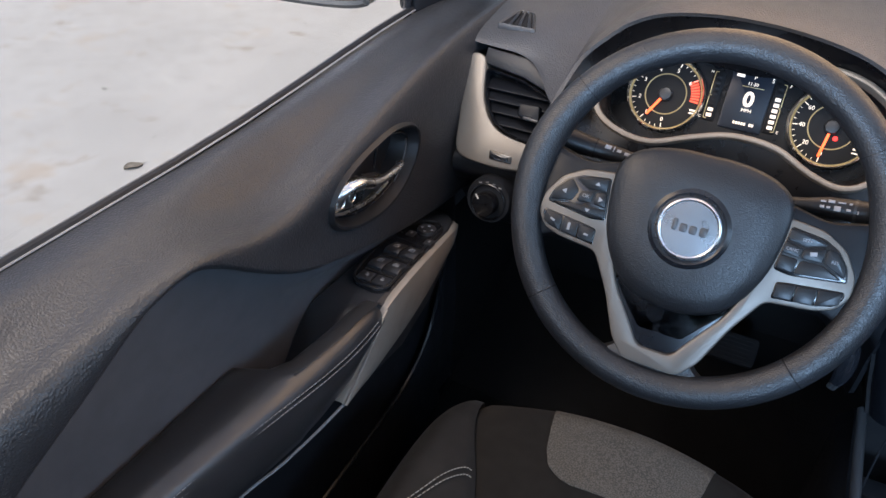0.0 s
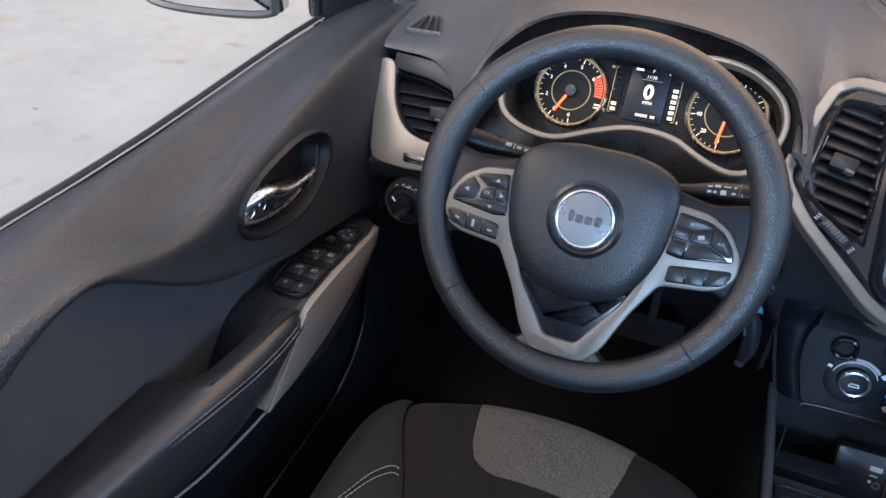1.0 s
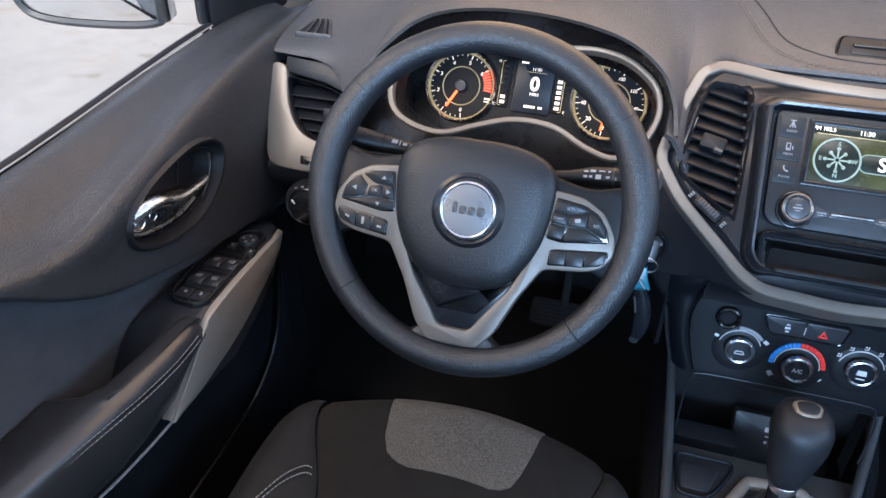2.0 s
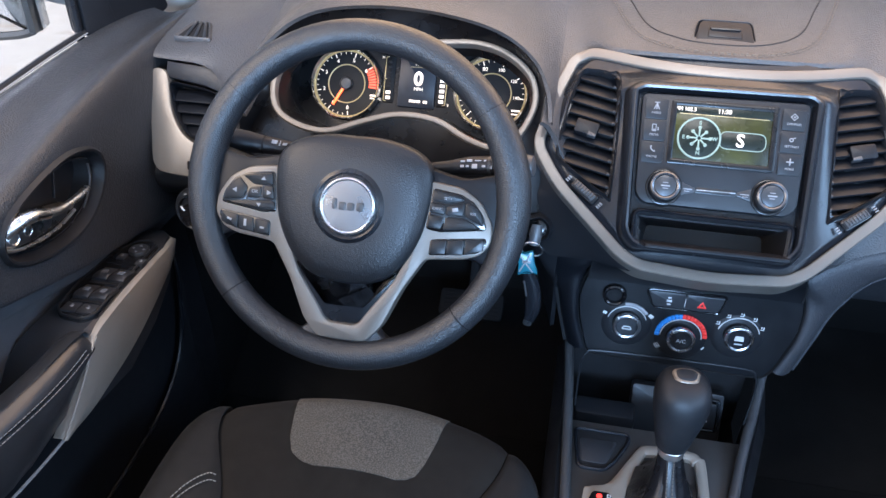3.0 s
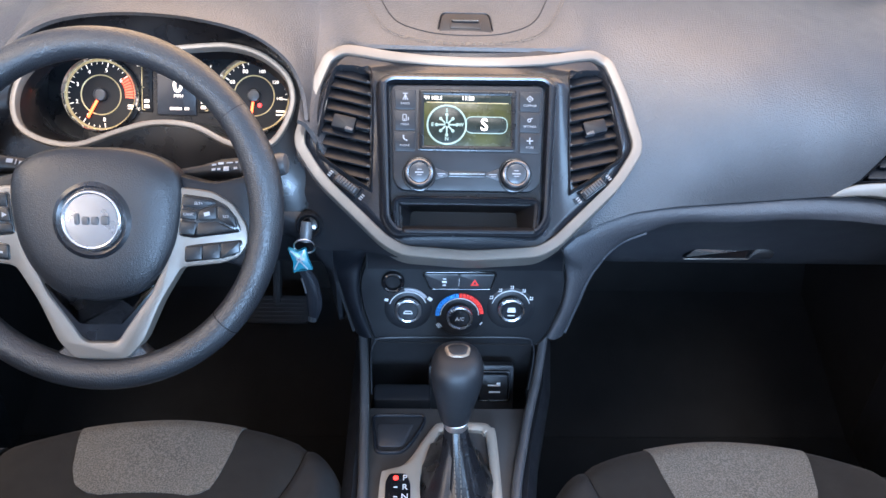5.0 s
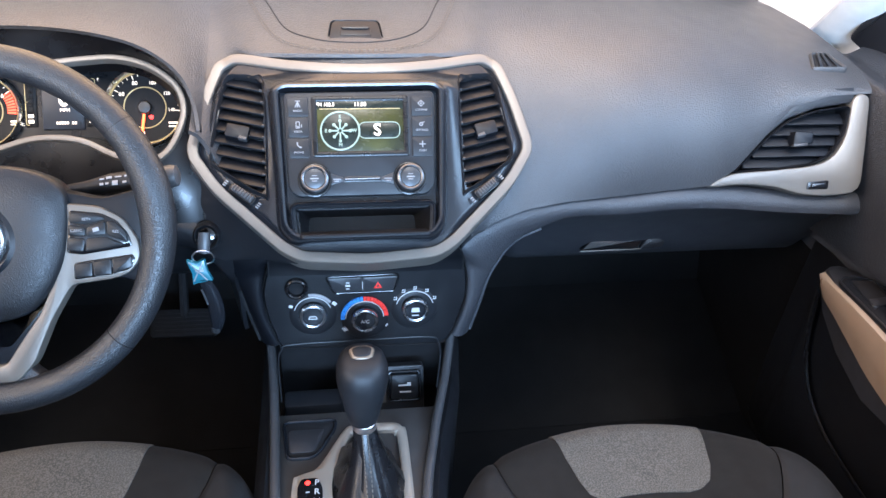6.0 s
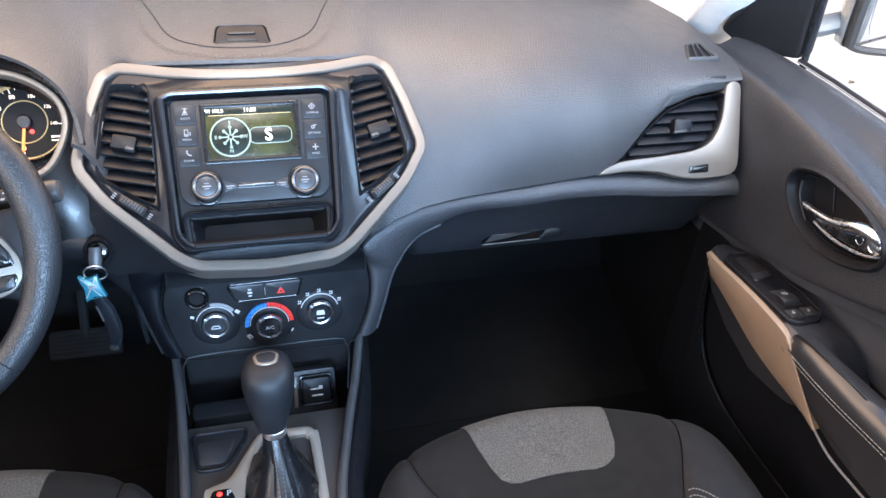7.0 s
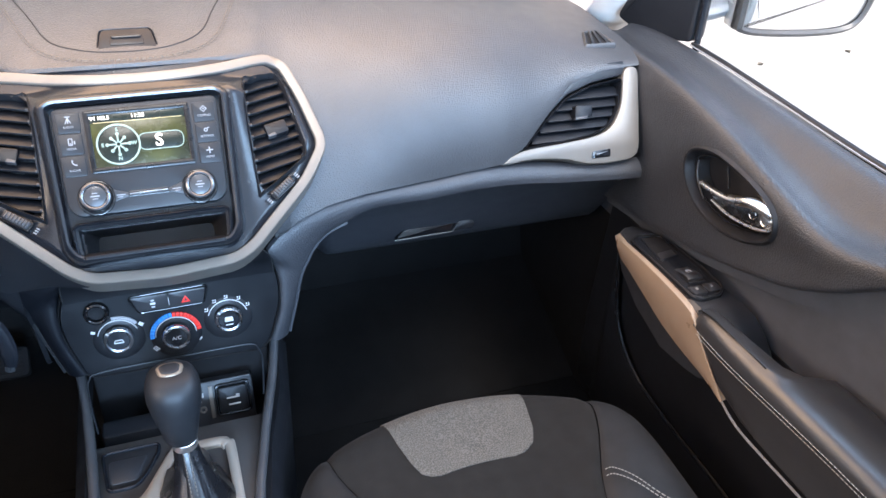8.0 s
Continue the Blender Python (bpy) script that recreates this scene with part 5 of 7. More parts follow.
part("panel", dome(ho, H, [(1.0, -0.04), (1.0, -0.004), (0.985, 0.0), (0.9, 0.001), (0.7, 0.001)]), HEATER, heater)
part("panel_gap", band(inset(ho, -0.0025), inset(ho, 0.0005), H, -0.03, 0.001), SHADOW, heater)
for edge_line in apron_edges:
    part("apron_gap", tube([Vector(p) + Vector((0, -0.0006, 0.0004)) for p in edge_line], 0.0013, 6), SHADOW, heater)
for u, v in ((-0.0705, -0.030), (0.0015, -0.0405), (0.0725, -0.0275)):
    part("knob_well", dome(circle((u, v - 0.003), 0.033, 40), H, [(1, -0.01), (1, 0.001), (0.9, 0.0035), (0.6, 0.004)]), BLACK, heater)
    k = knob(heater, H, (u, v + 0.001), 0.0182, 0.0155, 0.002)
    part("pointer", bar(H, u - 0.011, v + 0.013, u - 0.0135, v + 0.016, 0.0022, 0.0172), WHITE, k)
    if abs(u) < 0.01:
        part("legend", lettering("A/C", H, (u, v), 0.0075, 0.0153), WHITE, k)
    elif u < 0:
        part("legend", merge(bar(H, u - 0.006, v - 0.002, u + 0.006, v - 0.002, 0.0014, 0.0158), bar(H, u - 0.004, v + 0.002, u + 0.004, v + 0.002, 0.0014, 0.0158), bar(H, u - 0.006, v - 0.002, u - 0.004, v + 0.002, 0.0012, 0.0158), bar(H, u + 0.006, v - 0.002, u + 0.004, v + 0.002, 0.0012, 0.0158)), WHITE, k)
    else:
        part("legend", merge(panel(rounded([(u - 0.006, v - 0.001), (u + 0.006, v - 0.001), (u + 0.005, v + 0.006), (u - 0.005, v + 0.006)], 0.001), H, 0.0150, 0.0158, 0.0001), bar(H, u - 0.005, v - 0.006, u + 0.005, v - 0.006, 0.0016, 0.0158)), WHITE, k)
part("fan_scale", arc_band(H, (-0.0705, -0.030), 0.0275, 0.0315, 35, 100, 0.002, 0.0045), LEGEND, heater)
part("fan_mark", bar(H, -0.103, -0.016, -0.098, -0.018, 0.004, 0.0045), WHITE, heater)
part("fan_mark", bar(H, -0.043, -0.013, -0.038, -0.017, 0.005, 0.0045), WHITE, heater)
part("fan_line", arc_band(H, (-0.0705, -0.030), 0.0255, 0.0265, 20, 165, 0.003, 0.0046), WHITE, heater)
part("cold_scale", merge(*[arc_band(H, (0.0015, -0.0405), 0.0280, 0.0338, a, a + 7.5, 0.002, 0.0048, 3) for a in range(94, 176, 9)]), BLUE, heater, "blue cold scale")
part("hot_scale", merge(*[arc_band(H, (0.0015, -0.0405), 0.0280, 0.0338, a, a + 7.5, 0.002, 0.0048, 3) for a in range(4, 86, 9)]), RED, heater, "red hot scale")
part("temperature_line", merge(arc_band(H, (0.0015, -0.0405), 0.0262, 0.0272, 0, 180, 0.003, 0.0046), bar(H, -0.031, -0.056, -0.0265, -0.062, 0.0010, 0.0046), bar(H, -0.0275, -0.0535, -0.0225, -0.060, 0.0010, 0.0046), bar(H, -0.0295, -0.0545, -0.0245, -0.061, 0.0010, 0.0046), bar(H, 0.034, -0.052, 0.031, -0.056, 0.002, 0.0046)), WHITE, heater)
marks = [arc_band(H, (0.0725, -0.0275), 0.0262, 0.0272, 15, 165, 0.003, 0.0046)]
for a in (28, 58, 90, 120, 150):
    q = radians(a)
    c = (0.0725 + 0.0318 * math.cos(q), -0.0275 + 0.0318 * math.sin(q))
    marks += [bar(H, c[0] - 0.0028, c[1] - 0.0016, c[0] + 0.0020, c[1] - 0.0016, 0.0011, 0.0046), bar(H, c[0] + 0.0016, c[1] - 0.0014, c[0] + 0.0016, c[1] + 0.0030, 0.0013, 0.0046), panel(circle((c[0] - 0.0012, c[1] + 0.0018), 0.0011, 8), H, 0.004, 0.0046, 0.0001)]
part("airflow_marks", merge(*marks), WHITE, heater)
part("sensor", band(circle((-0.0915, 0.011), 0.0160, 32), circle((-0.0915, 0.011), 0.010, 32), H, 0.0, 0.009, 0.5), GLOSS, heater, "round glossy socket")
part("socket", dome(circle((-0.0915, 0.011), 0.011, 24), H, [(1, 0.0), (1, 0.003), (0.6, 0.0015)]), SHADOW, heater)
bp = rounded([(-0.0395, 0.000), (0.0435, 0.0005), (0.0500, 0.0265), (-0.0510, 0.0250)], 0.006)
sw = part("switch_strip", band(inset(bp, -0.002), inset(bp, 0.001), H, 0.0, 0.004), GLOSS, heater)
for a, b in ((-0.040, -0.0015), (-0.0005, 0.042)):
    part("button", panel(rounded([(a, 0.002), (b, 0.002), (b + (0.006 if b > 0 else 0.0), 0.0245), (a - (0.009 if a < -0.01 else 0), 0.0245)], 0.003), H, 0.0, 0.0045, 0.0012), BUTTON, sw)
hz = [(0.0145, 0.0072), (0.0265, 0.0072), (0.0205, 0.0172)]
part("hazard_mark", band(hz, [(0.0180, 0.0090), (0.0230, 0.0090), (0.0205, 0.0132)], H, 0.004, 0.0054), RED, sw, "red hazard triangle")
part("icon", merge(bar(H, -0.0235, 0.0172, -0.0190, 0.0172, 0.002, 0.0050), bar(H, -0.0245, 0.0125, -0.0180, 0.0125, 0.003, 0.0050), bar(H, -0.0235, 0.0075, -0.0190, 0.0075, 0.002, 0.0050), bar(H, -0.001, 0.007, -0.001, 0.018, 0.0008, 0.0050)), WHITE, sw)

# ---- centre console ----
console = thing("centre_console", (0.004, 0.7, 0.03), "black centre console between the seats with grey side rails", "console")
CZ = 0.362
part("side_wall", sheet([[(-0.142, y, 0.04), (-0.142, y, CZ - 0.02), (-0.128, y, CZ)] for y in (0.15, 0.5, 0.98)], 0.01), BLACK, console)
part("side_wall", sheet([[(x + 0.006, y, 0.04), (x + 0.006, y, CZ - 0.02), (x - 0.006, y, CZ)] for x, y in ((0.074, 0.15), (0.074, 0.5), (0.080, 0.60), (0.105, 0.74), (0.138, 0.86), (0.155, 0.98))], 0.01), BLACK, console)
C = Matrix.Translation((0.004, 0, CZ))
plate_o = [(-0.128, 0.16), (0.066, 0.16), (0.066, 0.55), (0.072, 0.62), (0.098, 0.74), (0.116, 0.812), (-0.134, 0.812), (-0.130, 0.55)]
plate = panel(rounded(plate_o, 0.004, 2), C, -0.02, 0.0, 0.002)
part("top_plate", plate, CONSOLE, console)
for s in (-1, 1):
    r = [(-0.120, -0.121, -0.125, -0.131, -0.137), (0.066, 0.072, 0.097, 0.130, 0.147)][s > 0]
    line = spline([(x, y, CZ + z) for x, y, z in zip(r, (0.30, 0.60, 0.74, 0.86, 0.93), (0.006, 0.007, 0.010, 0.026, 0.050))], 6)
    part("side_rail", tube(line, 0.0070, 10), RAIL, console, "grey side rail")
# triangular coin tray
tray = [(-0.119, 0.795), (-0.045, 0.795), (-0.047, 0.778), (-0.066, 0.742), (-0.078, 0.728), (-0.112, 0.728)]
to = rounded(tray, 0.009, 4)
tp = part("coin_tray", band(inset(to, -0.003), inset(to, 0.002), C, -0.004, 0.004), SATIN, console, "small open coin tray")
# Flat plate; the tray's depth is only shade put into its colour.
part("tray_floor", panel(inset(to, 0.001), C, -0.001, 0.0012), SHADOW, tp)
part("tray_step", panel(rounded([(-0.112, 0.780), (-0.060, 0.780), (-0.075, 0.738), (-0.110, 0.738)], 0.006), C, 0.0, 0.0022), BUTTON, tp)
# deep front pocket with sockets
pk = part("front_pocket", box(-0.125, 0.133, 0.812, 0.955, CZ - 0.105, CZ - 0.095), SHADOW, console, "deep dark front pocket")
part("pocket_back", box(-0.128, 0.136, 0.950, 0.965, CZ - 0.10, CZ + 0.10), SHADOW, pk)
part("pocket_rim", tube(spline([(-0.119, 0.830, 0.372), (-0.119, 0.838, 0.440), (-0.114, 0.842, 0.462), (-0.098, 0.844, 0.470), (0.0, 0.844, 0.472), (0.096, 0.844, 0.472), (0.112, 0.842, 0.462), (0.116, 0.838, 0.440), (0.112, 0.828, 0.385)], 4), 0.0013, 6), BLACK, pk, "thin edge round the pocket")
part("pocket_ledge", box(-0.118, -0.03, 0.84, 0.875, CZ - 0.05, CZ - 0.012), BLACK, pk)
SO = lean((0.047, 0.900, 0.318), 25)
sock = part("socket_panel", panel(rounded([(-0.080, -0.040), (0.056, -0.040), (0.056, 0.036), (-0.080, 0.036)], 0.006), SO, -0.02, 0.0, 0.002), BUTTON, console, "socket panel in the pocket")
part("power_socket", panel(rounded([(0.002, -0.018), (0.046, -0.018), (0.046, 0.024), (0.002, 0.024)], 0.005), SO, 0.0, 0.009, 0.003), BLACK, sock, "square covered power socket")
part("socket_frame", band(rounded([(-0.003, -0.023), (0.051, -0.023), (0.051, 0.029), (-0.003, 0.029)], 0.006), rounded([(0.001, -0.019), (0.047, -0.019), (0.047, 0.025), (0.001, 0.025)], 0.005), SO, 0.0, 0.006), SATIN, sock)
part("legend", merge(bar(SO, 0.014, 0.006, 0.034, 0.006, 0.0026, 0.0096), bar(SO, 0.028, 0.009, 0.034, 0.009, 0.003, 0.0096), bar(SO, 0.016, -0.005, 0.034, -0.005, 0.0026, 0.0096)), WHITE, sock)
part("side_strip", panel([(-0.012, -0.024), (-0.006, -0.024), (-0.006, 0.028), (-0.012, 0.028)], SO, 0.0, 0.003, 0.0005), SILVER, sock)
part("usb_port", panel(rounded([(-0.036, 0.012), (-0.020, 0.012), (-0.020, 0.019), (-0.036, 0.019)], 0.001), SO, 0.0, 0.002, 0.0005), WHITE, sock, "small pale port")
part("audio_port", band(circle((-0.023, -0.008), 0.0055, 20), circle((-0.023, -0.008), 0.003, 20), SO, 0.0, 0.003), SILVER, sock)
part("port_mark", merge(bar(SO, -0.034, -0.004, -0.030, -0.004, 0.004, 0.0012), bar(SO, -0.034, 0.005, -0.024, 0.005, 0.002, 0.0012)), WHITE, sock)

# gear selector
gear = thing("gear_selector", (0.0, 0.70, CZ), "black leather gear selector with stitched gaiter in a silver surround", "gear lever")
surround_o = [(-0.020, 0.778), (0.036, 0.778), (0.050, 0.769), (0.056, 0.750), (0.054, 0.60), (0.046, 0.545), (-0.098, 0.545), (-0.106, 0.58), (-0.104, 0.680), (-0.096, 0.694), (-0.072, 0.704), (-0.048, 0.744), (-0.034, 0.768)]
surround_i = [(-0.018, 0.762), (0.030, 0.764), (0.038, 0.758), (0.042, 0.744), (0.041, 0.61), (0.034, 0.565), (-0.030, 0.565), (-0.046, 0.60), (-0.052, 0.665), (-0.050, 0.690), (-0.046, 0.705), (-0.036, 0.732), (-0.026, 0.754)]
so = [p.to_2d() for p in spline([(*p, 0) for p in surround_o], 5, True)]
si = [p.to_2d() for p in spline([(*p, 0) for p in surround_i], 5, True)]
part("surround", band(so, si, C, -0.004, 0.010, 0.25), SILVER_WARM_LIT, gear, "satin silver surround, warm light put into its colour")
part("gear_gate", panel(rounded([(-0.097, 0.550), (-0.064, 0.550), (-0.064, 0.668), (-0.070, 0.684), (-0.092, 0.684), (-0.097, 0.670)], 0.005), C, 0.0, 0.0125, 0.001), GLOSS, gear)
part("gear_letters", merge(*[lettering(w, C, (-0.0715, 0.6755 - i * 0.0148), 0.0125, 0.0132) for i, w in enumerate("PRND")]), WHITE, gear)
part("gear_light", panel(circle((-0.0835, 0.6760), 0.0036, 14), C, 0.011, 0.0134, 0.0004), REDLIGHT, gear, "glowing red selector light")
part("gear_ticks", merge(*[bar(C, -0.086, 0.661 - i * 0.0148, -0.081, 0.661 - i * 0.0148, 0.0014, 0.0132) for i in range(3)]), WHITE, gear)
gl = []
for k, (cx, cy, rx, ry, z) in enumerate(((-0.004, 0.665, 0.047, 0.097, 0.0), (-0.004, 0.668, 0.044, 0.088, 0.012), (-0.003, 0.680, 0.029, 0.050, 0.034), (-0.004, 0.690, 0.0185, 0.027, 0.062), (-0.006, 0.697, 0.015, 0.017, 0.084), (-0.007, 0.699, 0.014, 0.0145, 0.092))):
    loop = []
    for i in range(40):
        q = 2 * math.pi * i / 40
        wr = 1 + 0.07 * math.sin(5 * q + k * 1.1) * (1 if 0 < k < 5 else 0.2) + 0.05 * math.sin(11 * q + k) * (1 if 0 < k < 5 else 0)
        loop.append(C @ Vector((cx + rx * wr * math.cos(q), cy + ry * wr * math.sin(q), z)))
    gl.append(loop)
GAITER = material("gaiter_leather", (0.008, 0.008, 0.0092), 0.30, grain=0.5, grain_size=420, relief=0.0004, cells=True)
part("gaiter", rings(gl), GAITER, gear, "creased black leather gaiter")
stitches = []
for off in (-0.0035, 0.0035):
    pts = spline([(off - 0.003, 0.700 - 0.0175, CZ + 0.090), (off - 0.002, 0.666, CZ + 0.068), (off, 0.636, CZ + 0.040), (off + 0.001, 0.585, CZ + 0.016)], 8)
    for a, b in zip(pts[::1], pts[1::1]):
        stitches.append(tube([a, a.lerp(b, 0.6)], 0.0009, 5))
part("gaiter_stitching", merge(*stitches), SEAMTHREAD, gear, "pale twin stitching")
part("collar", dome(circle((-0.007, 0.6985), 0.0150, 28), C, [(1, 0.088), (1.06, 0.090), (1.06, 0.100), (0.9, 0.1025)]), CHROME, gear)
kl = []
for z, rx, ry, dx, dy in ((0.1015, 0.0175, 0.0165, 0, 0), (0.107, 0.0215, 0.0210, 0, 0), (0.120, 0.0250, 0.025, 0, 0.001), (0.140, 0.0290, 0.030, 0, 0.002), (0.158, 0.0335, 0.034, 0, 0.003), (0.174, 0.0362, 0.036, 0, 0.004), (0.188, 0.0360, 0.0355, 0, 0.004), (0.198, 0.0325, 0.032, 0, 0.005), (0.2045, 0.0255, 0.025, 0, 0.006), (0.2075, 0.0130, 0.012, 0, 0.006)):
    kl.append([C @ Vector((-0.009 + dx + 0.89 * rx * math.copysign(abs(math.cos(q)) ** 0.85, math.cos(q)), 0.699 + dy + ry * math.copysign(abs(math.sin(q)) ** 0.85, math.sin(q)), z)) for q in (2 * math.pi * i / 36 for i in range(36))])
kn = part("grip", rings(kl, True, True), GRIP, gear, "smooth black grip")
KT = C @ pose(-0.009, 0.7010, 0.2058, 7)
part("grip_cap", dome(rounded([(-0.0165, 0.013), (-0.013, -0.001), (-0.007, -0.0045), (0.007, -0.0045), (0.013, -0.001), (0.0165, 0.013), (0.009, 0.018), (-0.009, 0.018)], 0.004), KT, [(1, -0.008), (1, 0.0015), (0.9, 0.0035), (0.8, 0.0040)]), BRONZE, kn, "dull bronze rim of the grip cap")
part("grip_button", dome(rounded([(-0.0125, 0.011), (-0.010, 0.001), (-0.005, -0.0015), (0.005, -0.0015), (0.010, 0.001), (0.0125, 0.011), (0.0065, 0.0150), (-0.0065, 0.0150)], 0.003), KT, [(1, 0.0), (1, 0.0044), (0.9, 0.0052), (0.6, 0.0056)]), GRIP, kn)

# brake pedal
pedal = thing("brake_pedal", (-0.33, 1.2, 0.2), "black ribbed rubber brake pedal in the footwell", "pedal")
PD = lean((-0.335, 1.235, 0.20), 50)
part("pad", panel(rounded([(-0.065, -0.028), (0.065, -0.028), (0.065, 0.028), (-0.065, 0.028)], 0.01), PD, -0.012, 0.004, 0.003), SHADOW, pedal)
for i in range(6):
    part("rib", bar(PD, -0.055, -0.020 + i * 0.008, 0.055, -0.020 + i * 0.008, 0.003, 0.0065, 0.003), SHADOW, pedal)
part("arm", tube([(-0.335, 1.245, 0.205), (-0.335, 1.32, 0.34), (-0.335, 1.36, 0.48)], 0.009, 8), SHADOW, pedal)


# ---- seats ----
def seat(cx, s, back_by, flare, name_label):
    """A seat cushion; s = +1 when the outer side is to the right. Only the cushion's front stands in view."""
    st = thing("car_seat", (cx, 0.5, 0.03), name_label, "car seat", "front seats")
    P = lambda u, y, z: (cx + s * (u + flare * smoothstep(0.19, 0.27, u)), y - back_by, z)
    FRONT = [(-0.275, 0.620), (-0.262, 0.672), (-0.243, 0.706), (-0.203, 0.735), (-0.155, 0.756), (-0.107, 0.768), (-0.06, 0.776), (-0.011, 0.779), (0.05, 0.775), (0.103, 0.766), (0.15, 0.752), (0.201, 0.731), (0.232, 0.703), (0.255, 0.66), (0.270, 0.600)]
    front_pts = [(p.x, p.y) for p in spline([(a, b, 0) for a, b in FRONT], 5)]
    front = lambda u: interp(u, front_pts)
    seam_u = lambda y: 0.132 + 0.070 * smoothstep(0.50, 0.74, y)

    def height(u, y):
        out = smoothstep(0.0, 0.05, abs(u) - seam_u(y))
        rise = 0.009 * out * smoothstep(0.74, 0.58, y)
        drop = 0.075 * max(0, (abs(u) - 0.215) / 0.053) ** 2.2
        dish = 0.012 * smoothstep(0.70, 0.35, y)
        groove = 0.006 * math.exp(-((abs(u) - seam_u(y)) / 0.006) ** 2)
        lip = max(0.0, 1 - (front(u) - y) / 0.040)
        return 0.388 - 0.006 * (u / 0.2) ** 2 + rise - drop - dish - groove - 0.020 * lip ** 2.4

    def skin(f0, f1, n, face=True, lift=0.0, depth=0.56):
        """Rows across, each from the cushion's skirt over its front and back along the top."""
        rows = []
        for i in range(n + 1):
            row = []
            taus = [depth * (j / 26) ** 1.6 for j in range(27)]
            for j, tau in enumerate(taus):
                y = 0.75 - tau
                u = f0(y) + (f1(y) - f0(y)) * i / n
                yy = front(u) - tau
                if j == 0 and face:
                    z = height(u, yy)
                    row += [P(u * 0.96, yy - 0.05, 0.14), P(u * 0.99, yy - 0.008, 0.26), P(u, yy + 0.006, z - 0.045), P(u, yy + 0.006, z - 0.014)]
                row.append(P(u, yy, height(u, yy) + lift))
            rows.append(row)
        return rows

    g = 0.0006
    part("centre_cushion", sheet(skin(lambda y: -seam_u(y) + g, lambda y: seam_u(y) - g, 34), 0.008), CLOTH, st, "black cloth centre cushion")
    part("bolster", sheet(skin(lambda y: seam_u(y) + g, lambda y: 0.268, 18), 0.008), BOLSTER, st, "dark stitched outer bolster")
    part("bolster", sheet(skin(lambda y: -seam_u(y) - g, lambda y: -0.268, 18), 0.008), BOLSTER, st, "dark inner bolster")
    # grey cloth patch at the front, narrowing rearwards, with rounded rear corners
    left = [(0.0, -0.115), (0.06, -0.107), (0.10, -0.099), (0.123, -0.091), (0.134, -0.078), (0.140, -0.056)]
    right = [(0.0, 0.106), (0.05, 0.098), (0.09, 0.090), (0.116, 0.079), (0.131, 0.062), (0.140, 0.034)]
    rows = []
    for j in range(30):
        tau = 0.140 * j / 29 - 0.003
        u0, u1 = interp(tau, left), interp(tau, right)
        row = []
        for k in range(25):
            u = u0 + (u1 - u0) * k / 24
            y = front(u) - max(0.0, tau)
            row.append(P(u, y + (0.0075 if tau < 0 else 0.001), height(u, y) + 0.0014 - (0.018 if tau < 0 else 0)))
        rows.append(row)
    part("front_patch", sheet(rows, 0.002), PATCH, st, "grey woven cloth patch")
    for k in (0.0, 0.010):
        pts = []
        for i in range(19):
            t = i / 18
            y = (0.600 if s < 0 else 0.580) - k - 0.085 * t ** 1.5
            u = seam_u(y) + 0.002 + 0.075 * t
            pts.append(Vector(P(u, y, height(u, y) + 0.0122)))
        part("stitching", merge(*[tube([a, a.lerp(b, 0.7)], 0.0008, 5) for a, b in zip(pts, pts[1:])]), THREAD, st, "pale twin stitching")
    part("seat_base", box(cx - 0.20, cx + 0.20, 0.20, 0.62, 0.03, 0.22, 0.02), SHADOW, st)
    return st


seat(-0.405, -1, 0.0, 0.0, "driver's seat cushion in black cloth with a grey front patch")
seat(0.378, 1, 0.037, 0.028, "front passenger seat cushion in black cloth with a grey front patch")


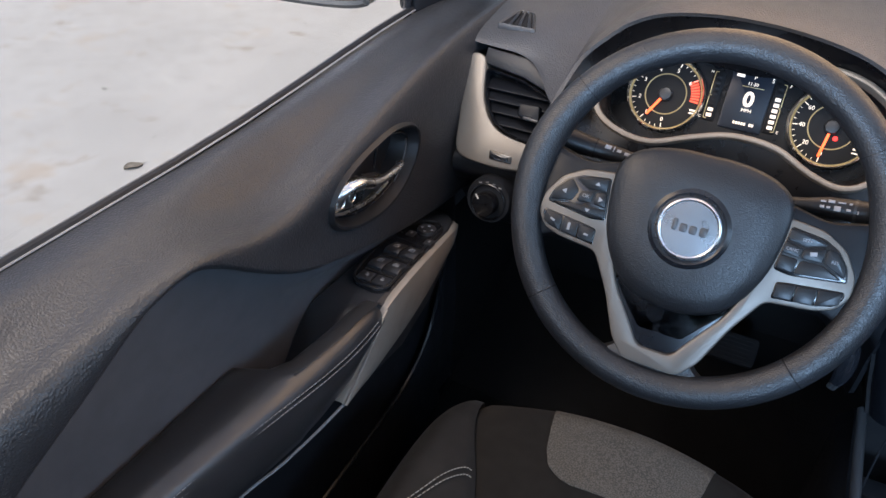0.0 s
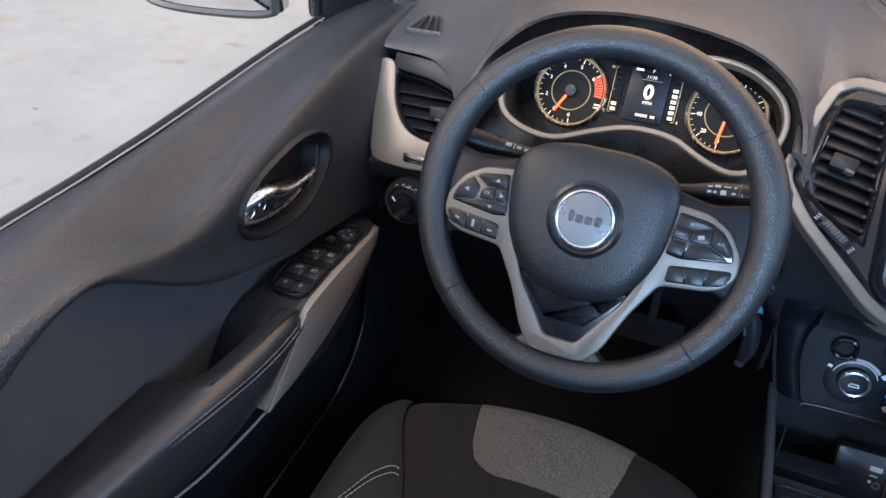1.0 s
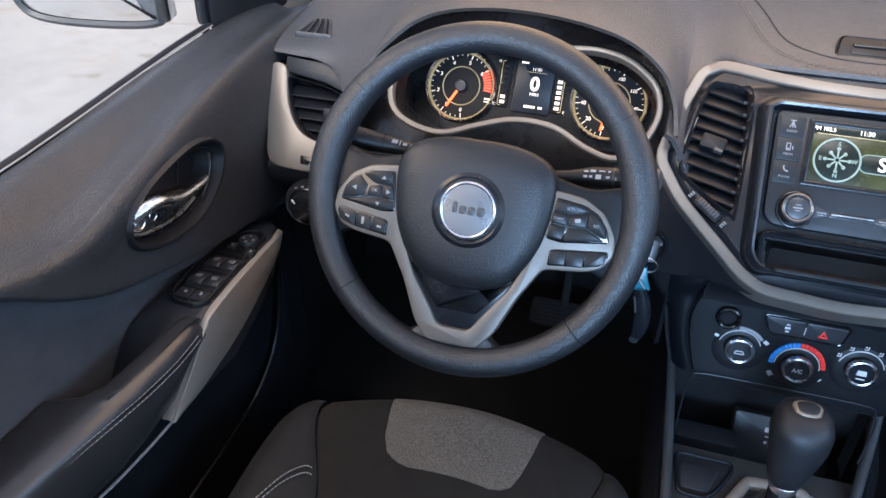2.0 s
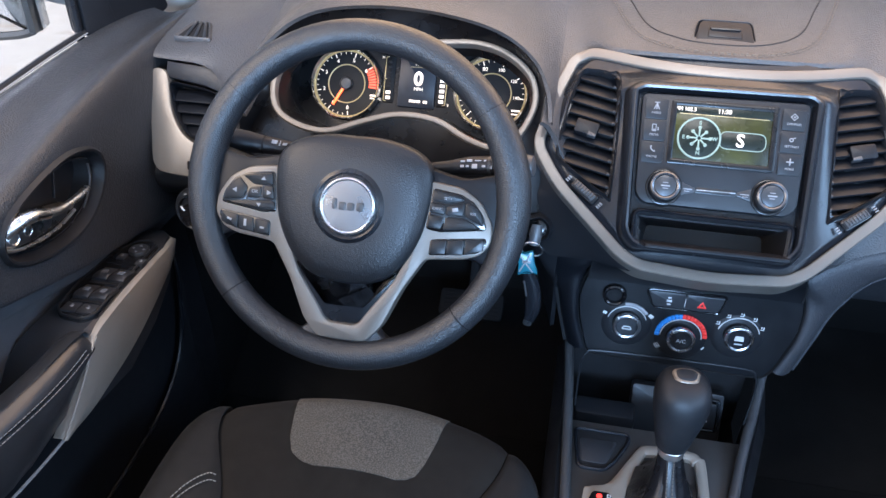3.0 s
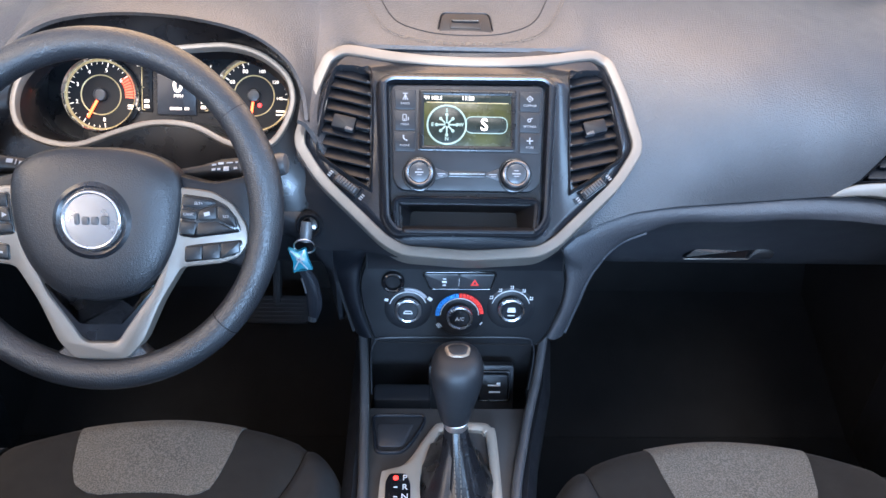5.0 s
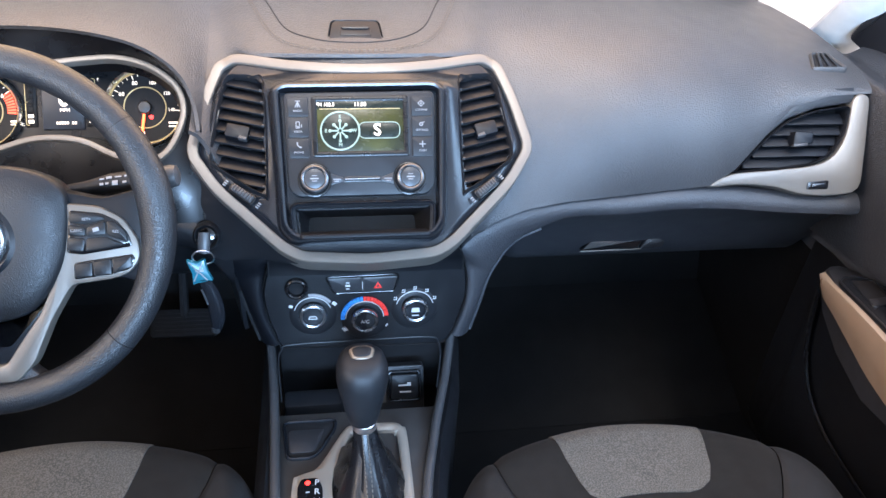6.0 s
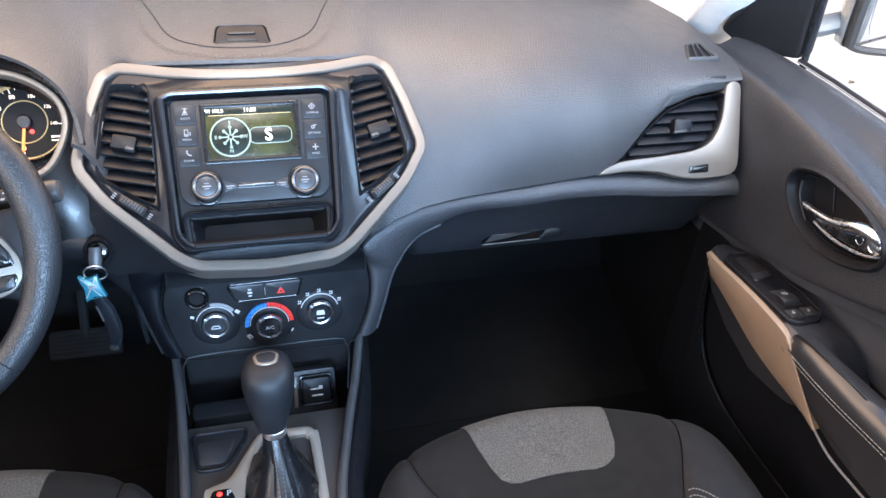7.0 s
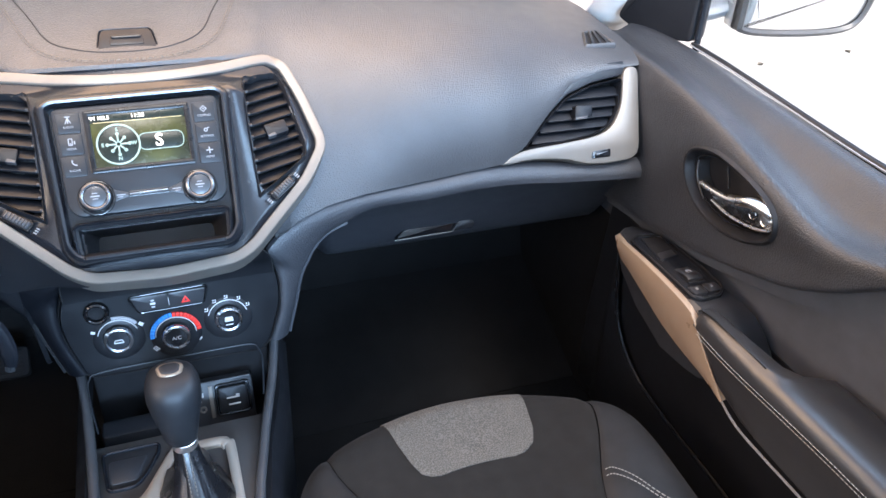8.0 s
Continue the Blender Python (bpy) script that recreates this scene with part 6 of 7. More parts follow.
# ---- doors ----
def door(s, label):
    d = thing("door_1" if s < 0 else "door_2", (s * 0.80, 0.4, 0.05), label, "door", "front doors")
    tagged(d, kind="structure")
    X = lambda u, y, z: Vector((s * u, y, z))
    EDGE = [(-0.40, 0.50), (0.0, 0.60), (0.20, 0.695), (0.27, 0.727), (0.335, 0.757), (0.39, 0.764), (0.43, 0.746), (0.49, 0.700), (0.55, 0.664), (0.61, 0.642), (0.66, 0.626), (0.74, 0.603), (0.84, 0.582), (0.92, 0.570), (1.10, 0.55)]
    edge_pts = spline([(a, b if s < 0 else b - 0.018, 0) for a, b in EDGE], 4)
    edge = [(p.x, p.y) for p in edge_pts]
    sill = lambda y: 0.790 + 0.022 * smoothstep(0.5, 1.0, y)

    CREST = [(p.x, p.y) for p in spline([(-0.4, 0.70, 0), (0.25, 0.66, 0), (0.37, 0.56, 0), (0.43, 0.53, 0), (0.48, 0.55, 0), (0.53, 0.61, 0), (0.58, 0.70, 0), (0.63, 0.79, 0), (0.69, 0.87, 0), (0.75, 0.93, 0), (0.87, 0.99, 0), (1.03, 1.01, 0), (1.12, 1.01, 0)], 6)]

    # grained upper from its rolled lower lip to the window sill
    def upper(y):
        zb, zs = interp(y, edge), sill(y)
        prof = [(0.774, zb + 0.005), (0.7600, zb - 0.0005), (0.7540, zb + 0.005)]
        h = zs - zb
        c = max(interp(y, CREST) - (0.0 if s < 0 else 0.035), 0.014 / h)
        dip = 0.010 * math.exp(-((y - 0.68) / 0.16) ** 2)
        for t, u in ((0.15, 0.7525), (0.4, 0.7525), (0.6, 0.754), (0.8, 0.757), (0.93, 0.762)):
            prof.append((u + dip * math.exp(-((t - 0.4) / 0.3) ** 2), zb + 0.005 + (h * c - 0.005) * t))
        prof.append((0.770, zb + h * c))
        zc, deep = zb + h * c, smoothstep(0.06, 0.15, h)
        for u, f, dip in ((0.786, 0.07, 0.002), (0.806, 0.36, 0.006), (0.824, 0.82, 0.001), (0.838, 1.0, -0.0045), (0.854, 1.0, -0.0025), (0.868, 1.0, 0.0035)):
            prof.append((u, zc + (zs - zc) * f - dip * deep))
        return [X(p.x, y, p.y) for p in spline([(a, b, 0) for a, b in prof], 3)]

    ys = [-0.38 + i * 0.01 for i in range(150)]
    up = sheet([upper(y) for y in ys], 0.004 * s)
    GRIP = [(0.606, 0.706), (0.617, 0.728), (0.652, 0.742), (0.70, 0.750), (0.745, 0.751), (0.784, 0.739), (0.799, 0.718), (0.788, 0.690), (0.758, 0.667), (0.715, 0.657), (0.660, 0.665), (0.618, 0.685)]
    low = 0.0 if s < 0 else -0.008
    gp = [p.to_2d() for p in spline([(p[0], p[1] + low, 0) for p in GRIP], 4, True)]
    hole = inset(gp, 0.001)
    gone = [f for f in up.faces if abs(f.calc_center_median().x) < 0.80 and inside((f.calc_center_median().y, f.calc_center_median().z), hole)]
    bmesh.ops.delete(up, geom=gone, context="FACES")
    for v in up.verts:
        if v.is_boundary and abs(v.co.x) < 0.80 and 0.57 < v.co.y < 0.83 and 0.64 < v.co.z < 0.77:
            near = min(gp, key=lambda p: (p.x - v.co.y) ** 2 + (p.y - v.co.z) ** 2)
            v.co.y, v.co.z = near.x, near.y
    part("upper_trim", up, LEATHER, d, "grained dark upper trim")
    D = Matrix(((0, 0, -s, s * 0.757), (1, 0, 0, 0), (0, 1, 0, 0), (0, 0, 0, 1)))
    part("weather_strip", tube([X(0.871, y, sill(y) + 0.002) for y in (-0.35, 0.0, 0.3, 0.5, 0.6, 0.7, 0.8, 0.9, 0.985)], 0.0046, 8, up=(0, 0, 1)), BLACK, d)
    part("strip_edge", tube([X(0.8655, y, sill(y) + 0.0015) for y in (-0.35, 0.0, 0.3, 0.5, 0.6, 0.7, 0.8, 0.9, 0.985)], 0.0011, 6, up=(0, 0, 1)), PIPING, d, "thin lip along the sill")
    part("strip_edge", tube([X(0.8755, y, sill(y) + 0.0045) for y in (-0.35, 0.0, 0.3, 0.5, 0.6, 0.7, 0.8, 0.9, 0.975)], 0.0010, 6, up=(0, 0, 1)), PIPING, d, "thin outer lip along the glass")
    # handle well
    well = part("handle_well", rings([lay(D, inset(gp, -0.007), -0.002), lay(D, inset(gp, -0.003), 0.003), lay(D, gp, 0.002), lay(D, inset(gp, 0.006), -0.010), lay(D, inset(gp, 0.012), -0.034)], False, True), BLACK, d, "dark oval well of the handle")
    chrome_edge = inset(gp, 0.009)
    D = D @ pose(0, low, 0)
    part("well_rim", tube([D @ Vector((p.x, p.y - low, -0.011)) for p in chrome_edge[:len(chrome_edge)]], 0.0014, 6, True, up=(1, 0, 0)), SATIN, well)
    # lever: a bright ribbon over a chromed body with two thumb dimples
    hp = spline([(0.618, 0.722, -0.008), (0.632, 0.7275, 0.000), (0.652, 0.7255, 0.005), (0.672, 0.7165, 0.007), (0.692, 0.7095, 0.007), (0.714, 0.7055, 0.006), (0.738, 0.7020, 0.003), (0.758, 0.6985, -0.003), (0.764, 0.6965, -0.007)], 4)
    lever = part("lever", tube([D @ p for p in hp], [0.0080 - 0.0040 * smoothstep(0.15, 0.65, i / (len(hp) - 1)) - 0.0015 * smoothstep(0.9, 1.0, i / (len(hp) - 1)) for i in range(len(hp))], 14, flat=1.3, up=(1, 0, 0)), CHROME, well, "bright chrome lever")
    body_o = rounded([(0.613, 0.712), (0.626, 0.724), (0.655, 0.721), (0.690, 0.706), (0.742, 0.687), (0.716, 0.683), (0.690, 0.684), (0.648, 0.690), (0.619, 0.699)], 0.006, 4)
    part("lever_base", dome(body_o, D, [(1.0, -0.030), (1.0, -0.012), (0.97, -0.008), (0.88, -0.005), (0.6, -0.004)]), CHROME, lever)
    for du, dv, r in ((0.6275, 0.7095, 0.0085), (0.650, 0.7060, 0.0070)):
        part("thumb_dimple", rings([lay(D, circle((du, dv), r * k, 24), n) for k, n in ((1.0, -0.010), (1.0, -0.0042), (0.90, -0.0034), (0.70, -0.0048), (0.35, -0.0058))], False, True), CHROME, lever)
    part("well_bright_edge", tube([D @ p for p in spline([(0.613, 0.713, -0.010), (0.616, 0.700, -0.008), (0.646, 0.687, -0.007), (0.694, 0.679, -0.007), (0.736, 0.681, -0.009)], 5)], 0.0024, 8, up=(1, 0, 0)), CHROME, well)
    part("well_side_edge", tube([D @ p for p in spline([(0.782, 0.722, -0.008), (0.779, 0.703, -0.008), (0.768, 0.688, -0.008), (0.752, 0.674, -0.008)], 4)], 0.0013, 6, up=(1, 0, 0)), RAIL, well)
    part("well_rib", tube([D @ Vector(p) for p in ((0.741, 0.740, -0.024), (0.728, 0.722, -0.020), (0.717, 0.708, -0.016))], 0.0018, 6), SATIN, well)

    # cloth insert, set back under the upper trim
    def mid(y):
        zb = interp(y, edge)
        prof = [(0.779, zb + 0.010), (0.786, zb - 0.03), (0.796, 0.5 * (zb + 0.56)), (0.806, 0.56), (0.810, 0.47)]
        return [X(p.x, y, p.y) for p in spline([(a, b, 0) for a, b in prof], 4)]

    part("cloth_insert", sheet([mid(y) for y in ys], 0.004 * s), INSERT, d, "smooth dark cloth insert")
    # armrest pad
    shift, sink = (0.0, 0.0) if s < 0 else (-0.013, -0.016)
    A = lambda u, y, z: X(u + shift, y, z + sink)
    recede = lambda y: 0.034 * smoothstep(0.60, 0.25, y) if s < 0 else 0.0
    tuck = 0.016 if s < 0 else 0.008
    secs = []
    for y, xi, xo, zt in ((-0.38, 0.700, 0.806, 0.590), (0.10, 0.700, 0.806, 0.590), (0.30, 0.700, 0.806, 0.588), (0.42, 0.700, 0.808, 0.585), (0.462, 0.701, 0.808, 0.583), (0.478, 0.702, 0.775, 0.582), (0.50, 0.703, 0.760, 0.581), (0.56, 0.704, 0.752, 0.581), (0.61, 0.706, 0.746, 0.581), (0.630, 0.709, 0.740, 0.578), (0.639, 0.716, 0.734, 0.568)):
        xi += recede(y)
        zl = 0.486 if y < 0.56 else 0.486 + (y - 0.54) * 0.75
        ztt = max(zt, zl + 0.004)
        prof = [(xo, ztt - 0.022), (xo - 0.008, ztt - 0.010), ((xi + xo) / 2 + 0.012, ztt - 0.003), ((xi + xo) / 2 - 0.01, ztt + 0.001), (xi + 0.016, ztt - 0.002), (xi + 0.005, ztt - 0.010), (xi + 0.000, ztt - 0.026), (xi + 0.001, (ztt + zl) / 2 - 0.01), (xi + tuck, zl), (xo, zl)]
        secs.append([A(p.x, y, p.y) for p in spline([(a, b, 0) for a, b in prof], 3)])
    part("armrest", rings(secs, True, True, closed=True), ARMREST, d, "padded dark armrest with double stitching")
    steps = [0.0 + i * 0.0065 for i in range(96)]
    for dz, u in ((0.0150, 0.7032), (0.0205, 0.7012)) if s < 0 else ((0.0240, 0.6995), (0.0290, 0.6987)):
        pts = [A(u + recede(y) + 0.006 * max(0, (y - 0.5) / 0.13) ** 2, y, 0.590 - dz - 0.012 * smoothstep(0.3, 0.63, y)) for y in steps]
        part("stitching", merge(*[tube([a, a.lerp(b, 0.72)], 0.0006, 4) for a, b in zip(pts, pts[1:])]), PIPING if s < 0 else THREAD, d, "grey stitching" if s < 0 else "pale stitching")
    part("stitch_groove", tube([A((0.7038 if s < 0 else 0.7008) + recede(y) + 0.006 * max(0, (y - 0.5) / 0.13) ** 2, y, (0.5722 if s < 0 else 0.5635) - 0.012 * smoothstep(0.3, 0.63, y)) for y in steps[::4]], 0.0012, 6), SHADOW, d)
    part("piping", tube(spline([A(0.714, 0.548, 0.484), A(0.7015 + recede(0.50) + tuck - 0.006, 0.50, 0.482), A(0.700 + recede(0.44) + tuck - 0.006, 0.44, 0.482), A(0.700 + recede(0.30) + tuck - 0.006, 0.30, 0.484), A(0.700 + recede(-0.2) + tuck - 0.006, -0.2, 0.484)], 5), 0.0019, 6), PIPING, d, "thin pale edging under the armrest")
    # switch pod and its surface
    pod_s = []
    for y, xi, xo, zt, zl in ((0.500, 0.745, 0.800, 0.486, 0.48), (0.540, 0.738, 0.814, 0.494, 0.48), (0.560, 0.734, 0.814, 0.512, 0.48), (0.578, 0.732, 0.813, 0.535, 0.48), (0.594, 0.730, 0.811, 0.551, 0.47), (0.614, 0.724, 0.808, 0.565, 0.46), (0.635, 0.718, 0.802, 0.572, 0.46), (0.70, 0.719, 0.800, 0.570, 0.45), (0.78, 0.721, 0.802, 0.565, 0.47), (0.84, 0.724, 0.800, 0.559, 0.50), (0.872, 0.733, 0.796, 0.555, 0.52), (0.890, 0.750, 0.790, 0.550, 0.53)):
        prof = [(xo, zl), (xo, zt - 0.012), (xo - 0.008, zt - 0.003), ((xi + xo) / 2, zt + 0.001), (xi + 0.006, zt), (xi, zt - 0.006), (xi + 0.002, (zt + zl) / 2), (xi + 0.006, zl)]
        pod_s.append([A(p[0], y, p[1]) for p in prof])
    part("switch_pod", rings(pod_s, True, True), BUTTON, d)
    T = Matrix(((s, 0, 0, 0), (0, 1, 0, 0), (0, 0, 1, 0.5705 + sink), (0, 0, 0, 1))) @ pose(shift, 0, 0) @ pose(0, 0.70, 0, -3.6) @ Matrix.Translation((0, -0.70, 0))
    if s < 0:
        po = rounded([(0.7215, 0.664), (0.732, 0.650), (0.764, 0.652), (0.780, 0.668), (0.787, 0.725), (0.784, 0.800), (0.768, 0.836), (0.745, 0.845), (0.732, 0.836)], 0.008, 4)
    else:
        po = rounded([(0.7215, 0.664), (0.732, 0.651), (0.768, 0.653), (0.786, 0.668), (0.791, 0.720), (0.789, 0.810), (0.777, 0.840), (0.745, 0.846), (0.727, 0.832)], 0.008, 4)
    pl = part("switch_plate", panel(po, T, -0.004, 0.0040, 0.0020), SATIN, d, "raised switch plate")
    part("plate_face", panel(inset(po, 0.0045), T, 0.0, 0.0036, 0.0006), BLACK, pl)
    rim_p = inset(po, 0.0040)
    part("plate_rim", band(inset(po, 0.0005), rim_p, T, 0.0, 0.0058, 0.5), BLACK, pl)

    def switch_icon(parent, c, h):
        """A small outlined window sign."""
        o = [(c[0] - 0.0042, c[1] - 0.0032), (c[0] + 0.0042, c[1] - 0.0032), (c[0] + 0.0042, c[1] + 0.0012), (c[0] + 0.0012, c[1] + 0.0036), (c[0] - 0.0042, c[1] + 0.0036)]
        part("icon", merge(band(o, inset(o, 0.0011), T, h - 0.0004, h + 0.0003, 0.2), bar(T, o[0][0], c[1] - 0.0002, o[1][0], c[1] - 0.0002, 0.0009, h + 0.0003)), LEGEND, parent)

    def window_switch(u, y, w, l):
        """A rocker: its rear half slopes up to a finger edge; a near-black plate paints the recess's shade before it.
        """
        part("switch_well", panel(rounded([(u - 0.001, y - 0.005), (u + w + 0.001, y - 0.005), (u + w + 0.001, y + l + 0.001), (u - 0.001, y + l + 0.001)], 0.002), T, 0.0, 0.0042, 0.0004), SHADOW, pl)
        side = [(y, 0.004), (y + 0.001, 0.0078), (y + 0.005, 0.0100), (y + l * 0.45, 0.0092), (y + l * 0.75, 0.0066), (y + l, 0.0046)]
        b = part("window_switch", rings([[T @ Vector((uu, q[0], 0.002 if k == 0 else q[1] - (0.0012 if k in (1, 4) else 0.0))) for q in side] for k, uu in enumerate((u, u, u + 0.0015, u + w - 0.0015, u + w, u + w))][1:5], closed=False), BUTTON, pl)
        switch_icon(b, (u + w * 0.5, y + l * 0.52), 0.0094)

    def push_switch(u, y, w, l, h=0.0062):
        b = part("lock_switch", panel(rounded([(u, y), (u + w, y - 0.001), (u + w, y + l - 0.001), (u, y + l)], 0.002), T, 0.0, h, 0.001), BUTTON, pl)
        part("icon", merge(bar(T, u + w * 0.38, y + l * 0.45, u + w * 0.58, y + l * 0.55, 0.0034, h + 0.0004), bar(T, u + w * 0.42, y + l * 0.66, u + w * 0.60, y + l * 0.72, 0.0012, h + 0.0004)), LEGEND, b)

    if s < 0:
        for y in (0.690, 0.732):
            window_switch(0.7255, y, 0.0225, 0.031)
            window_switch(0.7495, y, 0.0215, 0.031)
        for u in (0.727, 0.7495):
            push_switch(u, 0.662, 0.0205, 0.019)
        mc = (0.7475, 0.811)
        ring_k = part("mirror_control", dome(circle(mc, 0.0140, 28), T, [(1, 0.0), (1, 0.007), (0.92, 0.0088), (0.75, 0.0082), (0.45, 0.0074)]), BUTTON, pl, "round mirror control")
        part("icon", merge(*[panel([(mc[0] + 0.0098 * a, mc[1] + 0.0098 * b), (mc[0] + 0.0066 * a + 0.0022 * b, mc[1] + 0.0066 * b - 0.0022 * a), (mc[0] + 0.0066 * a - 0.0022 * b, mc[1] + 0.0066 * b + 0.0022 * a)], T, 0.0080, 0.0092, 0.0001) for a, b in ((1, 0), (-1, 0), (0, 1), (0, -1))]), LEGEND, ring_k)
        push_switch(0.724, 0.778, 0.012, 0.014)
        push_switch(0.7565, 0.786, 0.012, 0.014)
        part("plate_groove", bar(T, 0.727, 0.772, 0.782, 0.776, 0.0012, 0.0042), SHADOW, pl)
    else:
        recess = rounded([(0.739, 0.761), (0.775, 0.768), (0.782, 0.829), (0.747, 0.832)], 0.005, 4)
        br = part("blank_recess", band(inset(recess, -0.0022), recess, T, 0.0, 0.0062, 0.4), SATIN, pl, "rim of the empty recess in the plate")
        # Flush plate whose near-black stands in for the recess's shade.
        part("recess_floor", panel(recess, T, 0.0, 0.0042, 0.0004), SHADOW, br)
        part("recess_step", panel(rounded([(0.742, 0.764), (0.772, 0.770), (0.774, 0.786), (0.744, 0.782)], 0.003), T, 0.0, 0.0050, 0.0008), BUTTON, br)
        window_switch(0.7425, 0.697, 0.026, 0.036)
        part("plate_groove", bar(T, 0.777, 0.700, 0.783, 0.800, 0.0010, 0.0042), SHADOW, pl)
        push_switch(0.7305, 0.664, 0.0215, 0.019)
        push_switch(0.7560, 0.664, 0.0215, 0.020)
    # silver pull trim on the pod's inner side
    top = spline([A(0.7125, 0.541, 0.486), A(0.7115, 0.575, 0.512), A(0.711, 0.610, 0.540), A(0.711, 0.640, 0.563), A(0.714, 0.70, 0.566), A(0.718, 0.78, 0.562), A(0.723, 0.845, 0.555), A(0.733, 0.876, 0.549)], 4)
    up_by = 0.006 if s < 0 else 0.018
    bot = spline([A(0.7145, 0.545, 0.481), A(0.718, 0.60, 0.466 + up_by), A(0.721, 0.655, 0.467 + up_by), A(0.722, 0.71, 0.474 + up_by), A(0.722, 0.76, 0.488 + up_by), A(0.723, 0.81, 0.508 + up_by * 0.6), A(0.726, 0.85, 0.526), A(0.735, 0.878, 0.544)], 4)
    rows = []
    for a, b in zip(top, bot):
        c = (a + b) / 2 - X(0.004, 0, 0)
        rows.append([a + X(0.014, 0, 0.001), a + X(0.004, 0, 0.002), a, a.lerp(c, 0.5) - X(0.001, 0, 0), c, c.lerp(b, 0.5) - X(0.001, 0, 0), b, b + X(0.012, 0, 0.002)])
    part("pull_trim", sheet(rows, 0.003 * s), SILVER_WARM_LIT if s < 0 else SILVER_TAN_LIT, d, "satin silver pull trim" if s < 0 else "satin silver pull trim, warm tan light put into its colour")
    part("trim_edge", tube([p - X(0.001, 0, 0) for p in top[:13]], 0.0018, 6), SILVER_WARM_LIT if s < 0 else SILVER_TAN_LIT, d)
    # lower door with its map pocket and pale edge
    part("lower_panel", sheet([[X(0.806, y, 0.50), X(0.800, y, 0.40), X(0.795, y, 0.25), X(0.800, y, 0.08), X(0.83, y, 0.02)] for y in (-0.38, 0.0, 0.3, 0.6, 0.8, 1.02)], 0.004 * s), BLACK, d)
    pocket = spline([X(0.786, 0.945, 0.47), X(0.785, 0.925, 0.36), X(0.784, 0.882, 0.285), X(0.783, 0.805, 0.245), X(0.780, 0.70, 0.238), X(0.775, 0.58, 0.243), X(0.765, 0.40, 0.25), X(0.76, 0.10, 0.25)], 4)
    part("pocket_edge", tube(pocket, 0.0042, 8), SATIN, d, "pale edge of the map pocket")
    part("map_pocket", sheet([[p, p + X(-0.004, 0, -0.03), Vector((p.x, p.y, 0.08)), Vector((p.x + s * 0.02, p.y, 0.04))] for p in pocket], 0.004 * s), BLACK, d)
    part("outer_skin", sheet([[X(0.905, y, 0.762), X(0.925, y, 0.60), X(0.93, y, 0.30), X(0.905, y, 0.0)] for y in (-0.38, 0.0, 0.4, 0.8, 1.10)], 0.003 * s), PAINT, d, "pale outer door skin")
    part("sill_cap", sheet([[X(0.872, y, sill(y) - 0.012), X(0.89, y, sill(y) - 0.018), X(0.906, y, sill(y) - 0.03)] for y in (-0.38, 0.0, 0.4, 0.8, 1.10)], 0.003 * s), BLACK, d)
    # corner cover behind the mirror
    sail = [(p, q + (0.0 if s < 0 else 0.010)) for p, q in ((0.985, 0.806), (1.03, 0.798), (1.11, 0.794), (1.150, 0.806), (1.125, 0.860), (1.07, 0.95), (0.99, 1.03))]
    part("corner_cover", panel(rounded(sail, 0.012, 4), Matrix(((-0.28 * s, 0, -0.96 * s, s * (0.868 + 0.28 * 0.985)), (0.96, 0, -0.28, 0.04 * 0.985), (0, 1, 0, 0), (0, 0, 0, 1))), -0.030, 0.002, 0.006), BLACK, d, "black corner cover behind the mirror")
    part("window_channel", tube([X(0.876, 0.980, 0.80), X(0.872, 0.978, 0.90), X(0.86, 0.970, 1.02)], 0.006, 8), SATIN, d)
    gl = part("window", sheet([[X(0.884, y, 0.77), X(0.875, y, 0.92), X(0.875 - 0.134 * (zt - 0.95), y, zt)] for y, zt in ((-0.34, 1.36), (0.0, 1.37), (0.4, 1.36), (0.65, 1.28), (0.975, 1.02))], 0.004 * s), GLASS, d, "clear raised side window")
    gl.visible_shadow = False
    return d


door(-1, "driver's door with dark trim, a chrome handle and a silver pull")
door(1, "front passenger door with dark trim, a chrome handle and a silver pull")


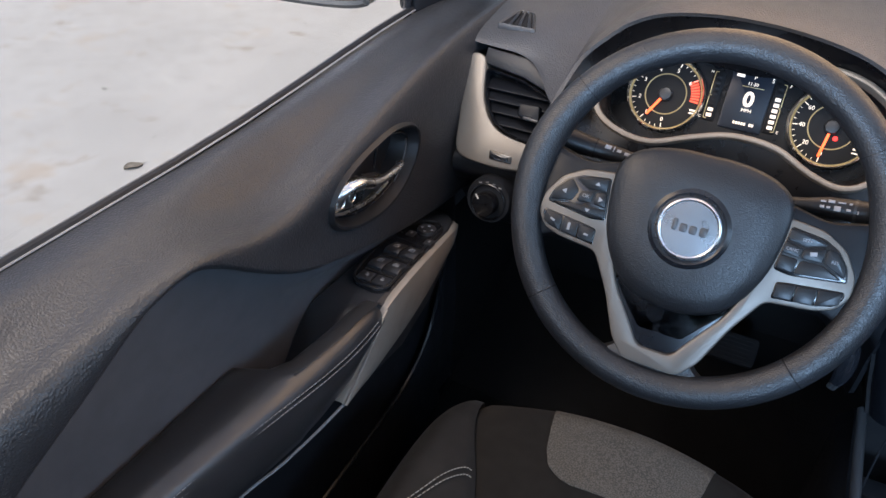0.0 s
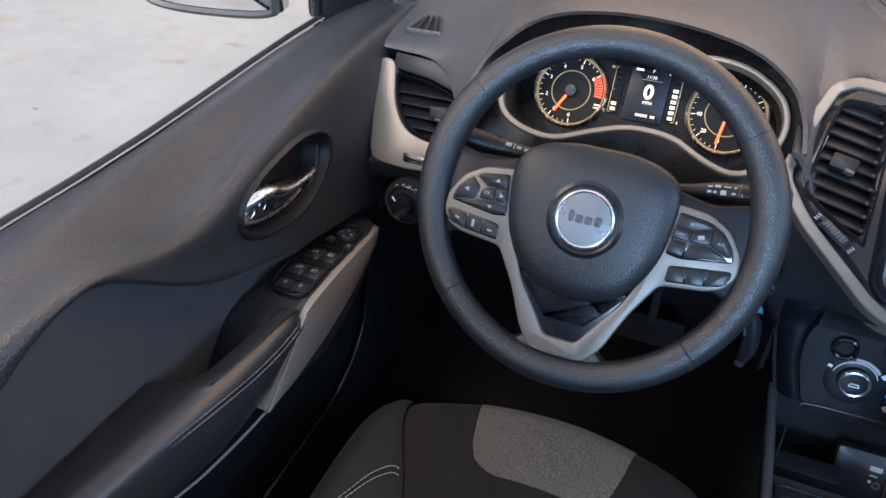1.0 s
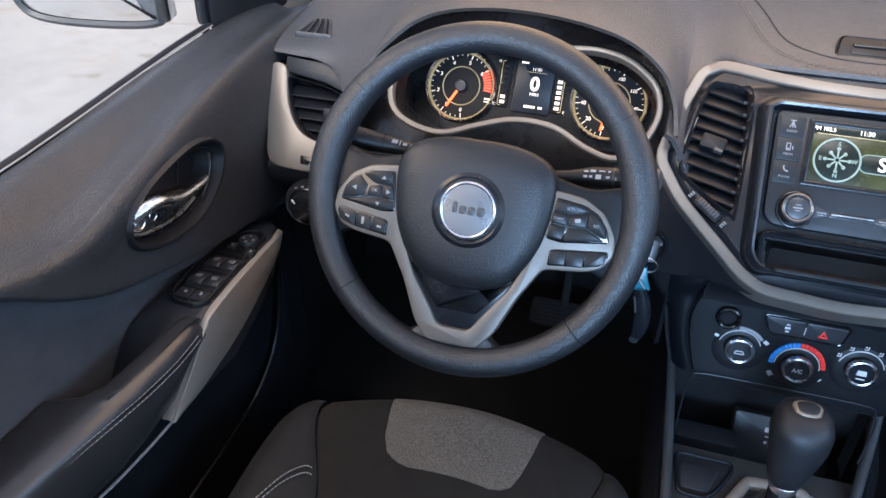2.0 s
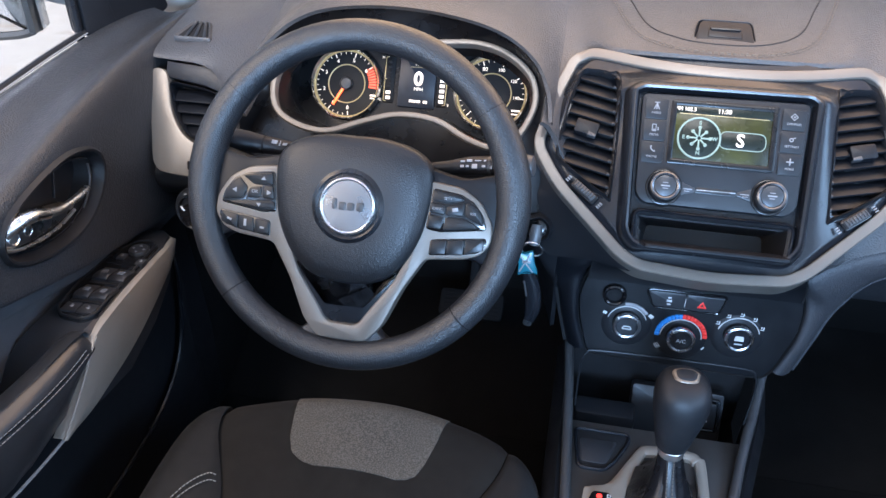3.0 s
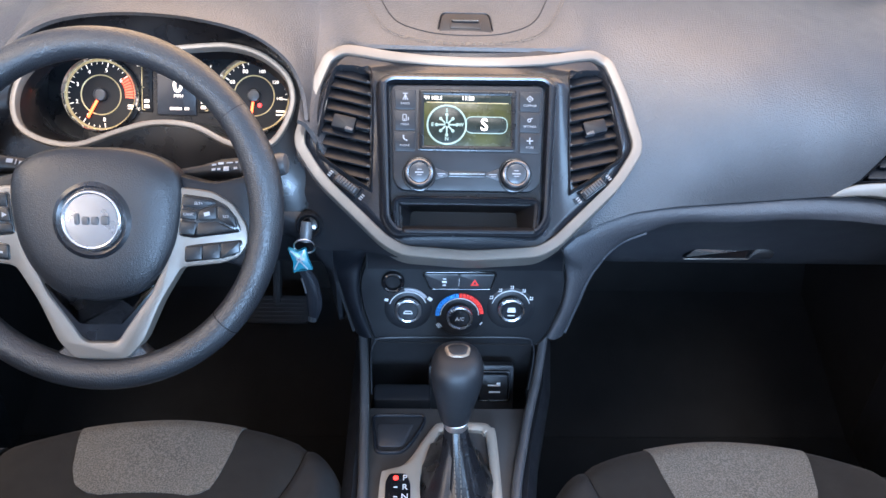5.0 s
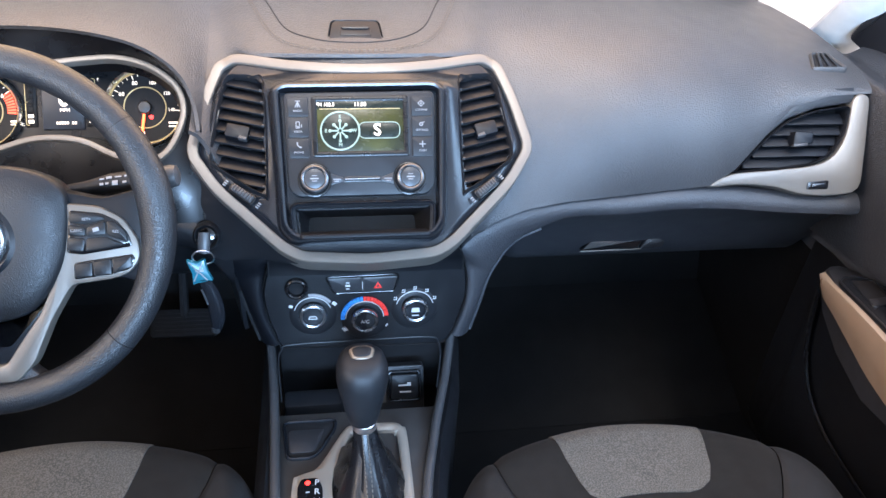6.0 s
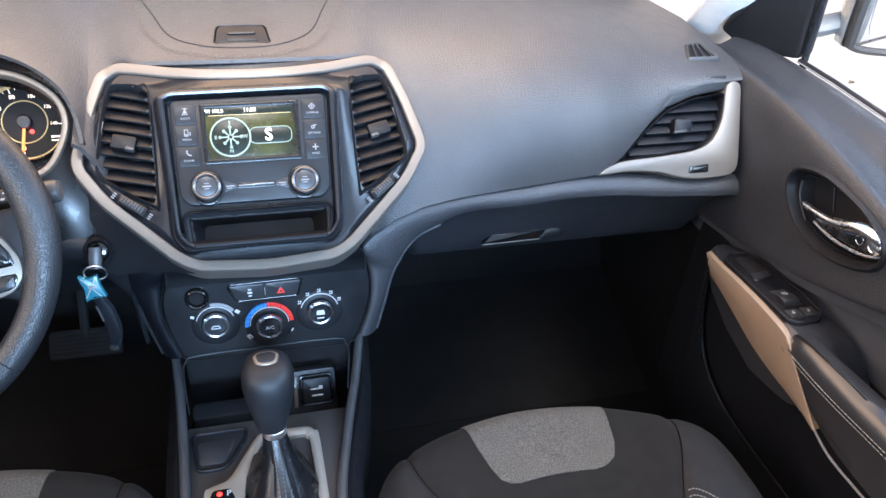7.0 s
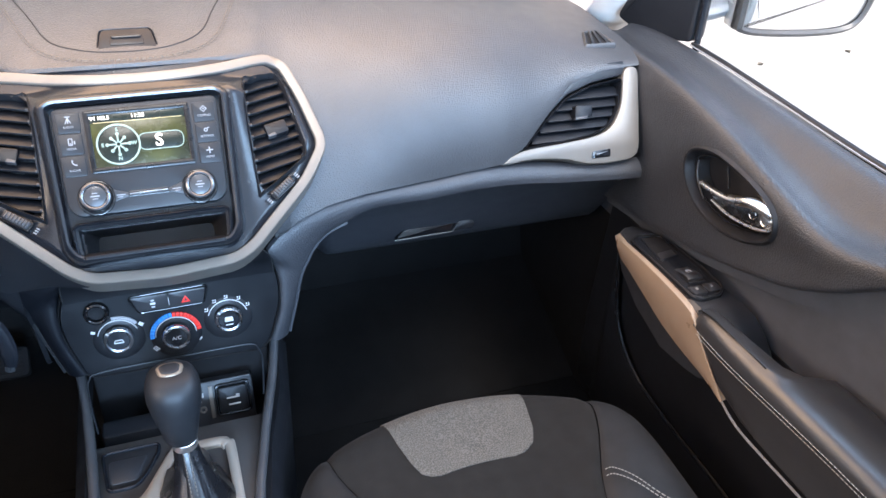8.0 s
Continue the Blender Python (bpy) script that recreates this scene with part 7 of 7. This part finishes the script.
def wing_mirror(s):
    w = thing("wing_mirror", (s * 0.98, 1.02, 0.87), "wing mirror in a pale housing outside the front door", "mirror", "wing mirrors")
    M = Matrix(((s, 0, 0, s * (1.034 if s < 0 else 1.036)), (0, 0, -1, 0.935), (0, 1, 0, 0.883 if s < 0 else 0.908), (0, 0, 0, 1))) @ pose(0, 0, 0, 0, -12)
    o = [p.to_2d() for p in spline([(*p, 0) for p in [(-0.109, -0.050), (-0.100, -0.070), (-0.04, -0.076), (0.06, -0.072), (0.105, -0.055), (0.120, -0.01), (0.112, 0.045), (0.08, 0.072), (0.0, 0.082), (-0.07, 0.078), (-0.105, 0.05)]], 5, True)]
    h = part("housing", rings([lay(M, [p * 0.35 for p in o], -0.12), lay(M, [p * 0.75 for p in o], -0.095), lay(M, [p * 0.98 for p in o], -0.045), lay(M, o, 0.0), lay(M, inset(o, 0.006), 0.005), lay(M, inset(o, 0.011), 0.0)], True, False), RAIL, w, "grey mirror housing")
    part("mirror_pane", panel(inset(o, 0.010), M, -0.006, -0.001, 0.001), MIRROR, h, "mirror glass")
    part("housing_cap", rings([lay(M, [p * 0.40 for p in o], -0.1215), lay(M, [p * 0.78 for p in o], -0.097), lay(M, [p * 1.005 for p in o], -0.046), lay(M, [p * 1.012 for p in o], -0.02)], True, False), PAINT, h, "pale painted cap")
    part("arm", tube([(s * 0.88, 1.05, 0.845), (s * 0.93, 1.03, 0.855), (s * 0.985, 1.0, 0.88)], [0.034, 0.028, 0.026], 12, flat=0.55), PIPING, w, "grey plastic mirror arm")


wing_mirror(-1)
wing_mirror(1)


def leaf(x, y, long, turn):
    """A dry curled leaf on the paving."""
    th = thing("fallen_leaf", (x, y, -0.42), "dry brown leaf lying on the concrete paving", "leaf", "fallen leaves")
    M = pose(x, y, -0.418, 0, 0, turn)
    rows = []
    for i in range(9):
        t = i / 8
        w = 0.30 * long * math.sin(math.pi * min(1.0, t * 0.94 + 0.03)) ** 0.8
        rows.append([M @ Vector((long * (t - 0.5), w * k, 0.012 * k * k + 0.004 * math.sin(5 * t))) for k in (-1, -0.5, 0, 0.5, 1)])
    part("blade", sheet(rows, 0.0015), LEAF, th)
    part("stalk", tube([M @ Vector((0.48 * long, 0, 0.002)), M @ Vector((0.68 * long, 0.01, 0.004))], 0.0016, 5), LEAF, th)


LEAF = material("dry_leaf", (0.17, 0.145, 0.115), 0.8, mottle=0.25, mottle_size=60.0)
leaf(-2.712, 1.907, 0.075, 66)
leaf(3.69, 3.69, 0.05, 20)
leaf(4.50, 3.77, 0.05, 75)
